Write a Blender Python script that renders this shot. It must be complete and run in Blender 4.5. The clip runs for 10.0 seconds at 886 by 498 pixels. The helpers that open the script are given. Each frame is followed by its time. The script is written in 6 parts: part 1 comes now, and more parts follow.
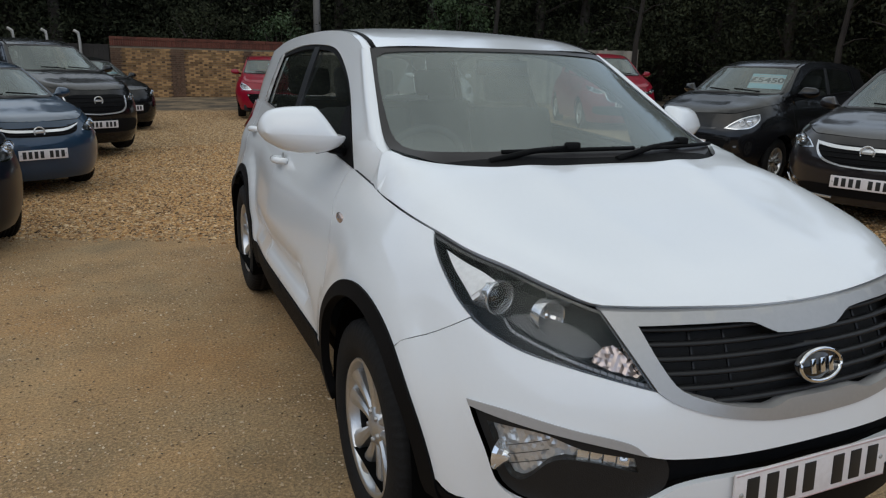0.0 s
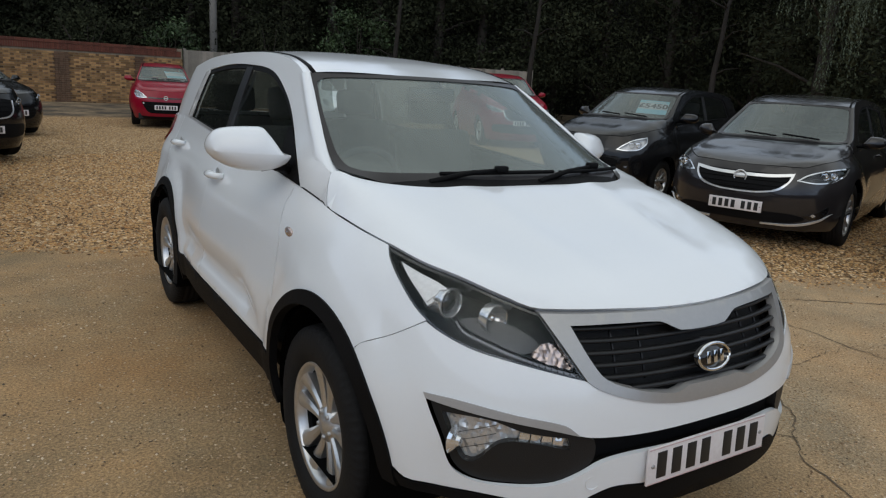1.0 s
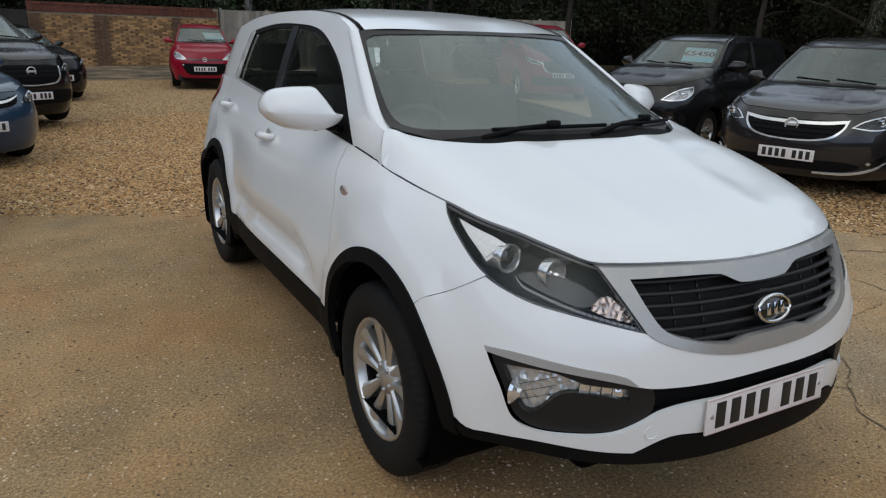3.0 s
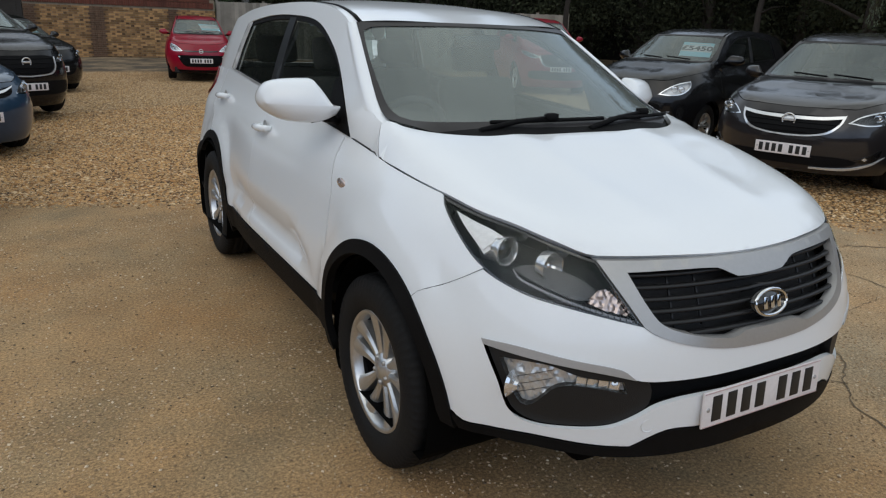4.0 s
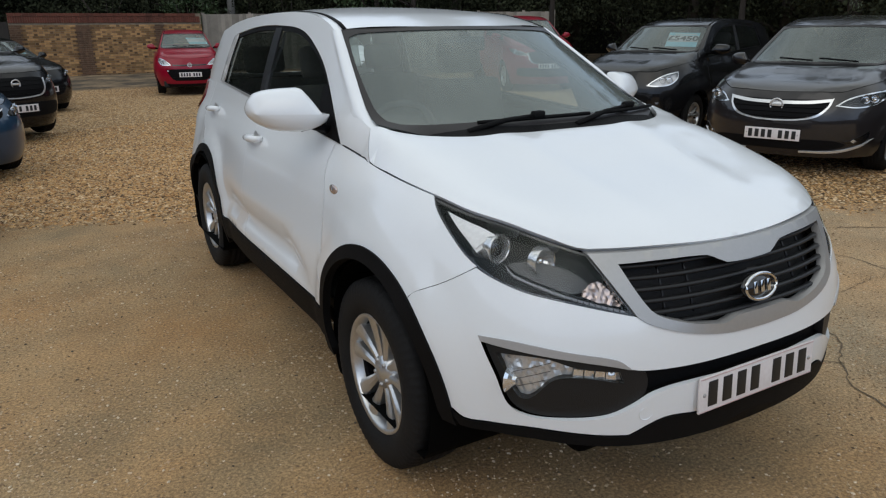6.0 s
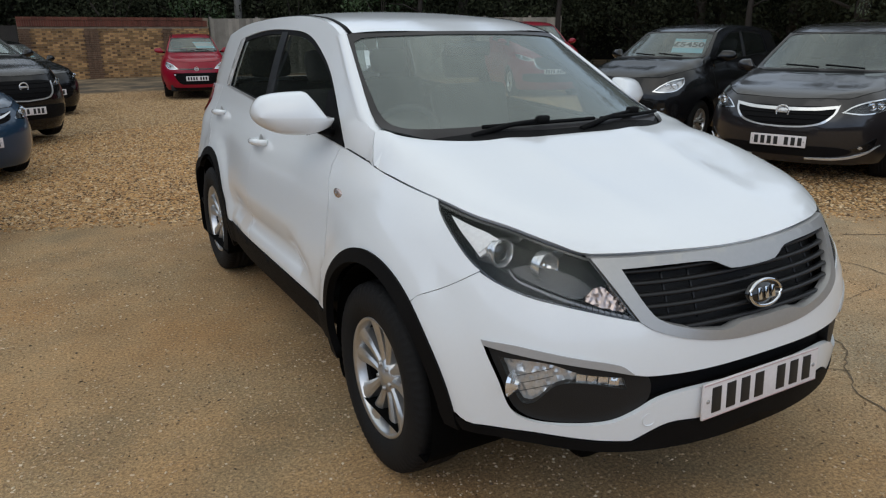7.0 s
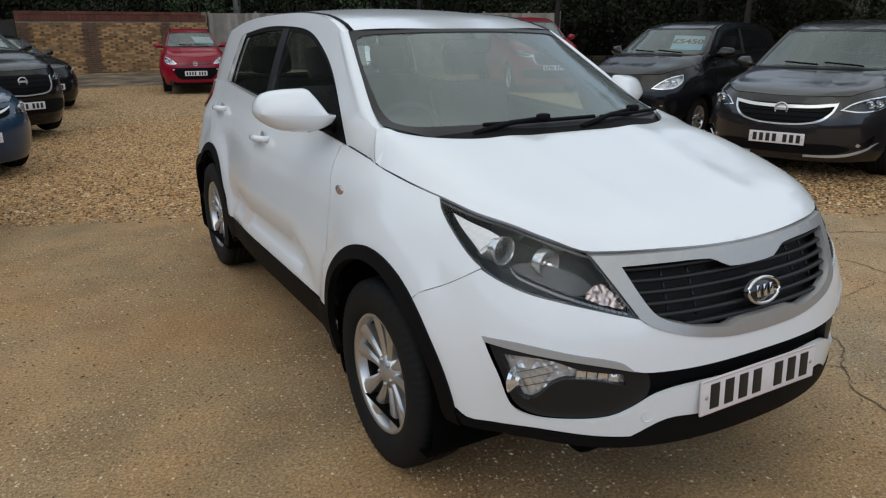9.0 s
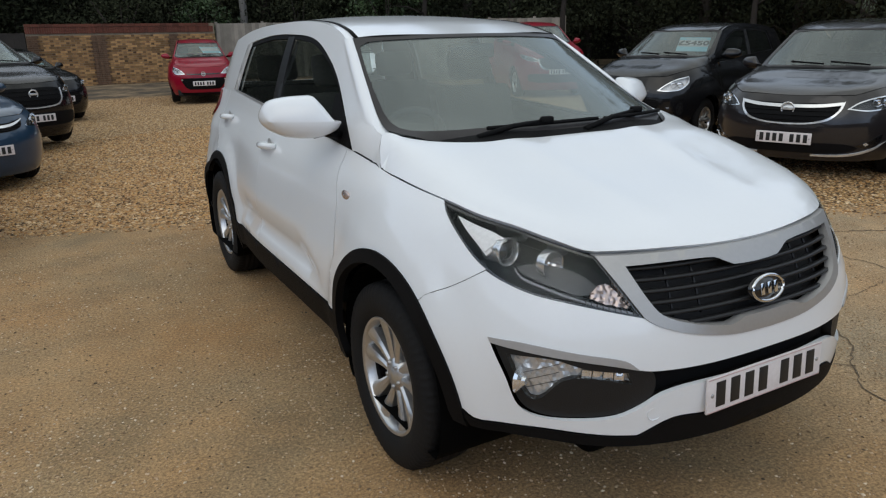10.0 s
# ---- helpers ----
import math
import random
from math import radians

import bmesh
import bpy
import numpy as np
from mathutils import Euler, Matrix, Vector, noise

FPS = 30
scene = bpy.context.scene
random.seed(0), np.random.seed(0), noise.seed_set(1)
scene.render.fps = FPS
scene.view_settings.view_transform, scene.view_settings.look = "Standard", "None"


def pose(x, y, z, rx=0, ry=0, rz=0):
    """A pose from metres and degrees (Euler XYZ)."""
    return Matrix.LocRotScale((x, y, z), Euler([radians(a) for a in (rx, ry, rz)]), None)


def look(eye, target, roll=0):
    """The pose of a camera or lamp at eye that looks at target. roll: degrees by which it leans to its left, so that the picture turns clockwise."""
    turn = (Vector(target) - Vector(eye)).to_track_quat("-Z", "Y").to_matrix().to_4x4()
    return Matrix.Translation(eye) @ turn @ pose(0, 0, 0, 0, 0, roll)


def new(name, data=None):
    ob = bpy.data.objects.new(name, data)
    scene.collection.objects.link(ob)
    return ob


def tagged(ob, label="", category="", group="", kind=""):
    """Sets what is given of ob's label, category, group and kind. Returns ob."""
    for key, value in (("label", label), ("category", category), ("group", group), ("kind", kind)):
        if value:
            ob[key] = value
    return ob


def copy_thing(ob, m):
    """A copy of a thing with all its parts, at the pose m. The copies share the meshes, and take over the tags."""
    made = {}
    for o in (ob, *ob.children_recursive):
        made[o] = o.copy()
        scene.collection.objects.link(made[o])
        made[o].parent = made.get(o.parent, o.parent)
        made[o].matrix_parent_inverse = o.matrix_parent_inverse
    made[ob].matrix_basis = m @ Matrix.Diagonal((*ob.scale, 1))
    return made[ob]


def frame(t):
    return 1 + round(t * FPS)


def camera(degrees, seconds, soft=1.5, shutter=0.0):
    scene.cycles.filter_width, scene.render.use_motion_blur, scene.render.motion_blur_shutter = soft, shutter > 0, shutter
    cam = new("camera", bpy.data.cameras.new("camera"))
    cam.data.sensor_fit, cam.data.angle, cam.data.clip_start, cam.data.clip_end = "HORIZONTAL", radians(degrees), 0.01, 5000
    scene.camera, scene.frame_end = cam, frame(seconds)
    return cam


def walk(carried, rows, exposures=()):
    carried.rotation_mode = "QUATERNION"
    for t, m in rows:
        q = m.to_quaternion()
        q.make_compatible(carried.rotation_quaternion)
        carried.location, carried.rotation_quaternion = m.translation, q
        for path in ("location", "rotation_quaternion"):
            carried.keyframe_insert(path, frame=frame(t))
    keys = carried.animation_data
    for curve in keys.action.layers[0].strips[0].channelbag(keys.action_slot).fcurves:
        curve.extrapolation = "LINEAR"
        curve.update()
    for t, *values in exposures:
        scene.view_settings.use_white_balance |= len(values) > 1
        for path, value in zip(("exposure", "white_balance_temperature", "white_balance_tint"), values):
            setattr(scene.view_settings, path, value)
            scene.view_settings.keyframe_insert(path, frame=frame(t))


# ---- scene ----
cam = camera(63.9, 10.0, 1.2)
PATH = [
    (0, (-1.473, -1.953, 1.466), (-0.691, -0.183, 0.962), 1.4),
    (0.3, (-1.55, -1.998, 1.48), (-0.728, -0.242, 0.981), 1.5),
    (0.5, (-1.624, -2.035, 1.486), (-0.735, -0.308, 1.009), 2.2),
    (0.8, (-1.691, -2.072, 1.506), (-0.710, -0.393, 1.045), 2.6),
    (1, (-1.721, -2.088, 1.517), (-0.679, -0.444, 1.06), 3.5),
    (1.3, (-1.730, -2.094, 1.517), (-0.637, -0.486, 1.047), 3.6),
    (1.5, (-1.732, -2.092, 1.516), (-0.632, -0.5, 1.009), 2.9),
    (1.7, (-1.743, -2.089, 1.518), (-0.640, -0.508, 0.983), 2.6),
    (2, (-1.763, -2.084, 1.522), (-0.697, -0.488, 0.958), 2.4),
    (2.2, (-1.773, -2.083, 1.523), (-0.792, -0.436, 0.956), 1.6),
    (2.5, (-1.783, -2.082, 1.523), (-0.844, -0.412, 0.951), 1.7),
    (4, (-1.787, -2.076, 1.516), (-0.84, -0.418, 0.919), 2.2),
    (4.5, (-1.788, -2.077, 1.518), (-0.826, -0.43, 0.915), 1.5),
    (5, (-1.788, -2.092, 1.523), (-0.825, -0.445, 0.924), -0.1),
    (5.5, (-1.79, -2.104, 1.524), (-0.834, -0.453, 0.925), -0.6),
    (7, (-1.786, -2.112, 1.521), (-0.844, -0.446, 0.941), -0.3),
    (7.5, (-1.78, -2.108, 1.516), (-0.837, -0.444, 0.934), -0.3),
    (8, (-1.78, -2.102, 1.52), (-0.837, -0.441, 0.928), -0.2),
    (8.5, (-1.799, -2.112, 1.52), (-0.859, -0.453, 0.919), -0.0),
    (9, (-1.803, -2.121, 1.531), (-0.858, -0.46, 0.939), -0.1),
    (9.5, (-1.805, -2.134, 1.528), (-0.858, -0.474, 0.941), -0.2),
    (10, (-1.804, -2.147, 1.527), (-0.879, -0.47, 0.951), -1.1),
]
walk(cam, [(t, look(eye, target, roll)) for t, eye, target, roll in PATH], ((0.0, -0.14), (2.5, -0.11), (4.0, 0.0), (10.0, 0.0)))


# ---- world and light ----
world = bpy.data.worlds.new("sky")
scene.world = world
world.use_nodes = True
wn = world.node_tree
sky = wn.nodes.new("ShaderNodeTexSky")
sky.sky_type, sky.sun_disc = "NISHITA", False
sky.sun_elevation, sky.sun_rotation = radians(45), radians(234)
sky.air_density, sky.dust_density, sky.ozone_density = 1.0, 3.0, 1.0
# a veil of bright cloud over the blue
wco, wno, wrm, wmx = (wn.nodes.new("ShaderNode" + k) for k in ("TexCoord", "TexNoise", "ValToRGB", "Mix"))
wmx.data_type = "RGBA"
wno.inputs["Scale"].default_value, wno.inputs["Detail"].default_value = 2.6, 6
wrm.color_ramp.elements[0].position, wrm.color_ramp.elements[0].color = 0.36, (5.25, 5.8, 6.35, 1)
wrm.color_ramp.elements[1].position, wrm.color_ramp.elements[1].color = 0.64, (9.5, 10.2, 10.85, 1)
wmx.inputs["Factor"].default_value = 0.9
wn.links.new(wco.outputs["Generated"], wno.inputs["Vector"])
wn.links.new(wno.outputs["Fac"], wrm.inputs[0])
wn.links.new(sky.outputs[0], wmx.inputs["A"])
wn.links.new(wrm.outputs[0], wmx.inputs["B"])
# the cloud is whiter overhead and bluer towards the horizon
wse, wgr, wml = (wn.nodes.new("ShaderNode" + k) for k in ("SeparateXYZ", "ValToRGB", "Mix"))
wgr.color_ramp.elements[0].position, wgr.color_ramp.elements[0].color = 0.05, (0.80, 0.98, 1.30, 1)
wgr.color_ramp.elements[1].position, wgr.color_ramp.elements[1].color = 0.75, (1.035, 1.0, 0.91, 1)
wml.data_type, wml.blend_type = "RGBA", "MULTIPLY"
wml.inputs["Factor"].default_value = 1.0
wn.links.new(wco.outputs["Generated"], wse.inputs[0])
wn.links.new(wse.outputs[2], wgr.inputs[0])
wn.links.new(wmx.outputs["Result"], wml.inputs["A"])
wn.links.new(wgr.outputs[0], wml.inputs["B"])
wn.links.new(wml.outputs["Result"], wn.nodes["Background"].inputs[0])
wn.nodes["Background"].inputs[1].default_value = 0.118
sun = new("sun", bpy.data.lights.new("sun", "SUN"))
sun.data.energy, sun.data.angle, sun.data.color = 0.35, radians(50), (1.0, 0.97, 0.92)
sun.matrix_world = look((-18, -13, 22), (0, 0, 0))


# ---- materials ----
def mat(name, colour, rough=0.5, metal=0.0, second=None, scale=6.0, bump=0.0, fine=80.0, coat=0.0, spread=0.0, spec=0.5, coat_rough=0.03):
    """A surface of two tones mixed by noise at two sizes, with fine relief. spread: how much single pieces differ."""
    m = bpy.data.materials.new(name)
    m.use_nodes = True
    nt = m.node_tree
    bs = nt.nodes["Principled BSDF"]
    bs.inputs["Roughness"].default_value, bs.inputs["Metallic"].default_value = rough, metal
    bs.inputs["Specular IOR Level"].default_value = spec
    bs.inputs["Coat Weight"].default_value, bs.inputs["Coat Roughness"].default_value = coat, coat_rough
    co = nt.nodes.new("ShaderNodeTexCoord")
    two = second or tuple(c * 0.82 for c in colour)
    a, b = nt.nodes.new("ShaderNodeTexNoise"), nt.nodes.new("ShaderNodeTexNoise")
    a.inputs["Scale"].default_value, b.inputs["Scale"].default_value = scale, fine
    a.inputs["Detail"].default_value, b.inputs["Detail"].default_value = 4, 3
    mix, add = nt.nodes.new("ShaderNodeMix"), nt.nodes.new("ShaderNodeMath")
    mix.data_type, add.operation = "RGBA", "MULTIPLY_ADD"
    for n in (a, b):
        nt.links.new(co.outputs["Object"], n.inputs["Vector"])
    ramp = nt.nodes.new("ShaderNodeMapRange")
    ramp.inputs["From Min"].default_value, ramp.inputs["From Max"].default_value = 0.35, 0.65
    add.inputs[1].default_value = 0.5
    half = nt.nodes.new("ShaderNodeMath")
    half.operation, half.inputs[1].default_value = "MULTIPLY", 0.5
    nt.links.new(b.outputs["Fac"], half.inputs[0])
    nt.links.new(a.outputs["Fac"], add.inputs[0])
    nt.links.new(half.outputs[0], add.inputs[2])
    nt.links.new(add.outputs[0], ramp.inputs["Value"])
    nt.links.new(ramp.outputs[0], mix.inputs["Factor"])
    mix.inputs["A"].default_value, mix.inputs["B"].default_value = (*colour, 1), (*two, 1)
    out = mix.outputs["Result"]
    if spread:
        info, hsv, mr = nt.nodes.new("ShaderNodeObjectInfo"), nt.nodes.new("ShaderNodeHueSaturation"), nt.nodes.new("ShaderNodeMapRange")
        mr.inputs["To Min"].default_value, mr.inputs["To Max"].default_value = 1 - spread, 1 + spread
        geo = nt.nodes.new("ShaderNodeNewGeometry")
        tot, fr = nt.nodes.new("ShaderNodeMath"), nt.nodes.new("ShaderNodeMath")
        tot.operation, fr.operation = "ADD", "FRACT"
        nt.links.new(info.outputs["Random"], tot.inputs[0])
        nt.links.new(geo.outputs["Random Per Island"], tot.inputs[1])
        nt.links.new(tot.outputs[0], fr.inputs[0])
        nt.links.new(fr.outputs[0], mr.inputs["Value"])
        nt.links.new(mr.outputs[0], hsv.inputs["Value"])
        nt.links.new(out, hsv.inputs["Color"])
        out = hsv.outputs[0]
    nt.links.new(out, bs.inputs["Base Color"])
    if bump:
        bp = nt.nodes.new("ShaderNodeBump")
        bp.inputs["Strength"].default_value, bp.inputs["Distance"].default_value = bump, 0.01
        nt.links.new(b.outputs["Fac"], bp.inputs["Height"])
        nt.links.new(bp.outputs[0], bs.inputs["Normal"])
    return m


def glass(name, tint=(0.9, 0.95, 0.93), rough=0.0, clear=0.9, mirror=0.09, haze=0.0):
    """Thin pane, alike from both sides: mostly clear, with a mirror share that grows towards grazing views, and a pale
    diffuse film painting in reflected sky.
    """
    m = bpy.data.materials.new(name)
    m.use_nodes = True
    nt = m.node_tree
    nt.nodes.remove(nt.nodes["Principled BSDF"])
    tr, gl, mx, lw, pw, fr = (nt.nodes.new("ShaderNode" + k) for k in ("BsdfTransparent", "BsdfGlossy", "MixShader", "LayerWeight", "Math", "Math"))
    tr.inputs[0].default_value = (*[c * clear for c in tint], 1)
    gl.inputs["Roughness"].default_value = rough
    gl.inputs["Color"].default_value = (0.88, 0.97, 0.96, 1)
    lw.inputs["Blend"].default_value = 0.5
    pw.operation, fr.operation = "POWER", "MULTIPLY_ADD"
    pw.inputs[1].default_value = 5.0
    fr.inputs[1].default_value, fr.inputs[2].default_value = 1 - mirror, mirror
    nt.links.new(lw.outputs["Facing"], pw.inputs[0])
    nt.links.new(pw.outputs[0], fr.inputs[0])
    nt.links.new(fr.outputs[0], mx.inputs[0])
    nt.links.new(tr.outputs[0], mx.inputs[1])
    nt.links.new(gl.outputs[0], mx.inputs[2])
    out = mx.outputs[0]
    # pale diffuse film lightens the pane in place of mirrored sky
    if haze:
        df, m2, no, mr, tc = (nt.nodes.new("ShaderNode" + k) for k in ("BsdfDiffuse", "MixShader", "TexNoise", "MapRange", "TexCoord"))
        df.inputs[0].default_value = (0.58, 0.63, 0.60, 1)
        no.inputs["Scale"].default_value = 2.0
        mr.inputs["To Min"].default_value, mr.inputs["To Max"].default_value = haze * 0.6, haze * 1.4
        nt.links.new(tc.outputs["Object"], no.inputs["Vector"])
        nt.links.new(no.outputs["Fac"], mr.inputs["Value"])
        nt.links.new(mr.outputs[0], m2.inputs[0])
        nt.links.new(out, m2.inputs[1])
        nt.links.new(df.outputs[0], m2.inputs[2])
        out = m2.outputs[0]
    nt.links.new(out, nt.nodes["Material Output"].inputs[0])
    return m


M = dict(
    pearl=mat("lamp_pearl", (0.84, 0.84, 0.84), 0.25, 0.0, coat=0.5),
    dark_lens=mat("projector_dark", (0.03, 0.03, 0.032), 0.08, 0.2, coat=1.0),
    bright=mat("lamp_bright", (0.88, 0.89, 0.90), 0.12, 0.75),
    white=mat("white_paint", (0.785, 0.81, 0.84), 0.35, second=(0.775, 0.80, 0.83), coat=0.9, spec=0.3, coat_rough=0.07),
    blackpaint=mat("black_paint", (0.006, 0.006, 0.007), 0.25, second=(0.008, 0.008, 0.009), coat=0.6, spec=0.1, coat_rough=0.06),
    greypaint=mat("dark_grey_paint", (0.017, 0.015, 0.016), 0.28, second=(0.020, 0.018, 0.019), coat=0.9, spec=0.1, coat_rough=0.06),
    bluepaint=mat("blue_paint", (0.018, 0.045, 0.085), 0.3, second=(0.014, 0.036, 0.07), coat=1.0, spec=0.2),
    redpaint=mat("red_paint", (0.26, 0.003, 0.020), 0.3, second=(0.22, 0.003, 0.017), coat=0.4, spec=0.2),
    plastic=mat("black_plastic", (0.0045, 0.0045, 0.005), 0.62, second=(0.007, 0.007, 0.0075), fine=300, bump=0.15, spec=0.09),
    recess=mat("grained_black_plastic", (0.010, 0.010, 0.0105), 0.5, second=(0.014, 0.014, 0.0145), fine=300, bump=0.15, spec=0.35),
    slat=mat("grille_slat", (0.012, 0.012, 0.013), 0.42, second=(0.010, 0.010, 0.011), spec=0.35),
    lampclear=mat("lamp_clear_grey", (0.22, 0.22, 0.23), 0.15, 0.3),
    # near-black, so the shade inside arches and underside sits in the colour
    void=mat("underside_shade_black", (0.003, 0.003, 0.003), 0.95, spec=0.05),
    shut=mat("shut_line_black", (0.01, 0.01, 0.011), 0.8),
    frit=mat("windscreen_frit", (0.030, 0.028, 0.029), 0.3, second=(0.034, 0.032, 0.033), spec=0.2),
    pillar=mat("satin_black_post", (0.012, 0.012, 0.013), 0.45, second=(0.016, 0.016, 0.016), spec=0.25),
    gloss=mat("gloss_black", (0.008, 0.008, 0.009), 0.15, coat=0.5),
    rubber=mat("tyre_rubber", (0.009, 0.009, 0.010), 0.75, second=(0.012, 0.0115, 0.011), scale=12, fine=150, bump=0.2, spec=0.2),
    alloy=mat("alloy_silver", (0.62, 0.62, 0.62), 0.32, 0.85, second=(0.55, 0.55, 0.55)),
    satin=mat("satin_silver", (0.42, 0.412, 0.405), 0.40, 0.55, second=(0.39, 0.383, 0.377)),
    silverpaint=mat("silver_paint", (0.42, 0.42, 0.43), 0.35, 0.25, second=(0.39, 0.39, 0.40), coat=0.3),
    chrome=mat("chrome", (0.82, 0.83, 0.84), 0.07, 1.0),
    fogmirror=mat("fog_reflector", (0.72, 0.73, 0.74), 0.14, 0.5),
    lampdark=mat("lamp_bezel_dark", (0.022, 0.022, 0.023), 0.7, 0.0, second=(0.030, 0.030, 0.031), scale=9, fine=20, spec=0.05),
    lampgrey=mat("lamp_bezel_grey", (0.055, 0.055, 0.057), 0.3, 0.3),
    blush=mat("clear_blush", (0.55, 0.45, 0.42), 0.12, 0.6, coat=0.6),
    plate=mat("plate_white", (0.74, 0.70, 0.70), 0.4, second=(0.68, 0.63, 0.63), scale=20),
    plate_edge=mat("plate_edge_pink", (0.62, 0.45, 0.45), 0.5),
    ink=mat("plate_ink", (0.012, 0.012, 0.012), 0.5),
    interior=mat("interior_grey", (0.035, 0.036, 0.037), 0.8, second=(0.05, 0.05, 0.05), fine=200, bump=0.1),
    seat=mat("seat_cloth", (0.03, 0.03, 0.032), 0.95, second=(0.045, 0.045, 0.046), fine=400, bump=0.2),
    headliner=mat("headliner", (0.22, 0.22, 0.215), 0.9),
    taillamp=mat("tail_lamp_red", (0.13, 0.006, 0.010), 0.15, coat=0.6),
    card=mat("price_card", (0.42, 0.84, 0.98), 0.6, second=(0.38, 0.78, 0.92)),
    cardtext=mat("price_text", (0.92, 0.94, 0.95), 0.6),
    brightwork=mat("bright_trim", (0.80, 0.81, 0.82), 0.15, 0.55, coat=0.4),
    brightstrip=mat("bright_window_strip", (0.84, 0.85, 0.86), 0.2, 0.15, coat=0.5),
    navypaint=mat("navy_paint", (0.007, 0.010, 0.017), 0.28, second=(0.006, 0.008, 0.014), coat=0.5, spec=0.1),
    hazed=glass("hazed_glass", haze=0.115, mirror=0.07, clear=0.55),
    glass=glass("window_glass", (0.84, 0.95, 0.93), haze=0.155, mirror=0.10, clear=0.78),
    privacy=glass("side_glass", (0.75, 0.82, 0.78), clear=0.42, mirror=0.07, haze=0.01),
    sideclear=glass("front_side_glass", (0.84, 0.90, 0.86), clear=0.78, mirror=0.07, haze=0.01),
    lens=glass("lamp_lens", (1, 1, 1), clear=0.97, mirror=0.02),
)


# ---- mesh helpers ----
def part(name, bm, material, parent=None, label="", smooth=True):
    me = bpy.data.meshes.new(name)
    bm.to_mesh(me)
    bm.free()
    me.materials.append(material)
    if smooth:
        me.shade_smooth()
    ob = new(name, me)
    ob.parent = parent
    if label:
        ob["label"] = label
    return ob


def sharp(bm, degrees=35):
    for e in bm.edges:
        if len(e.link_faces) == 2 and e.calc_face_angle(0) > radians(degrees):
            e.smooth = False
    return bm


def box(cx, cy, cz, sx, sy, sz, bevel=0.0, bm=None, m=None):
    """A box by its centre and sizes, with rounded edges."""
    bm = bm or bmesh.new()
    made = bmesh.ops.create_cube(bm, size=1.0)["verts"]
    for v in made:
        v.co = Vector((cx + v.co.x * sx, cy + v.co.y * sy, cz + v.co.z * sz))
    if bevel:
        es = list({e for v in made for e in v.link_edges})
        out = bmesh.ops.bevel(bm, geom=es, offset=bevel, segments=2, profile=0.6, affect="EDGES")
        made = list({v for f in out["faces"] for v in f.verts} | {v for v in made if v.is_valid})
    if m:
        for v in made:
            v.co = m @ v.co
    return bm


def lathe(profile, n=48, bm=None, axis="x"):
    """Turn a profile of (along, radius) round an axis."""
    bm = bm or bmesh.new()
    rings = []
    for k in range(n):
        c, s = math.cos(2 * math.pi * k / n), math.sin(2 * math.pi * k / n)
        rings.append([bm.verts.new((a, r * c, r * s) if axis == "x" else ((r * c, a, r * s) if axis == "y" else (r * c, r * s, a))) for a, r in profile])
    for k in range(n):
        p, q = rings[k], rings[(k + 1) % n]
        for i in range(len(profile) - 1):
            bm.faces.new((p[i], p[i + 1], q[i + 1], q[i]))
    bmesh.ops.remove_doubles(bm, verts=bm.verts, dist=1e-5)
    bmesh.ops.recalc_face_normals(bm, faces=bm.faces)
    return bm


def tube(points, radius, n=8, bm=None, flat=1.0):
    """A rod along a line of points; radius may be a list."""
    bm = bm or bmesh.new()
    pts = [Vector(p) for p in points]
    rings = []
    for i, p in enumerate(pts):
        d = (pts[min(i + 1, len(pts) - 1)] - pts[max(i - 1, 0)]).normalized()
        a = d.orthogonal().normalized() if abs(d.z) > 0.95 else d.cross(Vector((0, 0, 1))).normalized()
        b = d.cross(a)
        r = radius[i] if isinstance(radius, (list, tuple)) else radius
        rings.append([bm.verts.new(p + r * (math.cos(2 * math.pi * k / n) * a + flat * math.sin(2 * math.pi * k / n) * b)) for k in range(n)])
    for p, q in zip(rings, rings[1:]):
        for k in range(n):
            bm.faces.new((p[k], p[(k + 1) % n], q[(k + 1) % n], q[k]))
    bm.faces.new(rings[0][::-1])
    bm.faces.new(rings[-1])
    return bm


def mirrored(bm):
    """Add the other half, across x = 0."""
    half = bmesh.ops.duplicate(bm, geom=bm.verts[:] + bm.edges[:] + bm.faces[:])["geom"]
    for g in half:
        if isinstance(g, bmesh.types.BMVert):
            g.co.x = -g.co.x
    bmesh.ops.reverse_faces(bm, faces=[g for g in half if isinstance(g, bmesh.types.BMFace)])
    bmesh.ops.remove_doubles(bm, verts=bm.verts, dist=1e-4)
    return bm


# ---- car shape ----
def bend(table, v):
    """Smooth curve through the (place, value) pairs of a table, level beyond its ends."""
    if v <= table[0][0]:
        return table[0][1]
    if v >= table[-1][0]:
        return table[-1][1]
    n = len(table)
    i = 0
    while v > table[i + 1][0]:
        i += 1
    (x0, y0), (x1, y1) = table[i], table[i + 1]
    h = x1 - x0
    d = (y1 - y0) / h
    def slope(j):
        if j == 0:
            return (table[1][1] - table[0][1]) / (table[1][0] - table[0][0])
        if j == n - 1:
            return (table[-1][1] - table[-2][1]) / (table[-1][0] - table[-2][0])
        a = (table[j][1] - table[j - 1][1]) / (table[j][0] - table[j - 1][0])
        b = (table[j + 1][1] - table[j][1]) / (table[j + 1][0] - table[j][0])
        return 0.0 if a * b <= 0 else 2 * a * b / (a + b)
    t = (v - x0) / h
    m0, m1 = slope(i) * h, slope(i + 1) * h
    return y0 * (1 + 2 * t) * (1 - t) ** 2 + m0 * t * (1 - t) ** 2 + y1 * t * t * (3 - 2 * t) + m1 * t * t * (t - 1)


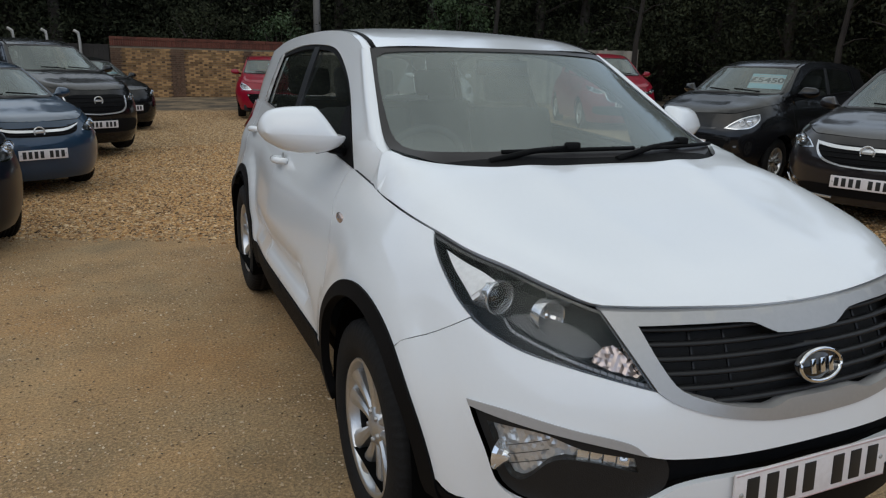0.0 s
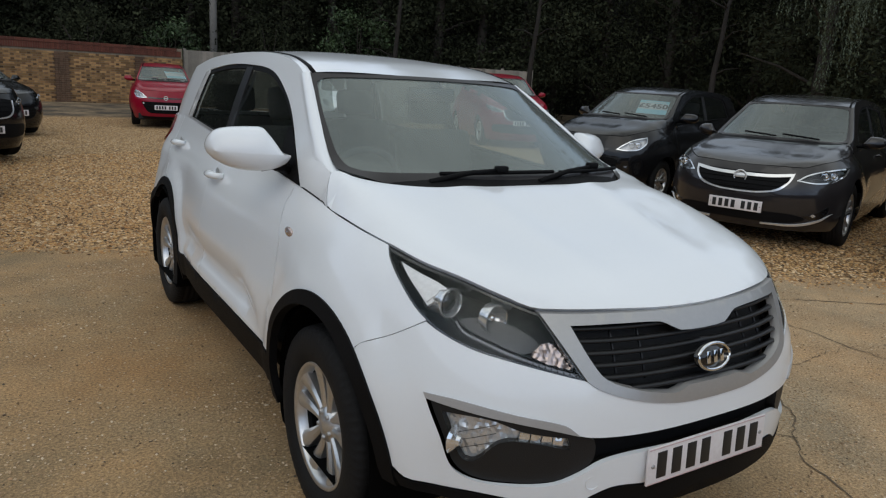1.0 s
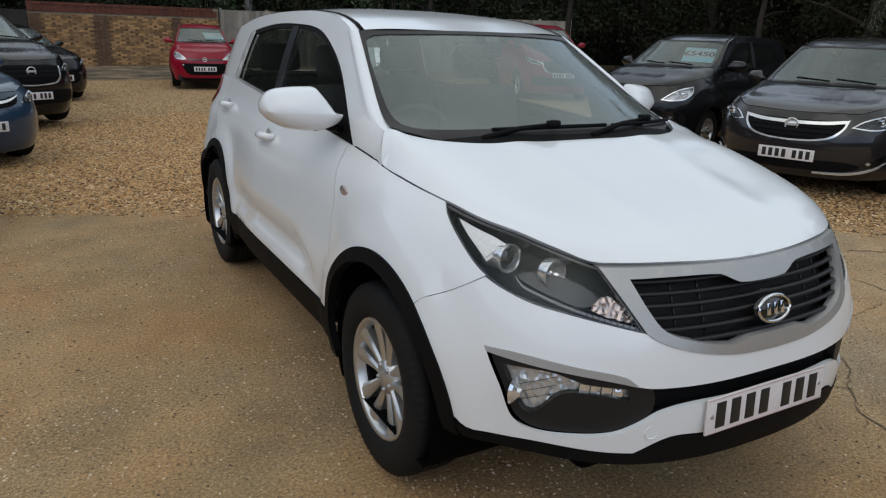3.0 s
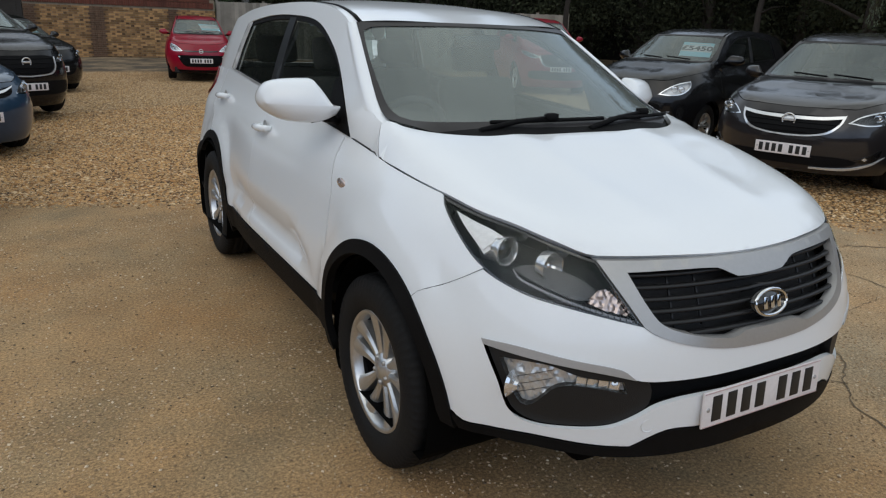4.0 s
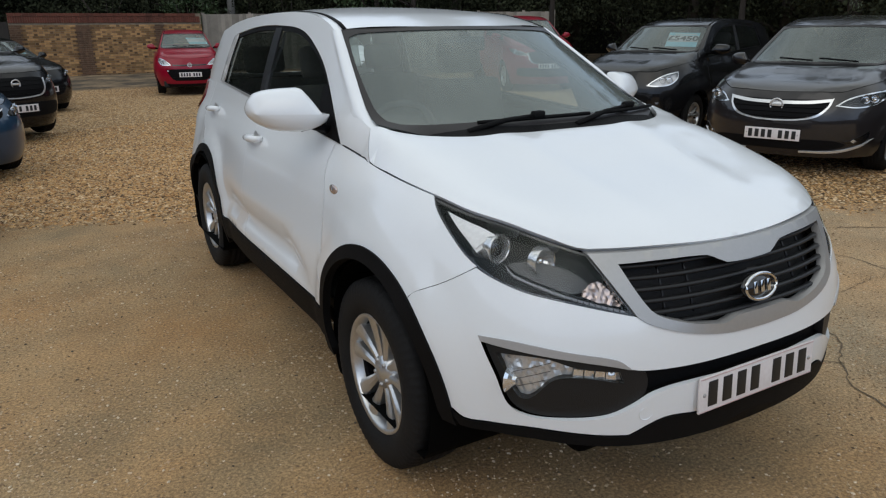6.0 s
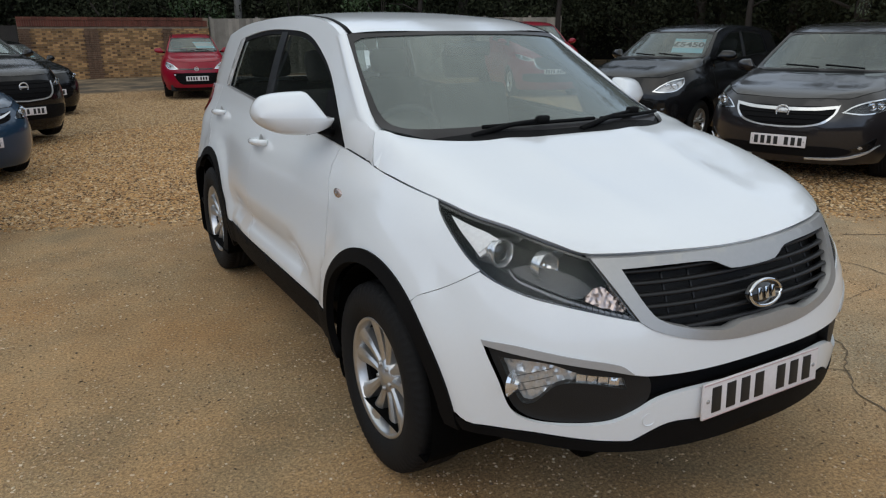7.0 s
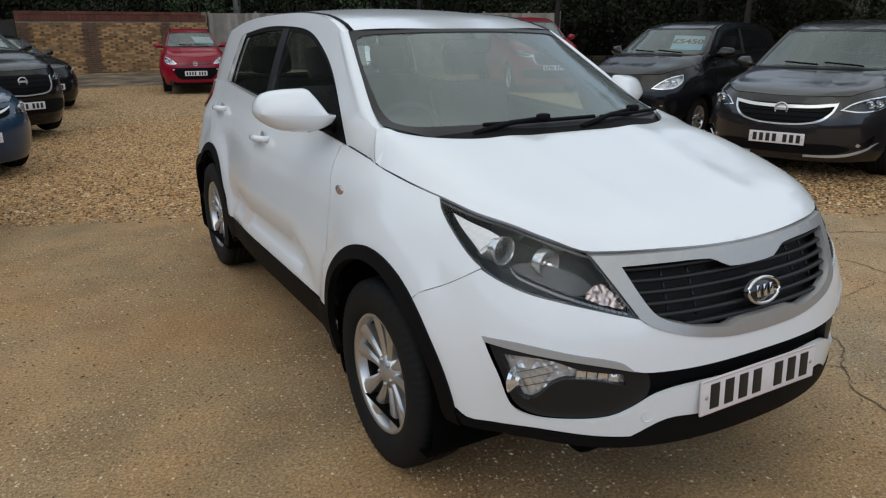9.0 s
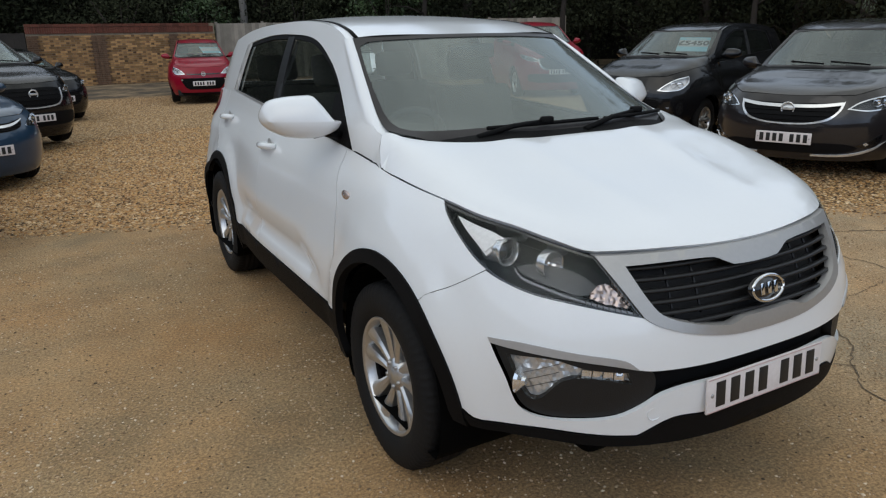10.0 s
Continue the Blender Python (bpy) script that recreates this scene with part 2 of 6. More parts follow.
def curve(points, step=0.02, closed=True):
    """A smooth line through points (rounded at each), cut to even steps; a point of three values with a 1 is a sharp corner."""
    p = [tuple(map(float, q[:2])) for q in points]
    hard = [len(q) > 2 and q[2] == 1 for q in points]
    n, out = len(p), []
    for i in range(n if closed else n - 1):
        b, c = p[i], p[(i + 1) % n]
        a = p[i - 1] if (i > 0 or closed) else b
        d = p[(i + 2) % n] if (i + 2 < n or closed) else c
        l = math.dist(b, c)
        if l < 1e-6:
            continue
        def tan(u, v, w, stop):
            if stop:
                return None
            k = l / max(1e-6, math.dist(u, v) + math.dist(v, w))
            return ((w[0] - u[0]) * k, (w[1] - u[1]) * k)
        chord = (c[0] - b[0], c[1] - b[1])
        m0 = tan(a, b, c, hard[i]) or chord
        m1 = tan(b, c, d, hard[(i + 1) % n]) or chord
        k = max(1, round(l / step))
        for j in range(k):
            t = j / k
            h = ((1 + 2 * t) * (1 - t) ** 2, t * (1 - t) ** 2, t * t * (3 - 2 * t), t * t * (t - 1))
            out.append(tuple(h[0] * b[e] + h[1] * m0[e] + h[2] * c[e] + h[3] * m1[e] for e in (0, 1)))
    if not closed:
        out.append(p[-1])
    return out


class Shape:
    """A car's outer surface, facing -y with its front axle at y = 0; the half with x < 0.
    tub(q, z): q runs from the front's middle round the corner and back along the side."""
    QF = 1.3

    def __init__(self, nose, side, tail, belt, ws, dlo, ditch, bonnet, cowl, wsc, roof_top, taper, tumble, flare, corner, ridge, posts, base=2.64, n=2.6, y0=0.1, lip=0.013, hollow=0.021, waist=0.0):
        self.nose, self.side, self.tail, self.belt, self.ws, self.dlo, self.ditch = nose, side, tail, belt, ws, dlo, ditch
        self.bonnet, self.cowl, self.wsc, self.roof_top, self.posts = bonnet, cowl, wsc, roof_top, posts
        self.taper, self.tumble, self.flare, self.corner, self.ridge = taper, tumble, flare, corner, ridge
        self.base, self.n, self.y0, self.lip, self.hollow, self.waist = base, n, y0, lip, hollow, waist
        self.yr0 = base + 0.25

    def width(self, y, z):
        w = bend(self.side, z)
        for c in (0.0, self.base):
            d = (y - c) / 0.5
            if abs(d) < 1:
                w += self.flare * (1 - d * d) ** 2 * max(0.0, 1 - ((z - 0.62) / 0.4) ** 2)
        if y > 1.2:
            w -= self.taper * ((y - 1.2) / 2.2) ** 2 * (0.4 + max(0.0, z - 0.5))
        if self.waist and y > 1.5:
            k, f = min(1.0, (y - 1.5) / 1.1), min(1.0, max(0.0, (1.10 - z) / 0.25))
            w -= self.waist * k * k * (3 - 2 * k) * f * f * (3 - 2 * f)
        return w

    def scoop(self, y):
        """Heights of the upper edge, the bottom and the lower lip of the hollow in the doors."""
        f = min(1.0, max(0.0, (y - 0.56) / 0.35))
        return 0.545 + 0.17 * f ** 0.5, 0.515 + 0.055 * f, 0.49 + 0.015 * f

    def relief(self, p):
        """A lip round each wheel arch and a hollow along the lower doors."""
        d = 0.0
        for c in (-0.03, self.base - 0.04):
            r = math.hypot(p.y - c, p.z - 0.385)
            k = min(1.0, max(0.0, (0.545 - r) / 0.035))
            d += self.lip * k * k * (3 - 2 * k)
        f = min(1.0, max(0.0, (p.y - 0.56) / 0.35))
        k = min(1.0, f * 1.3) * min(1.0, max(0.0, (self.base - 0.42 - p.y) / 0.3))
        if k > 0:
            zu, zv, zl = self.scoop(p.y)
            if zv < p.z < zu:
                d -= 2 * self.hollow * k * ((zu - p.z) / (zu - zv)) ** 1.2
            elif zl < p.z <= zv:
                d -= 2 * self.hollow * k * (p.z - zl) / (zv - zl)
        p.x -= d
        return p

    def tub(self, q, z):
        return self.relief(self.plain(q, z))

    def plain(self, q, z):
        if q < self.QF:
            t = max(q, 0.0) / self.QF * math.pi / 2
            w, l = self.width(self.y0, z), self.y0 - bend(self.nose, z)
            return Vector((-w * math.sin(t) ** (2 / self.n), self.y0 - l * max(math.cos(t), 0) ** (2 / self.n), z))
        y = self.y0 + q - self.QF
        if y <= self.yr0:
            return Vector((-self.width(y, z), y, z))
        t = min((y - self.yr0) / 1.2, 1.0) * math.pi / 2
        w, l = self.width(self.yr0, z), bend(self.tail, z) - self.yr0
        return Vector((-w * max(math.cos(t), 0) ** (2 / 3.2), self.yr0 + l * math.sin(t) ** (2 / 3.2), z))

    def qx(self, x, z):
        """q of the front's point at the distance x from the middle."""
        return math.asin(min(1.0, (abs(x) / self.width(self.y0, z)) ** (self.n / 2))) / (math.pi / 2) * self.QF

    def qy(self, y, z):
        """q of the side's point at y."""
        if y < self.y0:
            l = self.y0 - bend(self.nose, z)
            return math.acos(min(1.0, ((self.y0 - y) / l) ** (self.n / 2))) / (math.pi / 2) * self.QF
        return self.QF + y - self.y0

    def top(self, q):
        return bend(self.belt, q)

    def cabin(self, y, z):
        """The side of the cabin above the belt."""
        q = self.qy(y, 1.0)
        zb = self.top(q)
        x = -self.plain(q, zb).x if y > self.y0 else self.width(self.y0, zb)
        k = max(0.0, z - zb)
        x -= self.tumble * k + 0.22 * k * k
        near = (y - (self.ws[0][0] + (z - self.ws[0][1]) * (self.ws[-1][0] - self.ws[0][0]) / (self.ws[-1][1] - self.ws[0][1]))) / 0.13
        x -= self.corner * min(1.0, max(0.0, (self.ws[-1][1] - z) / (self.ws[-1][1] - self.ws[0][1]))) * min(2.0, max(0.0, 1 - near)) ** 2
        return Vector((-x, y, z))


def cut_panel(surf, rim, holes=(), step=0.05, depth=0.012, off=0.0, flip=False, lines=()):
    """A sheet of surf(a, b) inside the closed line rim and outside the holes, with its edges turned in by depth."""
    from mathutils.geometry import delaunay_2d_cdt
    def dense(ring):
        out = []
        for a, b in zip(ring, [*ring[1:], ring[0]]):
            n = max(1, math.ceil(math.dist(a[:2], b[:2]) / step))
            out += [(a[0] + (b[0] - a[0]) * k / n, a[1] + (b[1] - a[1]) * k / n) for k in range(n)]
        return out
    rings = [dense(r) for r in (rim, *holes)]
    pts, edges = [], []
    for ring in rings:
        s = len(pts)
        pts += [Vector(p) for p in ring]
        edges += [(s + i, s + (i + 1) % len(ring)) for i in range(len(ring))]
    for line in lines:
        s = len(pts)
        pts += [Vector(p) for p in line]
        edges += [(s + i, s + i + 1) for i in range(len(line) - 1)]
    arr = [np.array(r) for r in rings]

    def inside(p, ring):
        a, b = ring, np.roll(ring, -1, 0)
        cond = (a[None, :, 1] > p[:, None, 1]) != (b[None, :, 1] > p[:, None, 1])
        with np.errstate(divide="ignore", invalid="ignore"):
            xs = (b[:, 0] - a[:, 0]) * (p[:, None, 1] - a[:, 1]) / (b[:, 1] - a[:, 1]) + a[:, 0]
        return (cond & (p[:, None, 0] < xs)).sum(1) % 2 == 1

    def wanted(p):
        ok = inside(p, arr[0])
        for h in arr[1:]:
            ok &= ~inside(p, h)
        return ok

    lo, hi = arr[0].min(0), arr[0].max(0)
    gx, gy = np.meshgrid(np.arange(lo[0] + step / 2, hi[0], step), np.arange(lo[1] + step / 2, hi[1], step))
    gx[::2] += step / 2
    grid = np.stack([gx.ravel(), gy.ravel()], 1)
    if len(grid):
        grid = grid[wanted(grid)]
        every = np.concatenate(arr + [np.array(k) for k in lines])
        if len(grid):
            near = np.sqrt(((grid[:, None] - every[None]) ** 2).sum(2)).min(1)
            grid = grid[near > step * 0.4]
    pts += [Vector(p) for p in grid]
    vs, _, fs, *_ = delaunay_2d_cdt(pts, edges, [], 0, 1e-6)
    cen = np.array([[sum(vs[i][e] for i in f) / len(f) for e in (0, 1)] for f in fs])
    keep = wanted(cen)
    bm = bmesh.new()

    def nrm(p):
        e = 0.004
        n = (surf(p[0] + e, p[1]) - surf(p[0] - e, p[1])).cross(surf(p[0], p[1] + e) - surf(p[0], p[1] - e))
        n = n.normalized() if n.length > 1e-12 else Vector((0, -1, 0))
        return -n if flip else n

    used = sorted({i for f, k in zip(fs, keep) if k for i in f})
    norm = {i: nrm(vs[i]) for i in used}
    vert = {i: bm.verts.new(surf(vs[i][0], vs[i][1]) + off * norm[i]) for i in used}
    for f, k in zip(fs, keep):
        if k:
            try:
                bm.faces.new([vert[i] for i in (f[::-1] if flip else f)])
            except ValueError:
                pass
    if depth:
        back = {v: norm[i] for i, v in vert.items()}
        rims = [e for e in bm.edges if len(e.link_faces) == 1]
        lower = {}
        for e in rims:
            for v in e.verts:
                if v not in lower:
                    lower[v] = bm.verts.new(v.co - depth * back[v])
        for e in rims:
            f = e.link_faces[0]
            a, b = e.verts
            loop = [l for l in f.loops if l.edge == e][0]
            a, b = loop.vert, loop.link_loop_next.vert
            bm.faces.new((b, a, lower[a], lower[b]))
            e.smooth = False
    return bm


def grid_sheet(fn, na, nb, depth=0.0):
    """A sheet of fn(a, b), a and b from 0 to 1."""
    bm = bmesh.new()
    v = [[bm.verts.new(fn(i / na, j / nb)) for j in range(nb + 1)] for i in range(na + 1)]
    for i in range(na):
        for j in range(nb):
            bm.faces.new((v[i][j], v[i + 1][j], v[i + 1][j + 1], v[i][j + 1]))
    bmesh.ops.remove_doubles(bm, verts=bm.verts, dist=1e-5)
    return bm
# ---- end of car shape ----

SUV = Shape(
    nose=[(0.18, -0.78), (0.25, -0.85), (0.40, -0.895), (0.55, -0.905), (0.70, -0.895), (0.78, -0.865), (0.90, -0.80), (0.96, -0.75), (1.02, -0.66), (1.10, -0.50)],
    side=[(0.20, 0.82), (0.30, 0.86), (0.45, 0.885), (0.62, 0.89), (0.80, 0.865), (0.95, 0.83), (1.02, 0.79), (1.08, 0.745), (1.2, 0.70)],
    tail=[(0.25, 3.35), (0.5, 3.50), (0.8, 3.50), (1.0, 3.46), (1.2, 3.40)],
    belt=[(0, 0.921), (0.09, 0.924), (0.263, 0.928), (0.449, 0.928), (0.574, 0.958), (0.70, 0.987), (0.84, 1.006), (0.997, 1.030), (1.3, 1.055), (1.71, 1.085), (3.24, 1.165), (3.87, 1.195), (5.4, 1.21)],
    ws=[(0.24, 1.160), (0.305, 1.174), (0.356, 1.187), (0.425, 1.215), (0.51, 1.262), (0.72, 1.388), (0.93, 1.519)],
    dlo=[(0.516, 1.090, 1), (0.824, 1.322), (1.032, 1.428), (1.338, 1.521), (1.738, 1.547), (2.156, 1.542), (2.607, 1.500, 1), (2.70, 1.206, 1), (2.04, 1.178), (1.2, 1.132)],
    ditch=[(0.93, 1.519), (1.05, 1.555), (1.3, 1.595), (1.7, 1.612), (2.3, 1.60), (2.7, 1.57), (3.0, 1.52)],
    bonnet=[(-0.79, 0.921), (-0.72, 0.955), (-0.6, 0.998), (-0.3, 1.07), (0.0, 1.150), (0.15, 1.170), (0.5, 1.185)],
    cowl=(0.02, 0.25), wsc=((0.095, 1.178), (0.79, 1.530)), roof_top=[(0.7, 1.515), (0.80, 1.534), (0.92, 1.561), (1.1, 1.594), (1.7, 1.638), (2.4, 1.625), (3.2, 1.55)],
    taper=0.05, tumble=0.29, flare=0.03, corner=0.025, ridge=0.006, posts=[(1.69, 0.065)], waist=0.045)



# ---- car building ----
def arch_line(shape, c, r, z0, low, start=-1, step=0.03):
    """The line over a wheel from front to rear at radius r, ending at the height low; (q, z) pairs."""
    a0 = math.asin(max(-1.0, min(1.0, (low - z0) / r)))
    n = max(6, round(r * math.pi / step))
    out = []
    for i in range(n + 1):
        a = math.pi - a0 - (math.pi - 2 * a0) * i / n
        y, z = c + r * math.cos(a), z0 + r * math.sin(a)
        out.append((shape.qy(y, z), z))
    return out


def bonnet_surface(shape):
    qs = np.linspace(0, 1.9, 120)
    pts = [shape.tub(q, shape.top(q)) for q in qs]
    ys, xs, zs = np.array([p.y for p in pts]), np.array([-p.x for p in pts]), np.array([p.z for p in pts])

    def surf(x, y):
        xe, ze, zc = float(np.interp(y, ys, xs)), float(np.interp(y, ys, zs)), bend(shape.bonnet, y)
        def crown(u):
            k = min(1.0, u / max(xe, 1e-3))
            return ze + (zc - ze) * ((1 - k ** 12) * 0.85 + 0.15 * (1 - k ** 2))
        z = crown(abs(x))
        # a soft raised line on each side of the middle
        z += shape.ridge * math.exp(-((abs(x) - 0.30 - 0.1 * y) / 0.07) ** 2) * min(1.0, max(0.0, (y + 0.8) / 0.4))
        # near the windscreen corner the sheet climbs into the foot of the pillar
        w = min(1.0, max(0.0, (y - shape.ws[0][0] + 0.22) / 0.20))
        d = xe - abs(x)
        if w > 0 and 0 < d < 0.3:
            k2, top = d / 0.47, max(0.02, crown(xe - 0.3) - ze)
            k2 = k2 / (1 + (k2 / top) ** 6) ** (1 / 6)
            fade = min(1.0, (0.3 - d) / 0.2)
            z += w * w * (3 - 2 * w) * fade * fade * (3 - 2 * fade) * (ze + k2 - z)
        z = ze + (z - ze) * (1 - (1 - w) * math.exp(-max(d, 0.0) / 0.010))
        return Vector((x, y, z))

    # the rear corner lies flush with the foot of the pillar
    ya, tip = shape.ws[0][0] - 0.024, shape.cabin(*shape.ws[1])
    zb = shape.top(shape.qy(ya, 1.0))
    marks = [shape.cabin(ya + (tip.y - ya) * k, zb + (tip.z - zb) * k) for k in np.linspace(0, 1, 12)]
    my, mx = [p.y for p in marks], [-p.x for p in marks]
    gap = [p.z - surf(p.x, p.y).z for p in marks]

    def flush(x, y):
        p = surf(x, y)
        if y > ya:
            p.z += float(np.interp(y, my, gap)) * math.exp(-((abs(x) - float(np.interp(y, my, mx))) / 0.10) ** 2)
        return p
    return flush, list(zip(xs, ys))


def bonnet_set(shape, root, paint, step=0.032):
    """The bonnet, the wing corners behind it and the dark joint beside it."""
    bs, edge = bonnet_surface(shape)
    yc, ye = shape.cowl
    ya, xr = shape.ws[0][0] - 0.024, -(abs(shape.cabin(*shape.ws[0]).x) - 0.01)
    left = [(-x + 0.001 + 0.005 * min(1.0, max(0.0, (ya - 0.03 - y) / 0.15)), y + 0.004 * min(1.0, max(0.0, (ya - y) / 0.15))) for x, y in edge if y < ya - 0.012][::2]
    tip = shape.cabin(*shape.ws[1])
    foot = [shape.cabin(ya + (tip.y - ya) * k, shape.top(shape.qy(ya, 1.0)) + (tip.z - shape.top(shape.qy(ya, 1.0))) * k) for k in (0.06, 0.3, 0.55, 0.8, 0.97)]
    left += [(p.x + 0.0005, p.y - 0.0025) for p in foot]
    xr = tip.x + 0.014
    ye = tip.y - 0.012
    rear = [(x, yc + (ye - yc) * abs(x / xr) ** 5) for x in np.linspace(xr, -xr, 41)]
    part("bonnet", cut_panel(bs, left + rear + [(-x, y) for x, y in left[::-1][:-1]], (), step, 0.020, 0.0), paint, root)
    y1 = shape.ws[0][0] + 0.30
    for s in (-1, 1):
        flip = lambda p, s=s: p if s < 0 else Vector((-p.x, p.y, p.z))
        pts = [flip(bs(-x, y) + Vector((0.006, 0, -0.010))) for x, y in edge[::2] if y < y1]
        part("bonnet_joint", tube(pts, 0.0045, 6), M["shut"], root, "black rubber bonnet joint")
    return bs, xr


def screen_surface(shape):
    """a from -1 to 1 across, t from 0 at the base to 1 at the top."""
    (y0, z0), (y1, z1) = shape.wsc
    ws = shape.ws

    def surf(a, t):
        z = ws[0][1] + (ws[-1][1] - ws[0][1]) * t
        y = bend([(q[1], q[0]) for q in ws], z)
        e = shape.cabin(y, z)
        k = 1 - abs(a) ** 2.3
        return Vector((a * -e.x, e.y + (y0 + (y1 - y0) * t - e.y) * k, e.z + (z0 + (z1 - z0) * t - e.z) * k))
    return surf


def plate_of(width, height, parent, m, chars=(0, 1, 2, 3, 4.6, 5.6, 6.6), edge=True):
    """A number plate with plain dark bars in place of its characters."""
    bm = box(0, 0, 0, width, 0.008, height, 0.003)
    bm.transform(m)
    p = part("number_plate", bm, M["plate"], parent, "white number plate with dark bars")
    if edge:
        for s in (-1, 1):
            bm = box(0, -0.0045, s * (height / 2 - 0.004), width - 0.006, 0.002, 0.003)
            bm.transform(m)
            part("border", bm, M["plate_edge"], p)
    for s in (-1, 1):
        bm = lathe([(0.0, 0.0), (-0.002, 0.0), (-0.001, 0.006), (0.001, 0.007)], 10, axis="y")
        bm.transform(m @ Matrix.Translation((s * width * 0.46, -0.005, 0)))
        part("screw", bm, M["satin"], p)
    for c in chars:
        x = (c - 3.3) * 0.062 * width / 0.52
        bm = box(x, -0.0045, 0, 0.038 * width / 0.52, 0.003, height * 0.70, 0.001)
        bm.transform(m)
        part("dark_bar", bm, M["ink"], p)
    return p


def wheel(parent, x, y, side, radius=0.349, rim=0.226, spokes=5, twin=True, style="alloy", width=0.225):
    """tyre and rim; side: -1 faces -x."""
    w = new("wheel")
    w.parent = parent
    w.location = (x, y, radius)
    h = width / 2
    prof = [(-h * 0.80, rim), (-h * 0.92, rim + 0.012), (-h, rim + 0.05), (-h * 0.985, radius - 0.05), (-h * 0.90, radius - 0.018), (-h * 0.78, radius - 0.006),
            (-h * 0.5, radius - 0.001), (-h * 0.47, radius - 0.009), (-h * 0.42, radius - 0.009), (-h * 0.39, radius), (-0.022, radius), (-0.018, radius - 0.009), (-0.010, radius - 0.009), (-0.006, radius)]
    prof = prof + [(-a, r) for a, r in prof[::-1]]
    bm = lathe(prof, 216)
    # shoulder blocks: every other stretch of the outer tread a little lower
    for v in bm.verts:
        if abs(v.co.x) > h * 0.55 and math.hypot(v.co.y, v.co.z) > radius - 0.03:
            if int(round(math.atan2(v.co.z, v.co.y) / (2 * math.pi / 216))) % 3 == 0:
                v.co.yz = v.co.yz * (1 - 0.006 / radius)
    part("tyre", bm, M["rubber"], w)
    o = -1 if side < 0 else 1
    f = o * h * 0.80
    bm = lathe([(f, rim + 0.004), (f + o * 0.008, rim - 0.002), (f - o * 0.002, rim - 0.014), (f - o * 0.035, rim - 0.020)], 64)
    r = part("rim", bm, M["alloy"], w)
    bm = lathe([(f - o * 0.035, rim - 0.020), (f - o * 0.15, rim - 0.035), (f - o * 0.16, rim - 0.03)], 48)
    part("rim_barrel", bm, M["gloss"], r, "dark inner rim")
    bm = lathe([(f - o * 0.105, 0.02), (f - o * 0.105, 0.15), (f - o * 0.09, 0.152)], 40)
    part("brake_disc", bm, M["interior"], w)
    bm = lathe([(f - o * 0.12, 0.0), (f - o * 0.12, rim - 0.03)], 40)
    part("wheel_back", bm, M["shut"], w)
    for k in range(spokes):
        for d in ((-1, 1) if twin else (0,)):
            bm = bmesh.new()
            a = 2 * math.pi * k / spokes
            rows = []
            for t in (0, 0.25, 0.5, 0.75, 1.0):
                rad = 0.035 + (rim - 0.045) * t
                off = d * (0.014 + 0.040 * t) if twin else 0
                wd = (0.012 + 0.012 * t + 0.013 * t * t) if twin else 0.035 + 0.02 * t
                x0 = f - o * (0.028 - 0.022 * t ** 2 + 0.004)
                c = [Vector((x0, off - wd, rad)), Vector((x0 + o * 0.008, off - wd * 0.45, rad)), Vector((x0 + o * 0.008, off + wd * 0.45, rad)), Vector((x0, off + wd, rad)), Vector((x0 - o * 0.035, off + wd, rad)), Vector((x0 - o * 0.035, off - wd, rad))]
                rows.append([bm.verts.new(Matrix.Rotation(a, 3, "X") @ p) for p in c])
            for p, q in zip(rows, rows[1:]):
                for i in range(6):
                    bm.faces.new((p[i], p[(i + 1) % 6], q[(i + 1) % 6], q[i]))
            bm.faces.new(rows[0]), bm.faces.new(rows[-1])
            bmesh.ops.recalc_face_normals(bm, faces=bm.faces)
            part("spoke", sharp(bm, 25), M["alloy"], r)
    bm = lathe([(f - o * 0.012, 0.0), (f - o * 0.012, 0.026), (f - o * 0.02, 0.032), (f - o * 0.024, 0.06), (f - o * 0.06, 0.068)], 32)
    part("hub_cap", bm, M["alloy"], r)
    for k in range(5):
        m = Matrix.Rotation(2 * math.pi * (k + 0.5) / 5, 4, "X") @ Matrix.Translation((f - o * 0.02, 0, 0.047))
        bm = lathe([(0, 0.0), (o * 0.006, 0.0), (o * 0.006, 0.008), (-o * 0.004, 0.009)], 8)
        bm.transform(m)
        part("wheel_nut", bm, M["satin"], r)
    return w


MIRROR = [(-0.150, 0.005), (-0.139, 0.039), (-0.113, 0.066), (-0.06, 0.080), (0.040, 0.086), (0.052, 0.083, 1), (0.079, 0.050), (0.122, -0.016, 1), (0.147, -0.020), (0.152, -0.030), (0.127, -0.062), (0.053, -0.087), (-0.051, -0.081), (-0.113, -0.053), (-0.143, -0.023)]


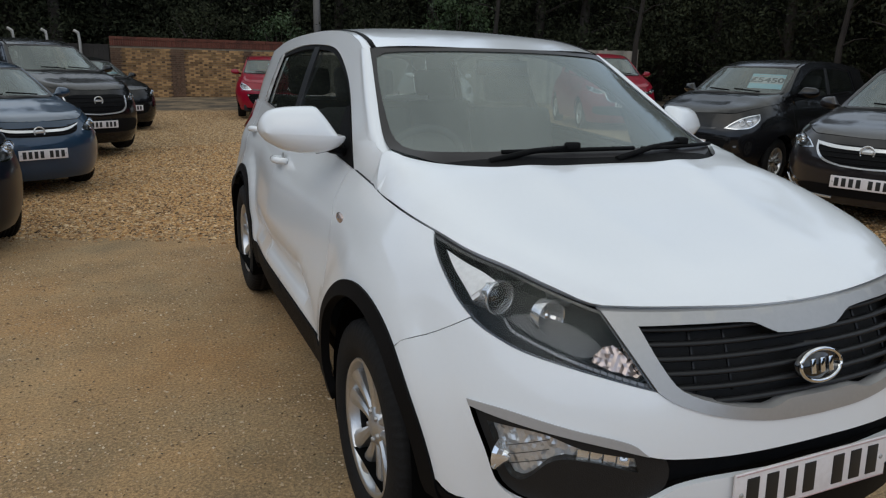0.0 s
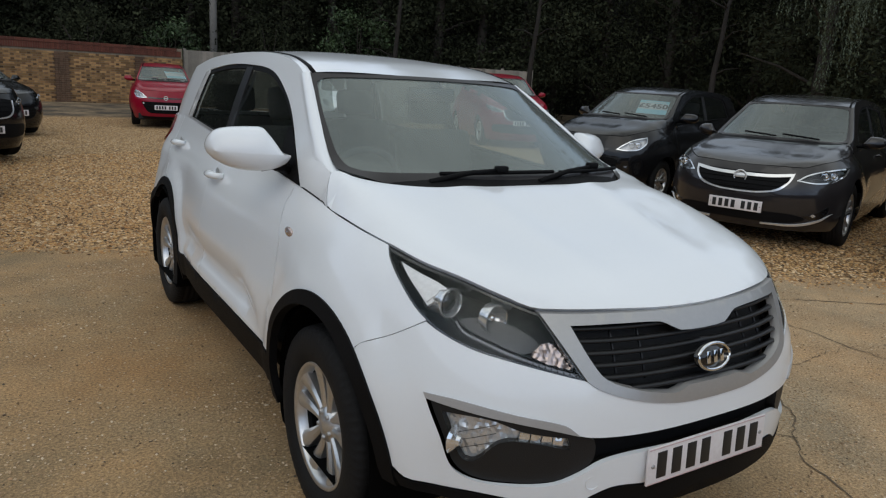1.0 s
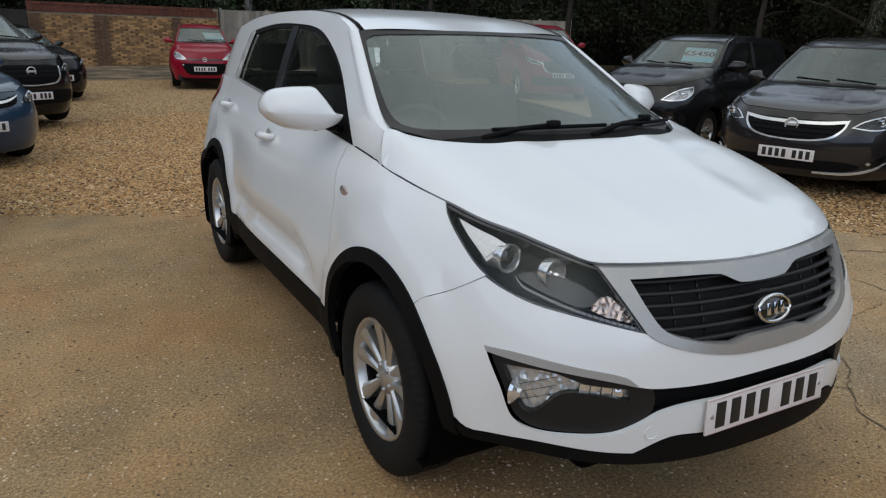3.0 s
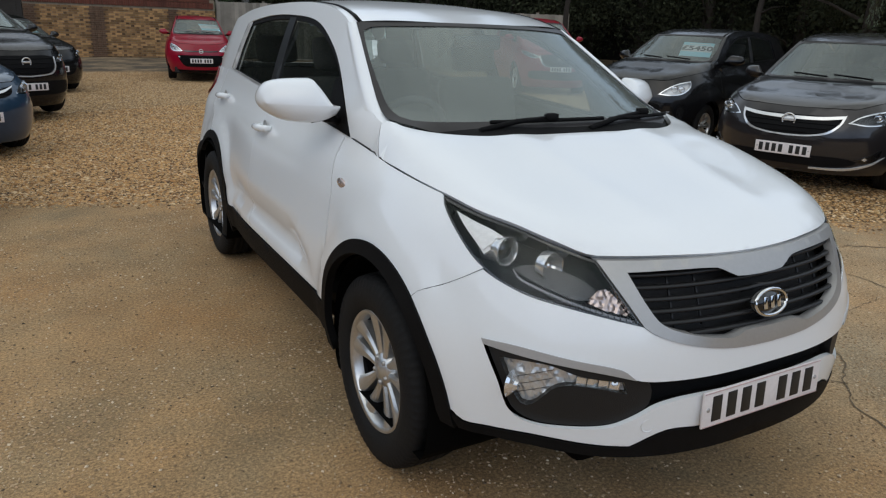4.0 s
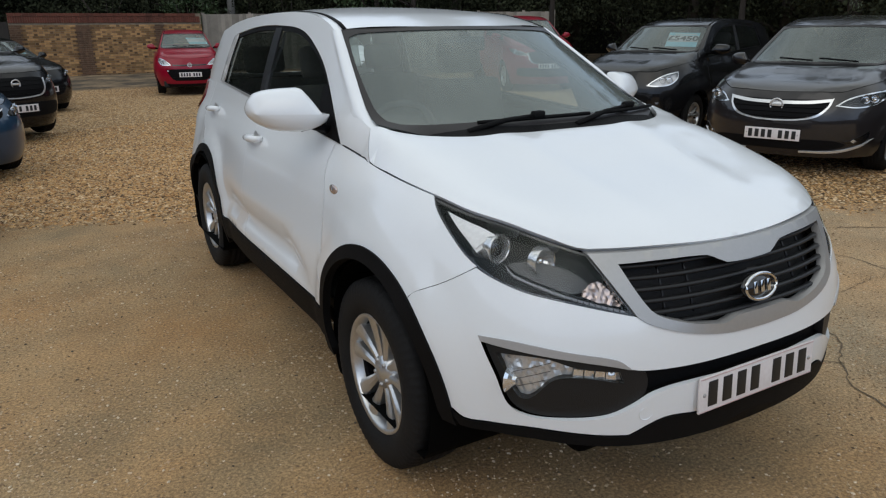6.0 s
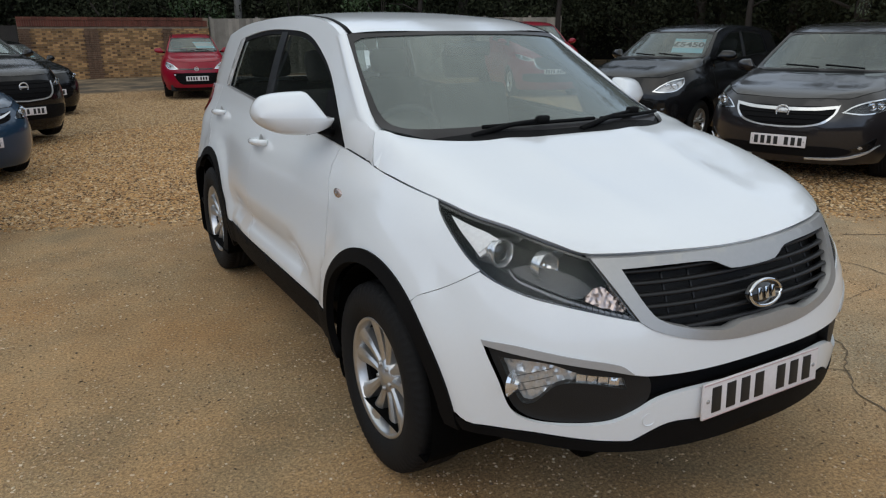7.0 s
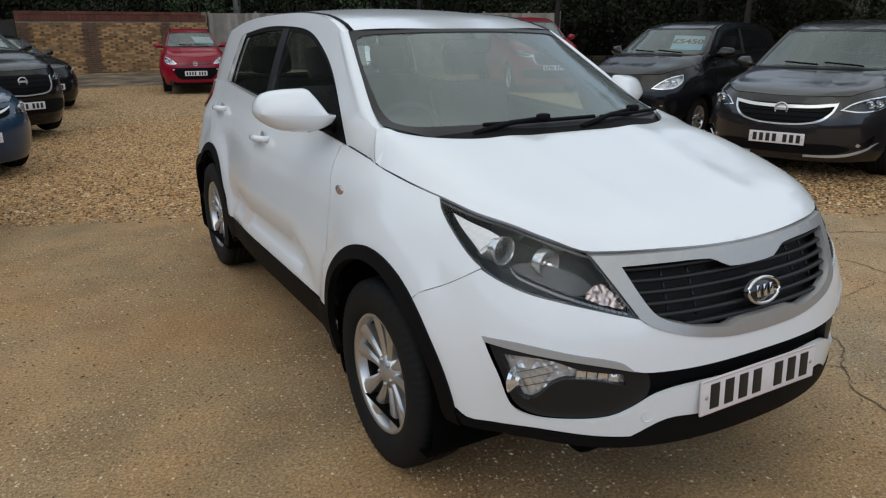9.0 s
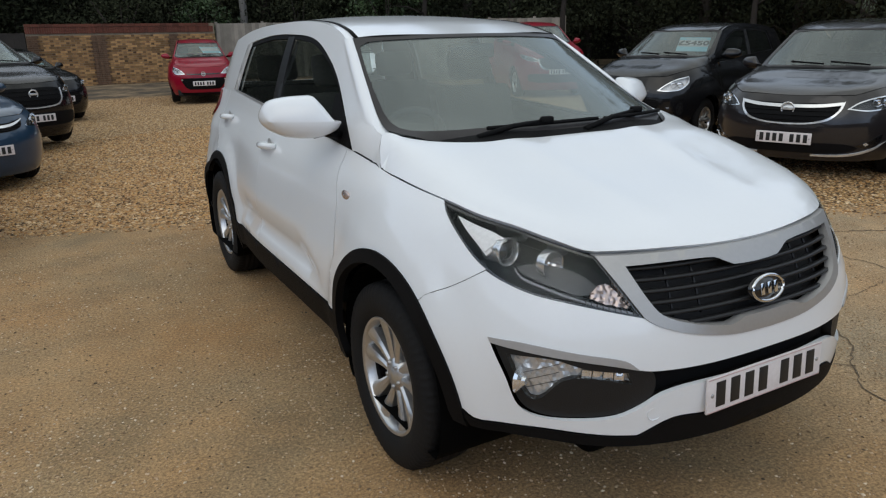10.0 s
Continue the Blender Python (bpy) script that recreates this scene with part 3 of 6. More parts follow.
def mirror_pair(root, paint, tip, scale, arm):
    """Two door mirrors: a housing with a flat top, a soft edge along its front, a blunt outer end and a low inner tip, on a short black arm."""
    line = curve([(p[0] * scale, p[1] * scale, *p[2:]) for p in MIRROR], 0.010)
    ridge = lambda x: (-0.012 - 0.02 * x) * scale
    for s in (-1, 1):
        put = lambda x, y, z: Vector((s * (tip[0] - x), tip[1] + y, tip[2] + z))
        bm = bmesh.new()
        rings = []
        for kx, kz, y in ((0.84, 0.80, 0.052), (0.95, 0.94, 0.054), (0.99, 0.985, 0.046), (1.0, 1.0, 0.03), (1.0, 0.995, 0.010), (0.99, 0.95, -0.018), (0.97, 0.85, -0.042), (0.945, 0.68, -0.060), (0.92, 0.48, -0.073), (0.90, 0.28, -0.081), (0.885, 0.12, -0.0845), (0.88, 0.0, -0.0855)):
            ring = []
            for x, z in line:
                # the front bows back towards both ends
                bow = 0.030 * scale * min(1.0, max(0.0, -(y - 0.03) / 0.09)) * (abs(x) / (0.15 * scale)) ** 2.2
                zr = ridge(x)
                ring.append(bm.verts.new(put(x * kx, y * scale + -0.35 * x * kx + bow, zr + (z - zr) * kz)))
            rings.append(ring)
        for p, q in zip(rings, rings[1:]):
            for i in range(len(line)):
                bm.faces.new((p[i], p[(i + 1) % len(line)], q[(i + 1) % len(line)], q[i]))
        bmesh.ops.remove_doubles(bm, verts=bm.verts, dist=1e-5)
        bmesh.ops.recalc_face_normals(bm, faces=bm.faces)
        h = part("door_mirror", bm, paint, root)
        bm = bmesh.new()
        bm.faces.new([bm.verts.new(put(x * 0.86, 0.045 * scale + -0.35 * x * 0.86, z * 0.82)) for x, z in line])
        part("mirror_glass", bm, M["chrome"], h)
        a = Vector((s * arm[0], arm[1], arm[2]))
        bm = tube([a + Vector((-s * 0.03, 0.02, 0.0)), a + Vector((s * 0.01, 0.0, 0.01)), put(0.145 * scale, 0.015, -0.062 * scale), put(0.11 * scale, 0.01, -0.074 * scale), put(0.05 * scale, 0.0, -0.088 * scale)], [0.034, 0.032, 0.026, 0.018, 0.006], 12, flat=0.55)
        part("arm", bm, M["plastic"], h, "black plastic mirror arm")


def seats(root, xs, y, z, back=0.62):
    for x in xs:
        s = new("seat")
        s.parent = root
        part("cushion", box(x, y, z, 0.48, 0.50, 0.16, 0.05), M["seat"], s)
        bm = box(0, 0, back / 2, 0.46, 0.14, back, 0.05)
        bm.transform(Matrix.Translation((x, y + 0.27, z + 0.03)) @ Matrix.Rotation(radians(-16), 4, "X"))
        part("backrest", bm, M["seat"], s)
        bm = box(0, 0, back + 0.12, 0.26, 0.10, 0.17, 0.045)
        bm.transform(Matrix.Translation((x, y + 0.27, z + 0.03)) @ Matrix.Rotation(radians(-16), 4, "X"))
        part("headrest", bm, M["seat"], s)


def glasshouse(shape, root, paint, extra=True, side_glass="privacy", front_glass="glass"):
    """Windscreen, side windows, pillars, roof and rear window."""
    full = screen_surface(shape)
    ws = lambda a, t: full(a * 0.957, t)
    low = lambda a: 0.05 - 0.14 * (1 - abs(2 * a - 1) ** 5)
    bm = grid_sheet(lambda a, t: ws(2 * a - 1, low(a) + (1 - low(a)) * t), 28, 18)
    g = part("windscreen", bm, M[front_glass], root, "clear windscreen glass")
    g.visible_shadow = False
    rim = curve([(-1, 0.06, 1), (-0.955, 0.025), (-0.88, -0.015), (-0.75, -0.07), (-0.4, -0.10), (0.4, -0.10), (0.75, -0.07), (0.88, -0.015), (0.955, 0.025), (1, 0.06, 1), (1, 1, 1), (-1, 1, 1)], 0.05)
    hole = curve([(-0.935, 0.075), (-0.84, 0.038), (-0.5, 0.028), (0, 0.025), (0.5, 0.028), (0.84, 0.038), (0.935, 0.075), (0.966, 0.30), (0.966, 0.90), (0.91, 0.94), (0.6, 0.955), (0, 0.96), (-0.6, 0.955), (-0.91, 0.94), (-0.966, 0.90), (-0.966, 0.30)], 0.05)
    part("windscreen_border", cut_panel(ws, rim, [hole], 0.05, 0.0, 0.004), M["frit"], g, "black windscreen edge")
    # rounded painted pillars beside the glass
    for s in (-1, 1):
        bm = bmesh.new()
        rows = []
        for t in np.linspace(-0.06, 1.0, 22):
            t = float(t)
            p = [full(s * a, t) for a in (0.945, 0.962, 0.982, 1.0)]
            out = (p[3] - p[0]).normalized()
            up = out.cross(full(s, min(1.0, t + 0.03)) - full(s, t - 0.03)).normalized() * s
            up = up if up.z > 0 else -up
            rim = bend([(q[1], q[0]) for q in shape.ws], p[3].z)
            e = [shape.cabin(rim + d, p[3].z) for d in (0.03, 0.05, 0.07)]
            foot = min(1.0, max(0.0, 7 * (0.12 - t)))
            e = [Vector((s * (abs(v.x) + 0.0006 - 0.02 * foot), v.y, v.z)) for v in e]
            sink = 0.0012 - 0.018 * foot
            bulge = min(1.0, max(0.0, 3 * (t - 0.10)), 0.3 + 4 * (1.0 - t))
            rows.append([bm.verts.new(v + up * sink) for v in (p[0] - up * 0.004, p[1] + up * 0.007 * bulge, p[2] + up * 0.011 * bulge + out * 0.002 * bulge, p[3] + up * 0.007 * bulge + out * 0.005 * bulge, e[0] + (up * 0.002 + out * 0.0015) * bulge, e[1], e[2])])
        for p, q in zip(rows, rows[1:]):
            for i in range(6):
                bm.faces.new((p[i], p[i + 1], q[i + 1], q[i]))
        bmesh.ops.recalc_face_normals(bm, faces=bm.faces)
        part("front_pillar", bm, paint, root)
    # side frame with the window opening
    ws_line = curve(shape.ws[1:], 0.05, False)
    ditch = curve(shape.ditch, 0.06, False)
    q0 = shape.qy
    yb = shape.ditch[-1][0] + 0.22
    belt_line = [(y, shape.top(q0(y, 1.0)) - 0.01) for y in np.linspace(yb, shape.ws[0][0] - 0.024, 30)]
    rim = ws_line + ditch[1:] + belt_line
    dlo = curve(shape.dlo, 0.04)
    cen = np.mean(np.array(dlo), 0)
    for s in (-1, 1):
        def side(y, z, s=s):
            p = shape.cabin(y, z)
            return Vector((-s * p.x if s > 0 else p.x, y, z)) if s < 0 else Vector((-p.x, y, z))
        fl = s < 0
        part("window_frame", cut_panel(side, rim, [dlo], 0.07, 0.006, 0.0, fl), paint, root)
        part("door_lining", cut_panel(side, ws_line + ditch[1:] + [(y, z - 0.09) for y, z in belt_line], [dlo], 0.10, 0.0, -0.009, fl), M["interior"], root)
        inner = [(p[0] + (cen[0] - p[0]) * 0.018 + (0.02 if p[0] < cen[0] else -0.02), p[1] + (cen[1] - p[1]) * 0.09) for p in dlo]
        part("window_seal", cut_panel(side, dlo, [inner], 0.08, 0.012, -0.006, fl), M["plastic"], root, "black window seal")
        split = shape.posts[0][0]
        for pane, gl, lb in (([p for p in dlo if p[0] <= split], "sideclear", "clear front side window"), ([p for p in dlo if p[0] > split], side_glass, "dark tinted rear side window")):
            w = part("side_window", cut_panel(side, pane, [], 0.10, 0.0, -0.012, fl), M[gl], root, lb)
            w.visible_shadow = False
        for yp, wd in shape.posts:
            lo = shape.top(q0(yp, 1.0)) + 0.015
            hi = max(p[1] for p in dlo if abs(p[0] - yp) < 0.15) - 0.012
            post = [(yp - wd, lo), (yp + wd, lo), (yp + wd * 0.8 + 0.05, hi), (yp - wd * 0.8 + 0.05, hi)]
            part("window_post", cut_panel(side, curve([(*p, 1) for p in post], 0.05), [], 0.06, 0.01, -0.004, fl), M["pillar"], root, "satin black door post")
    # roof
    yd0, yd1 = shape.ditch[0][0], shape.ditch[-1][0]

    def roof(a, t):
        a = 2 * a - 1
        y = yd0 + (yd1 - yd0) * t
        e = shape.cabin(y, bend(shape.ditch, y))
        k = 1 - abs(a) ** 2.4
        front = shape.wsc[1][0] - yd0
        yc = y + (front * (1 - t) ** 3 + 0.18 * t ** 3) * k
        return Vector((a * -e.x, yc, e.z + (bend(shape.roof_top, yc) - e.z) * k))
    part("roof", grid_sheet(roof, 24, 28), paint, root)
    part("headliner", grid_sheet(lambda a, t: roof(0.03 + 0.94 * a, 0.02 + 0.95 * t) + Vector((0, 0, -0.03)), 12, 12), M["headliner"], root)
    for s in (-1, 1):
        pts = []
        for t in np.linspace(0, 1, 24):
            p = roof(0.5 + s * 0.466, float(t))
            pts.append(p + Vector((0, 0, 0.000)))
        part("roof_strip", tube(pts, 0.013, 6, flat=0.25), M["plastic"], root, "black roof seam strip")
    # rear: window and closing panel
    def rear(a, t):
        a = 2 * a - 1
        top = roof((a + 1) / 2, 1.0)
        z = shape.top(4.6)
        q = 5.39 - abs(a) * 0.95
        low = shape.tub(q, z)
        low = Vector((math.copysign(-low.x, a), low.y, low.z - 0.01))
        return top.lerp(low, t) + Vector((0, 0.04 * math.sin(math.pi * t), 0))
    bm = cut_panel(lambda a, t: rear(a, t), curve([(0, 0, 1), (1, 0, 1), (1, 1, 1), (0, 1, 1)], 0.06), [curve([(0.14, 0.15), (0.86, 0.15), (0.90, 0.85), (0.10, 0.85)], 0.06)], 0.08, 0.003)
    bmesh.ops.recalc_face_normals(bm, faces=bm.faces)
    part("tailgate", bm, paint, root)
    w = part("rear_window", grid_sheet(lambda a, t: rear(0.08 + 0.84 * a, 0.12 + 0.76 * t) + Vector((0, -0.012, 0)), 10, 6), M[side_glass], root, "tinted rear window")
    w.visible_shadow = False
    return ws, roof


def cabin_floor(shape, root, wheel_x=-0.41):
    """Seats, dashboard and steering wheel."""
    y0 = shape.ws[0][0]
    bm = grid_sheet(lambda a, t: Vector(((2 * a - 1) * 0.70, y0 - 0.22 + 0.62 * t, 1.07 - 0.10 * t ** 2 + 0.02 * math.sin(math.pi * t) - 0.05 * abs(2 * a - 1) ** 4)), 16, 8)
    bmesh.ops.solidify(bm, geom=bm.faces[:], thickness=0.18)
    bmesh.ops.recalc_face_normals(bm, faces=bm.faces)
    part("dashboard", bm, M["interior"], root)
    bm = box(0, (y0 + 3.0) / 2, 0.36, 1.5, 3.0 - y0, 0.06, 0.01)
    part("cabin_floor", bm, M["interior"], root)
    seats(root, (-0.41, 0.41), y0 + 0.80, 0.62)
    seats(root, (-0.42, 0.0, 0.42), y0 + 1.85, 0.62, 0.60)
    bm = bmesh.new()
    pts = [Vector((0.185 * math.cos(a), 0, 0.185 * math.sin(a))) for a in np.linspace(0, 2 * math.pi, 33)]
    tube(pts, 0.015, 8, bm)
    for a in (0.1, math.pi - 0.1, -math.pi / 2):
        tube([Vector((0.04 * math.cos(a), 0.02, 0.04 * math.sin(a))), Vector((0.18 * math.cos(a), 0, 0.18 * math.sin(a)))], 0.016, 6, bm)
    box(0, 0.02, 0, 0.13, 0.05, 0.11, 0.02, bm)
    bm.transform(Matrix.Translation((wheel_x, y0 + 0.46, 1.055)) @ Matrix.Rotation(radians(25), 4, "X"))
    part("steering_wheel", bm, M["interior"], root)
    bm = box(0, y0 + 0.57, 1.455, 0.24, 0.03, 0.065, 0.012)
    part("rear_view_mirror", bm, M["gloss"], root)


def faceted(bm, amount, seed):
    """Shift each point of a sheet a little along its normal, so that its faces glint one by one."""
    g = random.Random(seed)
    bm.normal_update()
    for v in bm.verts:
        v.co += v.normal * g.uniform(-amount, amount)
    return bm



# ---- the white car ----
LAMP = [(0.997, 1.026, 1), (0.84, 1.003), (0.70, 0.984), (0.574, 0.955), (0.449, 0.924, 1), (0.388, 0.845), (0.330, 0.763, 1), (0.448, 0.787), (0.545, 0.804), (0.660, 0.823), (0.759, 0.851), (0.852, 0.901), (0.926, 0.960), (0.984, 1.006)]
GRILLE = [(0, 0.862, 1), (0.048, 0.866), (0.068, 0.878), (0.096, 0.893), (0.221, 0.898), (0.362, 0.896, 1), (0.312, 0.808), (0.276, 0.766), (0.193, 0.735), (0.092, 0.714), (0.075, 0.718), (0.055, 0.727), (0, 0.727, 1)]
FOG_TOP = [(0, 0.614, 1), (0.255, 0.613), (0.346, 0.621), (0.388, 0.651), (0.516, 0.672), (0.683, 0.691), (0.793, 0.691, 1)]
FOG_LOW = [(0.793, 0.691, 1), (0.739, 0.585), (0.699, 0.494), (0.636, 0.465), (0.511, 0.464), (0.40, 0.476), (0.336, 0.504), (0.274, 0.540), (0.187, 0.556), (0, 0.556, 1)]
FOG_TRIM = [(0.793, 0.691, 1), (0.683, 0.691), (0.516, 0.672), (0.388, 0.651), (0.346, 0.621, 1), (0.42, 0.637), (0.537, 0.653), (0.784, 0.676, 1)]
FOG_LAMP = [(0.74, 0.646, 1), (0.70, 0.56), (0.669, 0.515), (0.636, 0.517), (0.563, 0.583), (0.474, 0.591), (0.363, 0.573, 1), (0.375, 0.609, 1), (0.499, 0.622), (0.591, 0.645)]
SEAM = [(0.804, 0.8695), (0.913, 0.812), (1.014, 0.761), (1.038, 0.738)]
DOOR_FRONT = [(1.773, 1.088), (1.745, 1.021), (1.685, 0.948), (1.654, 0.89), (1.622, 0.7), (1.605, 0.55), (1.60, 0.472)]


def inset(ring, d):
    """The ring moved inwards by d (outwards: minus)."""
    p = np.array([q[:2] for q in ring])
    e = np.roll(p, -1, 0) - np.roll(p, 1, 0)
    nrm = np.stack([-e[:, 1], e[:, 0]], 1)
    nrm /= np.linalg.norm(nrm, axis=1)[:, None] + 1e-9
    area = (p[:, 0] * np.roll(p[:, 1], -1) - np.roll(p[:, 0], -1) * p[:, 1]).sum()
    return [tuple(q) for q in p + nrm * d * (1 if area > 0 else -1)]


def chord(ring, z):
    """The stretches of q inside a ring at the height z."""
    hits = []
    for a, b in zip(ring, ring[1:] + ring[:1]):
        if (a[1] > z) != (b[1] > z):
            hits.append(a[0] + (b[0] - a[0]) * (z - a[1]) / (b[1] - a[1]))
    hits.sort()
    return list(zip(hits[::2], hits[1::2]))


def build_suv():
    S = SUV
    root = tagged(new("car"), "white five-door SUV with black lower cladding parked on sandy concrete", "car")
    W = M["white"]
    ARCH_F = arch_line(S, -0.035, 0.445, 0.385, 0.44)
    ARCH_R = arch_line(S, 2.60, 0.442, 0.385, 0.46)
    lamp = curve(LAMP, 0.02)
    top = lambda a, b, n=20: [(q, S.top(q)) for q in np.linspace(a, b, n)]
    slot = curve(FOG_TOP, 0.02, False)[::-1]
    seam = curve(SEAM, 0.03, False)
    lamp_low = curve(LAMP[6:11] + [(0.804, 0.869, 1)], 0.02, False)
    low_white = curve([(0.869, 0.438, 1), (0.835, 0.419), (0.624, 0.430), (0.42, 0.415), (0.345, 0.411, 1), (0.244, 0.459), (0.141, 0.455), (0, 0.455, 1)], 0.025, False)
    sil_low = curve([(0, 0.679, 1), (0.086, 0.685), (0.217, 0.714), (0.301, 0.744), (0.330, 0.763, 1)], 0.02, False)
    arch_front = [p for p in ARCH_F if p[0] < 1.038 and p[1] < 0.738][::-1]
    bumper = sil_low + lamp_low[1:] + seam[1:] + arch_front + low_white + curve(FOG_LOW, 0.02, False)[::-1] + slot[1:]
    door_f = curve(DOOR_FRONT, 0.03, False)
    arch_top = [p for p in ARCH_F if p[0] > 1.038 or p[1] > 0.74]
    fender = top(0.999, 1.768, 18) + [(q - 0.003, z) for q, z in door_f[1:]] + [p for p in arch_top[::-1]] + [(q, z + 0.004) for q, z in seam[::-1]] + curve([(0.804, 0.872, 1)] + LAMP[11:] + [(0.997, 1.026, 1)], 0.02, False)[1:]
    B1, B2 = S.QF + 1.50, S.QF + 2.72
    rear_edge = [(B2, S.top(B2)), (B2 + 0.02, 1.1), (B2 - 0.02, 0.98), (B2 - 0.16, 0.86)]
    door1 = [(q + 0.003, z) for q, z in door_f[::-1]] + [(q, S.top(q)) for q in np.linspace(1.79, B1 - 0.0006, 16)] + [(B1 - 0.0006, 0.9), (B1 - 0.0006, 0.472)]
    ar_front = [p for p in ARCH_R if p[0] < B2 - 0.16]
    door2 = [(B1 + 0.0006, 0.472), (B1 + 0.0006, 0.9)] + [(q, S.top(q)) for q in np.linspace(B1 + 0.0006, B2 - 0.003, 18)] + curve(rear_edge, 0.03, False)[1:] + ar_front[::-1]
    ar_back = [p for p in ARCH_R if p[0] >= B2 - 0.16]
    quarter = [(q + 0.005, z) for q, z in curve(rear_edge, 0.03, False)[::-1]] + [(q, S.top(q)) for q in np.linspace(B2 + 0.03, 5.39, 26)] + [(5.39, 0.42), (4.6, 0.42)] + ar_back[::-1]
    grille = curve(GRILLE, 0.02, False)
    surround = top(0, 0.449, 12) + curve(LAMP[4:7], 0.02, False)[1:] + sil_low[::-1][1:]
    surround = [(q, z - (0.005 if z > S.top(q) - 0.002 else 0)) for q, z in surround] + []
    surround_all = surround + [(0, 0.727)] + grille[::-1][1:]
    skirt = [(q, z - 0.004) for q, z in low_white[::-1]] + [(0.868, 0.41), (0.85, 0.385), (0.796, 0.388), (0.624, 0.392), (0.42, 0.377), (0.342, 0.374), (0.116, 0.370), (0, 0.368)]
    for s in (-1, 1):
        def surf(q, z, s=s):
            p = S.tub(q, z)
            return p if s < 0 else Vector((-p.x, p.y, p.z))
        fl = s < 0
        P = lambda name, rim, holes=(), step=0.05, depth=0.012, off=0.0, m=W, label="", lines=(): part(name, cut_panel(surf, rim, holes, step, depth, off, fl, lines), m, root, label)
        P("front_wing", fender, (), 0.05)
        q_of = lambda y: S.QF + y - S.y0
        crease = lambda a, b, e: [(q_of(y), S.scoop(y)[e]) for y in np.linspace(a - S.QF + S.y0, b - S.QF + S.y0, max(3, int((b - a) / 0.02)))]
        P("front_door", door1, (), 0.04, lines=[crease(1.77, B1 - 0.015, e) for e in (0, 1, 2)])
        P("rear_door", door2, (), 0.04, lines=[crease(B1 + 0.015, B1 + 0.42, e) for e in (0, 1, 2)])
        P("rear_quarter", quarter)
        # dark rubber in the joints
        for line in (door_f, [(q, z + 0.002) for q, z in seam]):
            pts = [surf(q, z) for q, z in line]
            part("joint_seal", tube([p + Vector((-s * 0.0045, 0.001, 0)) for p in pts], 0.0018, 6), M["shut"], root)
        # black cladding round the wheels and along the sill
        for c, name in ((-0.035, "front"), (2.60, "rear")):
            c2 = 0.0 if name == "front" else 2.64
            outer = arch_line(S, c, 0.447, 0.385, 0.40)
            inner = arch_line(S, c + 0.005, 0.402, 0.380, 0.28)
            if name == "front":
                inner = [p for p in inner if p[1] > 0.41 or p[0] > 1.3]
            ring = outer + [(outer[-1][0] + 0.01, 0.29), (inner[-1][0] + 0.03, 0.27)] + inner[::-1] + ([(inner[0][0] - 0.012, 0.385), (outer[0][0] - 0.008, 0.38)] if name == "front" else [(inner[0][0] - 0.02, 0.27), (outer[0][0] - 0.012, 0.31)])
            P("arch_trim", ring, (), 0.04, 0.03, 0.008, M["plastic"], "black plastic wheel arch trim")
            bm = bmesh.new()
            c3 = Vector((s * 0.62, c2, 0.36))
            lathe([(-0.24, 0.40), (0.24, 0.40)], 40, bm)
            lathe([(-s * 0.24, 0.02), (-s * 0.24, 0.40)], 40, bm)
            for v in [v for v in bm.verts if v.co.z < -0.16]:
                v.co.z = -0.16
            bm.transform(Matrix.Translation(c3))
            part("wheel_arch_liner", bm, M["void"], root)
        sill = [(1.59, 0.466), (2.3, 0.468), (3.48, 0.462), (3.50, 0.33), (2.3, 0.345), (1.60, 0.345)]
        P("sill", curve([(*p, 1) for p in sill], 0.05), (), 0.06, 0.03, 0.006, M["plastic"], "black plastic sill")
        P("rear_bumper", curve([(4.12, 0.416, 1), (5.39, 0.416, 1), (5.39, 0.26, 1), (4.16, 0.28, 1)], 0.06), (), 0.08, 0.02, 0.0, M["plastic"], "black lower rear bumper")
        # inner dark shell behind the joints
        P("inner_shell", [(1.0, 1.01), *[(q, z - 0.012) for q, z in top(1.02, 5.38, 50)], (5.38, 0.3), (4.1, 0.3), (4.1, 0.80), (3.45, 0.80), (3.45, 0.3), (1.66, 0.3), (1.66, 0.79), (1.0, 0.79)], (), 0.06, 0.0, -0.034, M["shut"])
        # headlight
        hl = new("headlight")
        hl.parent = root
        H = lambda name, rim, holes=(), step=0.03, depth=0.0, off=0.0, m=None, label="": part(name, cut_panel(surf, rim, holes, step, depth, off, fl), m, hl, label)
        H("housing", inset(lamp, -0.004), (), 0.04, 0.0, -0.085, M["lampdark"])
        H("bezel", lamp, [inset(lamp, 0.006)], 0.03, 0.06, -0.004, M["gloss"], "black lamp edge")
        lens = H("lens", inset(lamp, 0.002), (), 0.03, 0.0, -0.001, M["lens"], "clear lamp lens")
        lens.visible_shadow = False
        wing = curve([(0.935, 1.004, 1), (0.844, 0.987), (0.779, 0.975), (0.735, 0.960, 1), (0.765, 0.945), (0.795, 0.922), (0.812, 0.910, 1), (0.842, 0.935), (0.885, 0.967)], 0.02)
        H("inner_bezel", curve([(0.715, 0.893), (0.64, 0.912), (0.56, 0.905), (0.49, 0.885), (0.445, 0.852), (0.50, 0.828), (0.58, 0.846), (0.66, 0.868)], 0.02), (), 0.02, 0.01, -0.052, M["lampgrey"], "smoky grey inner lamp panel")
        H("side_panel", curve([(0.87, 0.975), (0.799, 0.962), (0.772, 0.952), (0.799, 0.931), (0.814, 0.920), (0.842, 0.943)], 0.02), (), 0.03, 0.004, -0.010, M["pearl"])
        H("side_reflector", wing, (), 0.03, 0.01, -0.014, M["pearl"], "pale silver side reflector")
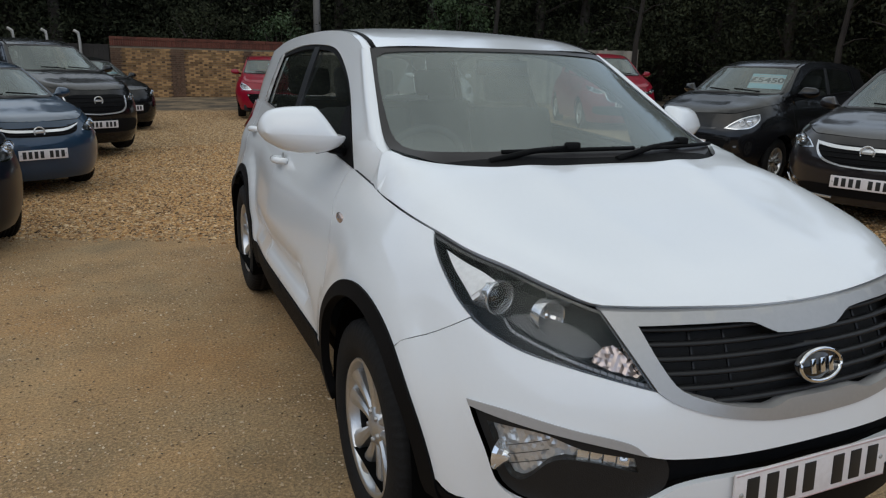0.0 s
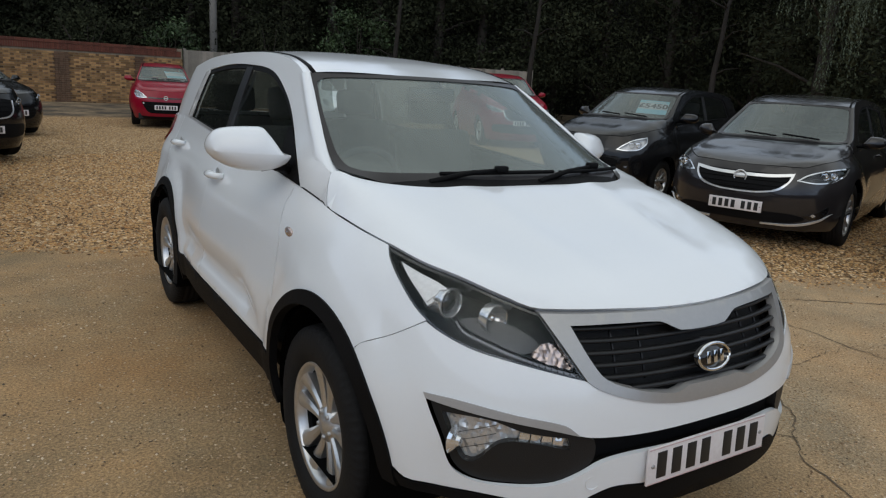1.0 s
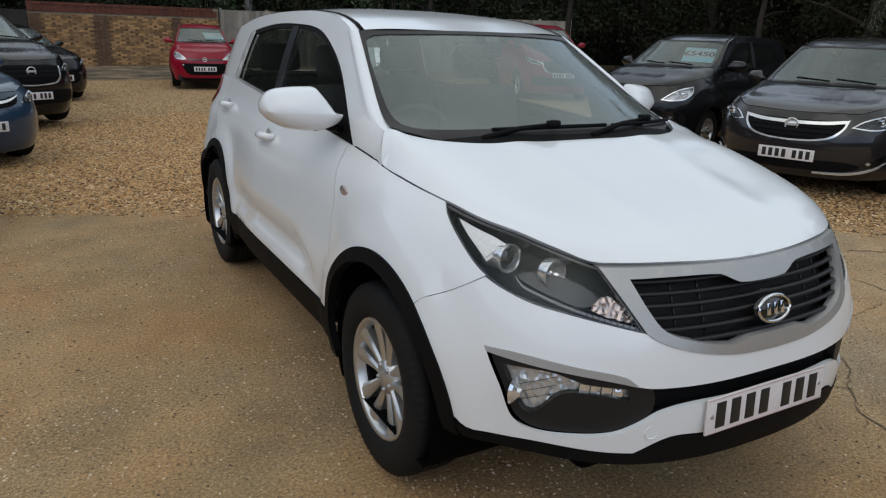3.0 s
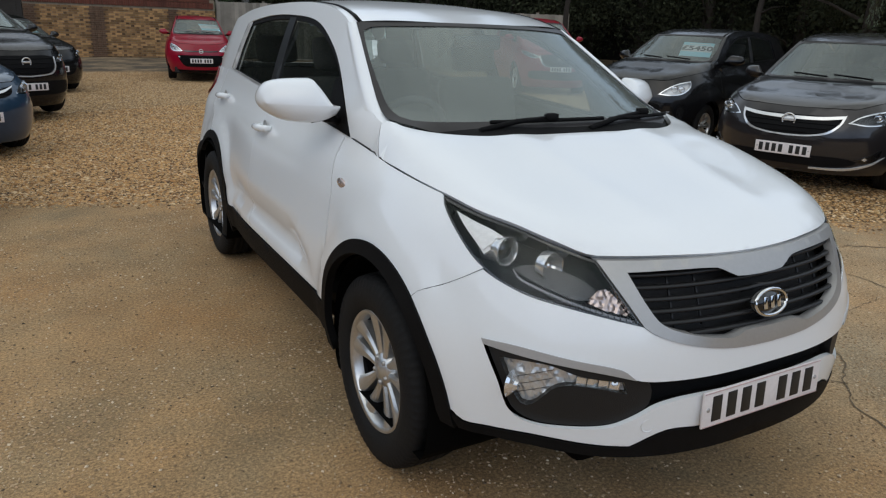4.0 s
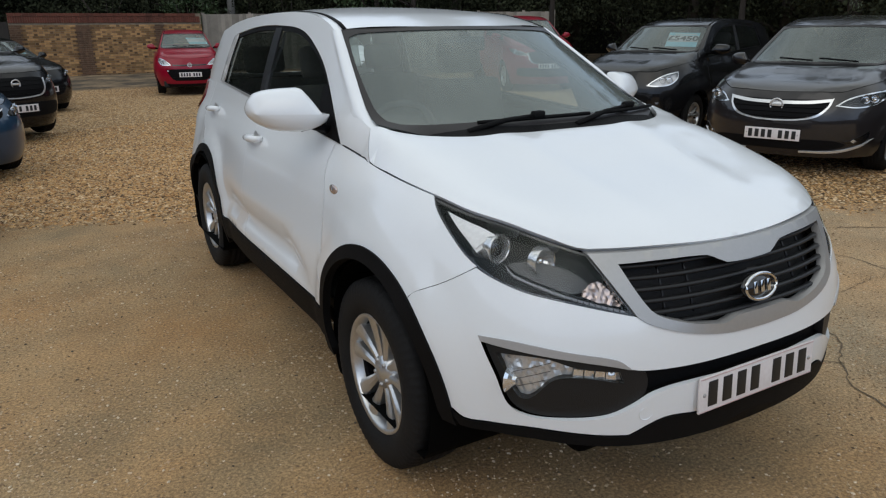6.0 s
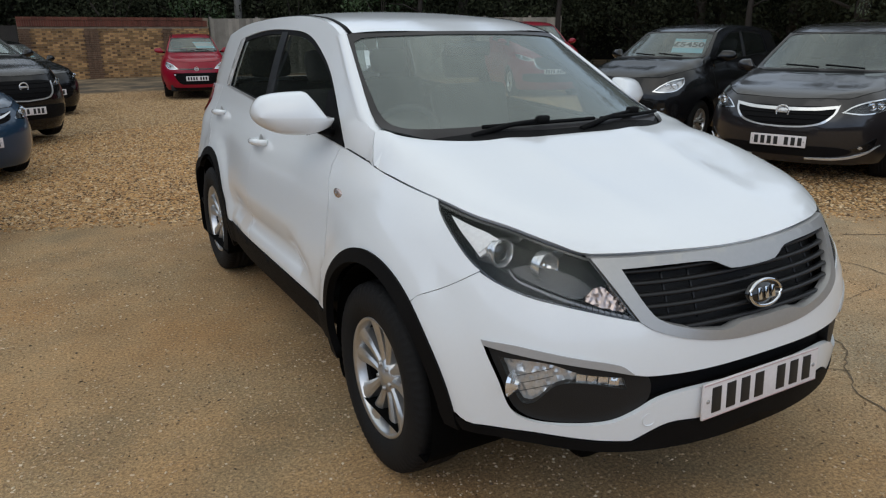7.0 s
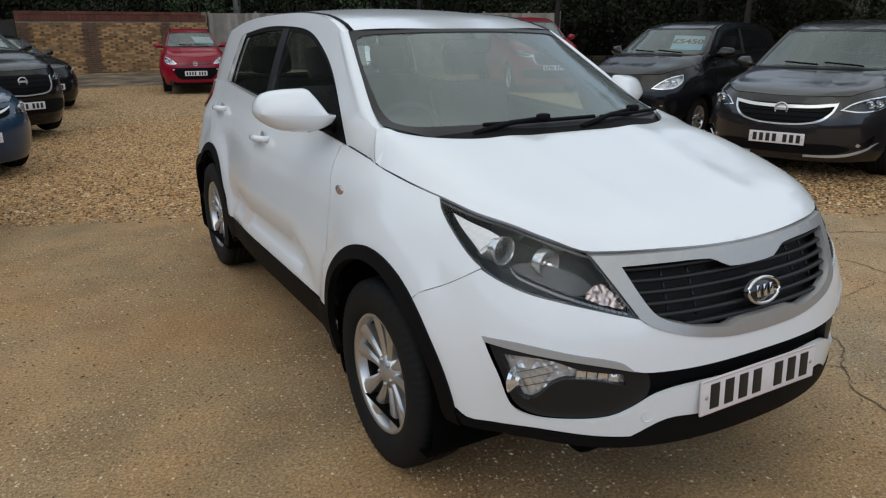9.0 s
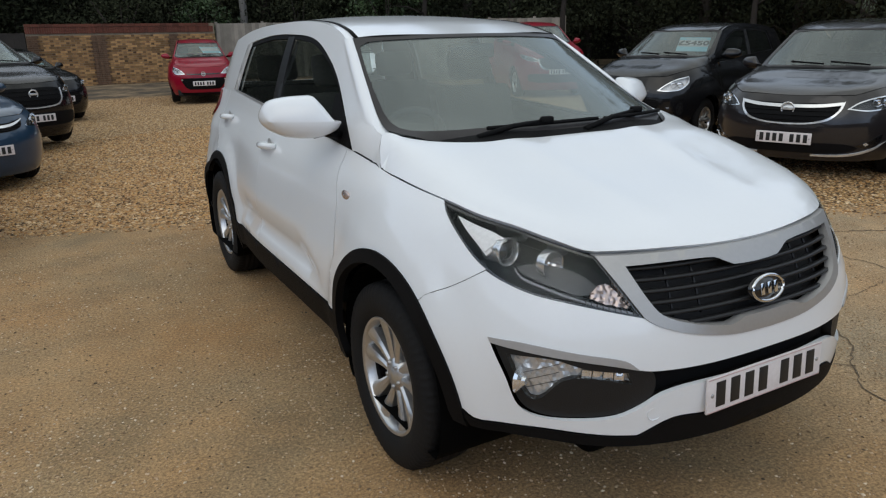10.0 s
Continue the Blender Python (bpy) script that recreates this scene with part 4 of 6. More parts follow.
        mx = (lambda v: Vector(v)) if s < 0 else (lambda v: Vector((-v[0], v[1], v[2])))
        for (px, py, pz), rad, dp in (((-0.672, -0.478, 0.912), 0.041, 0.035), ((-0.590, -0.590, 0.888), 0.040, 0.035)):
            turn = Matrix.Rotation(s * radians(-12), 4, "Z")
            place = Matrix.Translation(mx((px, py, pz))) @ turn
            first = px < -0.65
            # a bright barrel with a thick rim round the lens or bulb
            deep = 0.06 if first else 0.022
            bm = lathe([(deep, rad * 1.02), (0.0, rad * 1.02), (-0.010, rad * 1.10), (-0.014, rad * 1.08), (-0.014, rad * 0.98), (-0.006, rad * 0.90), (0.012, rad * 0.82)] if first else [(deep, rad * 1.04), (-0.006, rad * 1.10), (-0.010, rad * 1.08), (-0.008, rad * 1.02), (0.004, rad * 0.98)], 40, axis="y")
            bm.transform(place)
            part("barrel", sharp(bm, 40), M["bright"], hl, "bright lamp barrel")
            bm = lathe([(-0.006, rad * 1.01), (0.008, rad * 0.86), (0.024, rad * 0.55), (0.032, 0.0)], 24, axis="y")
            bm.transform(place)
            part("reflector_bowl", sharp(faceted(bm, 0.0015, 5), 5) if not first else bm, M["bright"], hl, "bright reflector bowl")
            if first:
                bm = lathe([(-0.013, 0.0), (-0.011, rad * 0.4), (-0.004, rad * 0.70), (0.010, rad * 0.88)], 28, axis="y")
                bm.transform(place)
                part("projector_lens", bm, M["dark_lens"], hl, "dark projector lens")
            else:
                bm = lathe([(0.0, 0.0), (0.002, rad * 0.24), (0.012, rad * 0.28), (0.034, rad * 0.3)], 16, axis="y")
                bm.transform(place)
                part("bulb", bm, M["chrome"], hl)
        # clear indicator prism with rosy glints
        prism = faceted(cut_panel(surf, curve([(0.360, 0.792, 1), (0.392, 0.838), (0.420, 0.862, 1), (0.455, 0.850), (0.478, 0.822, 1), (0.430, 0.806)], 0.02), (), 0.009, 0.012, -0.030, fl), 0.0028, 8)
        part("indicator_prism", prism, M["blush"], hl, "clear rosy indicator prism", smooth=False)
        led = curve([(0.712, 0.888), (0.690, 0.866), (0.645, 0.852), (0.559, 0.828), (0.457, 0.803), (0.352, 0.779)], 0.017, False)
        for k, (q, z) in enumerate(led):
            q2, z2 = led[min(k + 1, len(led) - 1)] if k < len(led) - 1 else (2 * q - led[k - 1][0], 2 * z - led[k - 1][1])
            rim = [(q, z + 0.0025), (q, z - 0.005), (q + (q2 - q) * 0.75, z2 - 0.0045), (q + (q2 - q) * 0.85, z2 + 0.0015)]
            H("led", rim, (), 0.02, 0.008, -0.018, M["lampclear"], "small clear lamp facet")
        # fog lamp and its dark recess
        rec = curve(FOG_TOP, 0.02, False) + curve(FOG_LOW, 0.02, False)[1:]
        P("lower_grille", [(max(q, 0.0), z) for q, z in inset(rec, -0.012)], (), 0.04, 0.0, -0.045, M["plastic"], "black lower grille recess")
        P("fog_trim", curve(FOG_TRIM, 0.02), (), 0.03, 0.02, 0.004, M["silverpaint"], "silver trim over the fog lamp")
        bez = curve([(0.779, 0.674, 1), (0.735, 0.585), (0.695, 0.497), (0.636, 0.468), (0.511, 0.467), (0.40, 0.479), (0.34, 0.506), (0.30, 0.54), (0.30, 0.600), (0.346, 0.618), (0.42, 0.632), (0.537, 0.648)], 0.02)
        fl_rim = curve(FOG_LAMP, 0.02)
        P("fog_surround", bez, [fl_rim], 0.03, 0.03, -0.014, M["recess"], "black fog lamp surround")
        fg = new("fog_lamp")
        fg.parent = root
        part("reflector", faceted(cut_panel(surf, inset(fl_rim, -0.004), (), 0.011, 0.0, -0.040, fl), 0.0028, 3), M["fogmirror"], fg, "faceted bright reflector", smooth=False)
        bulb_at = Matrix.Translation(surf(0.650, 0.575) + Vector((-s * -0.02, 0.030, 0))) @ Matrix.Rotation(s * radians(-30), 4, "Z")
        bm = lathe([(-0.016, 0.0), (-0.014, 0.012), (-0.004, 0.017), (0.004, 0.030), (0.012, 0.040)], 14, axis="y")
        bm.transform(bulb_at)
        part("bulb_bowl", faceted(bm, 0.0012, 4), M["bright"], fg, "round ribbed reflector bowl", smooth=False)
        for k in range(3):
            line = [surf(0.690 - 0.115 * t, 0.545 + 0.040 * t + 0.024 * k) for t in np.linspace(0, 1, 8)]
            part("lens_rib", tube([p + Vector((s * -0.010, 0.012, 0)) for p in line], 0.0011, 5), M["lampgrey"], fg)
        ln = part("lens", cut_panel(surf, fl_rim, (), 0.03, 0.006, -0.018, fl), M["lens"], fg)
        ln.visible_shadow = False
        for k in range(4):
            q = 0.385 + 0.032 * k
            part("facet", cut_panel(surf, [(q, 0.580 + 0.003 * k), (q + 0.029, 0.583 + 0.003 * k), (q + 0.026, 0.607 + 0.003 * k), (q - 0.002, 0.604 + 0.003 * k)], (), 0.02, 0.006, -0.024, fl), M["bright"], fg, "small bright lamp facet")
        # side repeater
        c = surf(S.QF + 0.28, 0.945)
        bm = bmesh.new()
        bmesh.ops.create_uvsphere(bm, u_segments=14, v_segments=10, radius=1)
        bm.transform(Matrix.Translation(c) @ Matrix.Diagonal((0.009, 0.040, 0.019, 1)))
        part("side_repeater", bm, M["blush"], root, "clear side indicator")
        bm = bmesh.new()
        bmesh.ops.create_uvsphere(bm, u_segments=10, v_segments=8, radius=1)
        bm.transform(Matrix.Translation(c) @ Matrix.Diagonal((0.011, 0.014, 0.009, 1)))
        part("bulb", bm, M["chrome"], root)
        # door handles
        for y, z in ((1.50, 1.0), (2.60, 1.05)):
            c = surf(S.QF + y - S.y0, z)
            o = Vector((s * 0.001, 0, 0))
            pts = [c + Vector((s * 0.0, -0.10, 0.006)), c + Vector((s * 0.035, -0.08, 0.006)), c + Vector((s * 0.045, 0.0, 0.002)), c + Vector((s * 0.038, 0.07, -0.002)), c + Vector((s * 0.0, 0.09, -0.004))]
            h = part("door_handle", tube(pts, [0.014, 0.016, 0.017, 0.016, 0.013], 10), W, root)
            bm = bmesh.new()
            bmesh.ops.create_uvsphere(bm, u_segments=14, v_segments=8, radius=1)
            bm.transform(Matrix.Translation(c) @ Matrix.Diagonal((0.004, 0.042, 0.038, 1)))
            part("handle_cup", bm, M["satin"], h)
        # tail lamp
        P("tail_lamp", curve([(4.30, 1.19), (4.22, 1.15), (4.20, 1.08), (4.28, 1.02), (4.5, 1.0), (4.7, 1.05), (4.6, 1.18)], 0.04), (), 0.05, 0.03, 0.012, M["taillamp"], "red tail lamp")
        # mirror foot
        def cab(y, z, s=s):
            p = S.cabin(y, z)
            return p if s < 0 else Vector((-p.x, p.y, p.z))
        part("mirror_foot", cut_panel(cab, curve([(0.525, 1.092, 1), (0.80, 1.298), (0.84, 1.29), (0.80, 1.112, 1)], 0.03), (), 0.04, 0.02, 0.004, fl), M["plastic"], root, "black triangular mirror foot")
        # chrome edge of the rear side window
        part("window_strip", cut_panel(cab, [(2.545, 1.502), (2.612, 1.49), (2.70, 1.212), (2.615, 1.212)], (), 0.04, 0.01, 0.005, fl), M["brightstrip"], root, "bright strip behind the rear window")
        part("belt_strip", cut_panel(cab, [(2.66, 1.214), (2.69, 1.206), (2.04, 1.172), (1.3, 1.131), (0.9, 1.108), (0.9, 1.120), (1.3, 1.143), (2.04, 1.184)], (), 0.05, 0.008, 0.003, fl), M["satin"], root, "silver belt strip")
    # joined front panels
    def F(name, rim, holes=(), step=0.05, depth=0.012, off=0.0, m=W, label="", parent=None):
        bm = bmesh.new()
        for s in (-1, 1):
            def surf(q, z, s=s):
                p = S.tub(q, z)
                return p if s < 0 else Vector((-p.x, p.y, p.z))
            b = cut_panel(surf, rim, holes, step, 0.0, off, s < 0)
            me = bpy.data.meshes.new("half")
            b.to_mesh(me)
            b.free()
            bm.from_mesh(me)
            bpy.data.meshes.remove(me)
        for v in bm.verts:
            if abs(v.co.x) < 0.004:
                v.co.x = 0
        bmesh.ops.remove_doubles(bm, verts=bm.verts, dist=0.0015)
        rims = [e for e in bm.edges if len(e.link_faces) == 1 and (abs(e.verts[0].co.x) > 1e-4 or abs(e.verts[1].co.x) > 1e-4)]
        low = {}
        for e in rims:
            for v in e.verts:
                if v not in low:
                    low[v] = bm.verts.new(v.co + Vector((-v.co.x * 0.3, 1, 0)).normalized() * depth)
        for e in rims:
            l = [k for k in e.link_faces[0].loops if k.edge == e][0]
            a, b = l.vert, l.link_loop_next.vert
            bm.faces.new((b, a, low[a], low[b]))
            e.smooth = False
        return part(name, bm, m, parent or root, label)

    F("front_bumper", bumper, (), 0.05, 0.016)
    F("front_skirt", skirt, (), 0.05, 0.03, 0.004, M["plastic"], "black lower front skirt")
    gr = F("grille", [(0.0 if q < 0.016 else q, z) for q, z in inset(surround, 0.012)], (), 0.05, 0.0, -0.06, M["shut"], "black horizontal-bar grille")
    F("surround", surround_all, (), 0.03, 0.03, 0.004, M["satin"], "satin silver grille surround", gr)
    for k in range(6):
        z = 0.884 - 0.0300 * k
        for a, b in chord(grille + [(0, 0.80)], z) or []:
            a = max(a - 0.01, 0.0)
            qs = np.linspace(b + 0.006, a, 16)
            def bar(q, h, sg):
                p = S.tub(q, z + h)
                return Vector((p.x * -sg if sg > 0 else p.x, p.y, p.z))
            left = [S.tub(float(q), z) for q in qs]
            if a <= 0.011:
                pts = left + [Vector((-p.x, p.y, p.z)) for p in left[::-1]]
                lines = [pts]
            else:
                lines = [left, [Vector((-p.x, p.y, p.z)) for p in left]]
            for pts in lines:
                part("grille_bar", tube([p + Vector((0, 0.022, 0)) for p in pts], 0.012, 6, flat=0.55), M["slat"], gr)
    # thin upright ribs behind the bars
    for q in (0.14, 0.22):
        for s in (-1, 1):
            pts = [S.tub(q, float(z)) for z in np.linspace(0.745, 0.885, 6)]
            part("grille_rib", tube([Vector((p.x * -s, p.y + 0.040, p.z)) for p in pts], 0.004, 5), M["slat"], gr)
    part("grille_backing", box(0, -0.79, 0.53, 0.9, 0.03, 0.30, 0.005), M["shut"], root)
    # badge: an oval ring with plain bright bars
    bc = Vector((0, SUV.tub(0, 0.79).y - 0.008, 0.79))
    tilt = Matrix.Rotation(radians(-14), 4, "X")
    bm = lathe([(0.01, 0.0), (-0.006, 0.0), (-0.006, 0.060), (0.01, 0.064)], 40, axis="y")
    bm.transform(Matrix.Translation(bc) @ tilt @ Matrix.Diagonal((1.08, 1, 0.62, 1)))
    badge = part("badge", bm, M["gloss"], gr, "oval badge with bright plain bars")
    ringp = [Vector((0.067 * math.cos(a), -0.006, 0.038 * math.sin(a))) for a in np.linspace(0, 2 * math.pi, 41)]
    bm = tube(ringp, 0.0055, 8)
    bm.transform(Matrix.Translation(bc) @ tilt)
    part("ring", bm, M["chrome"], badge)
    for x in (-0.028, 0.002, 0.030):
        bm = box(x, -0.009, 0, 0.014, 0.005, 0.036, 0.002)
        bm.transform(Matrix.Translation(bc) @ tilt)
        part("bright_bar", bm, M["chrome"], badge)
    bm = lathe([(0.002, 0.0185), (-0.0012, 0.0195), (-0.0012, 0.0205), (0.002, 0.0215)], 28, axis="y")
    bm.transform(Matrix.Translation(S.tub(0.30, 0.478)) @ Matrix.Rotation(radians(-14), 4, "Z"))
    part("tow_eye_cover", bm, W, root, "round white tow eye cover")
    plate_of(0.52, 0.111, root, Matrix.Translation((0, -0.903, 0.512)) @ Matrix.Rotation(radians(-3), 4, "X"))
    bs, xr = bonnet_set(S, root, W)
    yc, ye = S.cowl
    ws, roof = glasshouse(S, root, W)
    # cowl between bonnet and windscreen
    def cowl(a, t):
        x = (2 * a - 1)
        p = ws(x, 0.03) + Vector((0, 0.0, -0.003))
        xx = x * -xr
        q = bs(xx * 0.95, yc + (ye - yc) * abs(x) ** 4) + Vector((0, -0.03, -0.012 - 0.03 * abs(x) ** 4))
        return q.lerp(p, t)
    part("cowl", grid_sheet(cowl, 28, 4), M["plastic"], root, "black plastic cowl below the windscreen")
    # wipers
    for foot, joint, b0, b1 in (((-0.59, -0.05), (-0.15, 0.012), (-0.53, 0.004), (0.24, 0.006)), ((0.09, -0.06), (0.63, 0.03), (0.29, 0.0), (0.95, 0.02))):
        wp = new("wiper")
        wp.parent = root
        over = Vector((0, -0.010, 0.014))
        f, m_ = ws(*foot) + Vector((0, -0.004, 0.006)), ws(*joint) + over * 1.6
        part("wiper_arm", tube([f, f.lerp(m_, 0.5) + Vector((0, -0.004, 0.010)), m_], [0.012, 0.010, 0.007], 8), M["plastic"], wp)
        part("blade", tube([ws(b0[0] + (b1[0] - b0[0]) * k, b0[1] + (b1[1] - b0[1]) * k) + over for k in np.linspace(0, 1, 14)], 0.008, 6), M["plastic"], wp)
        part("joint_cap", box(m_.x, m_.y, m_.z + 0.002, 0.055, 0.03, 0.028, 0.010), M["plastic"], wp)
    cabin_floor(S, root)
    mirror_pair(root, W, (0.885, 0.70, 1.217), 1.0, (0.765, 0.66, 1.135))
    for y in (0.0, 2.64):
        for s in (-1, 1):
            wheel(root, s * (0.768 if y < 1 else 0.742), y, s, 0.347, 0.218)
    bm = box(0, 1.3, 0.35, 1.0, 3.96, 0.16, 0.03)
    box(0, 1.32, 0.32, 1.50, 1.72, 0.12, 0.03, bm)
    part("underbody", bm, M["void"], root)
    # unseen box added to block light and deepen the shadow below the car
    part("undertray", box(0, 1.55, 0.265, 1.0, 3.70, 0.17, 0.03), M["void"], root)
    return root



# ---- the other parked cars ----
def shape_like(half, height, front, base, rear, kb=1.0, **more):
    """The tables of a car by its half width, height, front overhang, wheelbase and rear overhang."""
    kx, kz, kf, kw = half / 0.92, height / 1.635 * kb, front / 0.905, base / 2.64
    y = lambda v: v * kw if v > 0 else v * kf
    zm = lambda z: z * kz if z < 1.14 else 1.14 * kz + (z - 1.14) * (height - 1.14 * kz) / 0.495
    k = dict(nose=[(zm(z), v * kf) for z, v in SUV.nose], side=[(zm(z), w * kx) for z, w in SUV.side],
             tail=[(zm(z), base + rear * (v - 2.64) / 0.86) for z, v in SUV.tail],
             belt=[(q if q < 1.3 else 1.3 + (q - 1.3) * kw, zm(z)) for q, z in SUV.belt],
             ws=[(v * kw, zm(z)) for v, z in SUV.ws], dlo=[(p[0] * kw, zm(p[1]), *p[2:]) for p in SUV.dlo],
             ditch=[(v * kw, zm(z)) for v, z in SUV.ditch], bonnet=[(y(v), zm(z)) for v, z in SUV.bonnet],
             cowl=(SUV.cowl[0] * kw, SUV.cowl[1] * kw), wsc=tuple((a * kw, zm(b)) for a, b in SUV.wsc), roof_top=[(v * kw, zm(z)) for v, z in SUV.roof_top],
             taper=0.05, tumble=0.29, flare=0.02, corner=0.055, ridge=0.004, base=base, posts=[(1.69 * kw, 0.05)], lip=0.008, hollow=0.008)
    k.update(more)
    return Shape(**k)


def parked_car(name, label, S, paint, at, heading, lamps, grille, trims=(), plate_z=0.5, badge_z=None, radius=0.31, card=None, group="cars parked in the yard", lamp_m="lampgrey", bars=4, spokes=5, badge_r=1.0):
    """lamps, grille and trims: rings of (x, z) on the front. trims: (ring, material, off)."""
    root = tagged(new(name), label, "car", group)
    fz = lambda ring: [(S.qx(p[0], p[1]), p[1], *p[2:]) for p in ring]
    lamp = curve(fz(lamps), 0.03)
    gr = curve(fz(grille), 0.03)
    AF = arch_line(S, 0.0, radius + 0.045, radius, 0.26)
    AR = arch_line(S, S.base, radius + 0.045, radius, 0.26)
    end = S.QF + (S.yr0 - S.y0) + 1.19
    low = [(0, 0.20)] + [(q, 0.20) for q in np.linspace(0.1, AF[0][0] - 0.03, 8)] + AF + [(q, 0.20) for q in np.linspace(AF[-1][0] + 0.03, AR[0][0] - 0.03, 10)] + AR + [(q, 0.22) for q in np.linspace(AR[-1][0] + 0.03, end, 8)]
    up = [(q, S.top(q)) for q in np.linspace(0, end, 60)][::-1]
    g_cut = [p for p in gr]
    for s in (-1, 1):
        def surf(q, z, s=s):
            p = S.tub(q, z)
            return p if s < 0 else Vector((-p.x, p.y, p.z))
        fl = s < 0
        P = lambda n, rim, holes=(), step=0.06, depth=0.012, off=0.0, m=paint, lb="", pa=root: part(n, cut_panel(surf, rim, holes, step, depth, off, fl), m, pa, lb)
        P("body_side", low + up, [lamp], 0.07, 0.012)
        hl = new("headlight")
        hl.parent = root
        P("housing", inset(lamp, -0.004), (), 0.05, 0.0, -0.05, M[lamp_m], "", hl)
        P("chrome_edge", lamp, [inset(lamp, 0.012)], 0.04, 0.03, -0.006, M["chrome"], "", hl)
        P("lens", lamp, (), 0.05, 0.0, -0.002, M["lens"], "", hl).visible_shadow = False
        c = np.mean(np.array(lamp), 0)
        for dq, rad in ((-0.045, 0.045), (0.06, 0.04)):
            p = surf(c[0] + dq, c[1])
            bm = lathe([(0.0, rad), (0.02, rad * 0.9), (0.05, rad * 0.4), (0.05, 0.0)], 20, axis="y")
            bm.transform(Matrix.Translation(p + Vector((-s * 0.0, 0.025, 0))))
            part("reflector_bowl", bm, M["chrome"], hl)
        P("grille", gr, (), 0.05, 0.008, 0.003, M["plastic"], "black grille")
        for ring, m, off in trims:
            r = curve(fz(ring), 0.03)
            P("trim", r, (), 0.04, 0.012, off, M[m])
        for c0 in (0.0, S.base):
            bm = lathe([(-s * 0.24, 0.02), (-s * 0.24, radius + 0.06), (s * 0.20, radius + 0.06)], 28)
            for v in bm.verts:
                v.co.z = max(v.co.z, 0.0)
            bm.transform(Matrix.Translation((s * (bend(S.side, 0.5) - 0.24), c0, radius)))
            part("wheel_arch_liner", bm, M["void"], root)
        # mirrors and door joint
        for y in (S.ws[0][0] + 0.12, 1.60 * S.base / 2.64):
            q = S.QF + y - S.y0
            P("door_joint", [(q - 0.003, 0.30), (q + 0.003, 0.30), (q + 0.003, S.top(q) - 0.01), (q - 0.003, S.top(q) - 0.01)], (), 0.1, 0.0, 0.002, M["shut"])
        c = surf(S.QF + 1.35 * S.base / 2.64, S.top(3) - 0.13)
        part("door_handle", tube([c + Vector((0, -0.09, 0)), c + Vector((s * 0.035, -0.05, 0)), c + Vector((s * 0.035, 0.05, 0)), c + Vector((0, 0.08, 0))], 0.012, 8), paint, root)
    for k in range(bars):
        zs = [p[1] for p in gr]
        z = min(zs) + (max(zs) - min(zs)) * (k + 0.7) / (bars + 0.4)
        for a, b in chord(gr if min(p[0] for p in gr) > 0.02 else gr + [(0, (min(zs) + max(zs)) / 2)], z):
            qs = np.linspace(b - 0.01, max(a, 0), 10)
            left = [S.tub(float(q), z) + Vector((0, -0.006, 0)) for q in qs]
            part("grille_bar", tube(left + [Vector((-p.x, p.y, p.z)) for p in left[::-1]], 0.007, 6, flat=0.6), M["plastic"], root)
    if badge_z:
        y = S.tub(0, badge_z).y - 0.012
        bm = lathe([(0.012, 0.05), (-0.006, 0.052), (-0.008, 0.046), (0.0, 0.04)], 28, axis="y")
        bm.transform(Matrix.Translation((0, y, badge_z)) @ Matrix.Diagonal((badge_r, 1, badge_r, 1)))
        b = part("badge", bm, M["brightwork"], root, "round bright badge")
        part("badge_bar", box(0, y - 0.001, badge_z, 0.075 * badge_r, 0.008, 0.022 * badge_r, 0.003), M["brightwork"], b)
    plate_of(0.52, 0.111, root, Matrix.Translation((0, S.tub(0, plate_z).y - 0.012, plate_z)), edge=False)
    bs, xr = bonnet_set(S, root, paint, 0.045)
    yc, ye = S.cowl
    ws, roof = glasshouse(S, root, paint, front_glass="hazed")
    part("cowl", grid_sheet(lambda a, t: (bs((2 * a - 1) * -xr, yc + (ye - yc) * abs(2 * a - 1) ** 4) + Vector((0, -0.03, -0.012))).lerp(ws(2 * a - 1, 0.03) + Vector((0, 0, -0.003)), t), 20, 3), M["plastic"], root)
    for f0, t0 in ((0.02, -0.5), (0.66, 0.1)):
        pts = [ws(f0 + (t0 - f0) * k, 0.02 + 0.06 * k) + Vector((0, -0.015, 0.02)) for k in np.linspace(0, 1, 8)]
        part("wiper", tube(pts, 0.010, 6), M["plastic"], root)
    y0, kz = S.ws[0][0], S.ws[0][1] / 1.15
    part("dashboard", box(0, y0 + 0.1, 0.94 * kz, 1.2, 0.5, 0.16, 0.04), M["interior"], root)
    seats(root, (-0.35, 0.35), y0 + 0.9, 0.55 * kz, 0.60)
    part("rear_bench", box(0, y0 + 1.75, 0.78 * kz, 1.15, 0.16, 0.6, 0.05), M["seat"], root)
    part("underbody", box(0, S.base / 2, 0.25, 1.25, S.base + 1.15, 0.16, 0.03), M["shut"], root)
    kx = bend(S.side, 0.7) / 0.88
    mirror_pair(root, paint, (0.90 * kx, S.ws[0][0] + 0.30, S.ws[0][1] + 0.04), 0.78, (0.79 * kx, S.ws[0][0] + 0.25, S.ws[0][1] - 0.01))
    for y in (0.0, S.base):
        for s in (-1, 1):
            wheel(root, s * (bend(S.side, 0.5) - 0.12), y, s, radius, radius - 0.115, spokes, True, width=0.20)
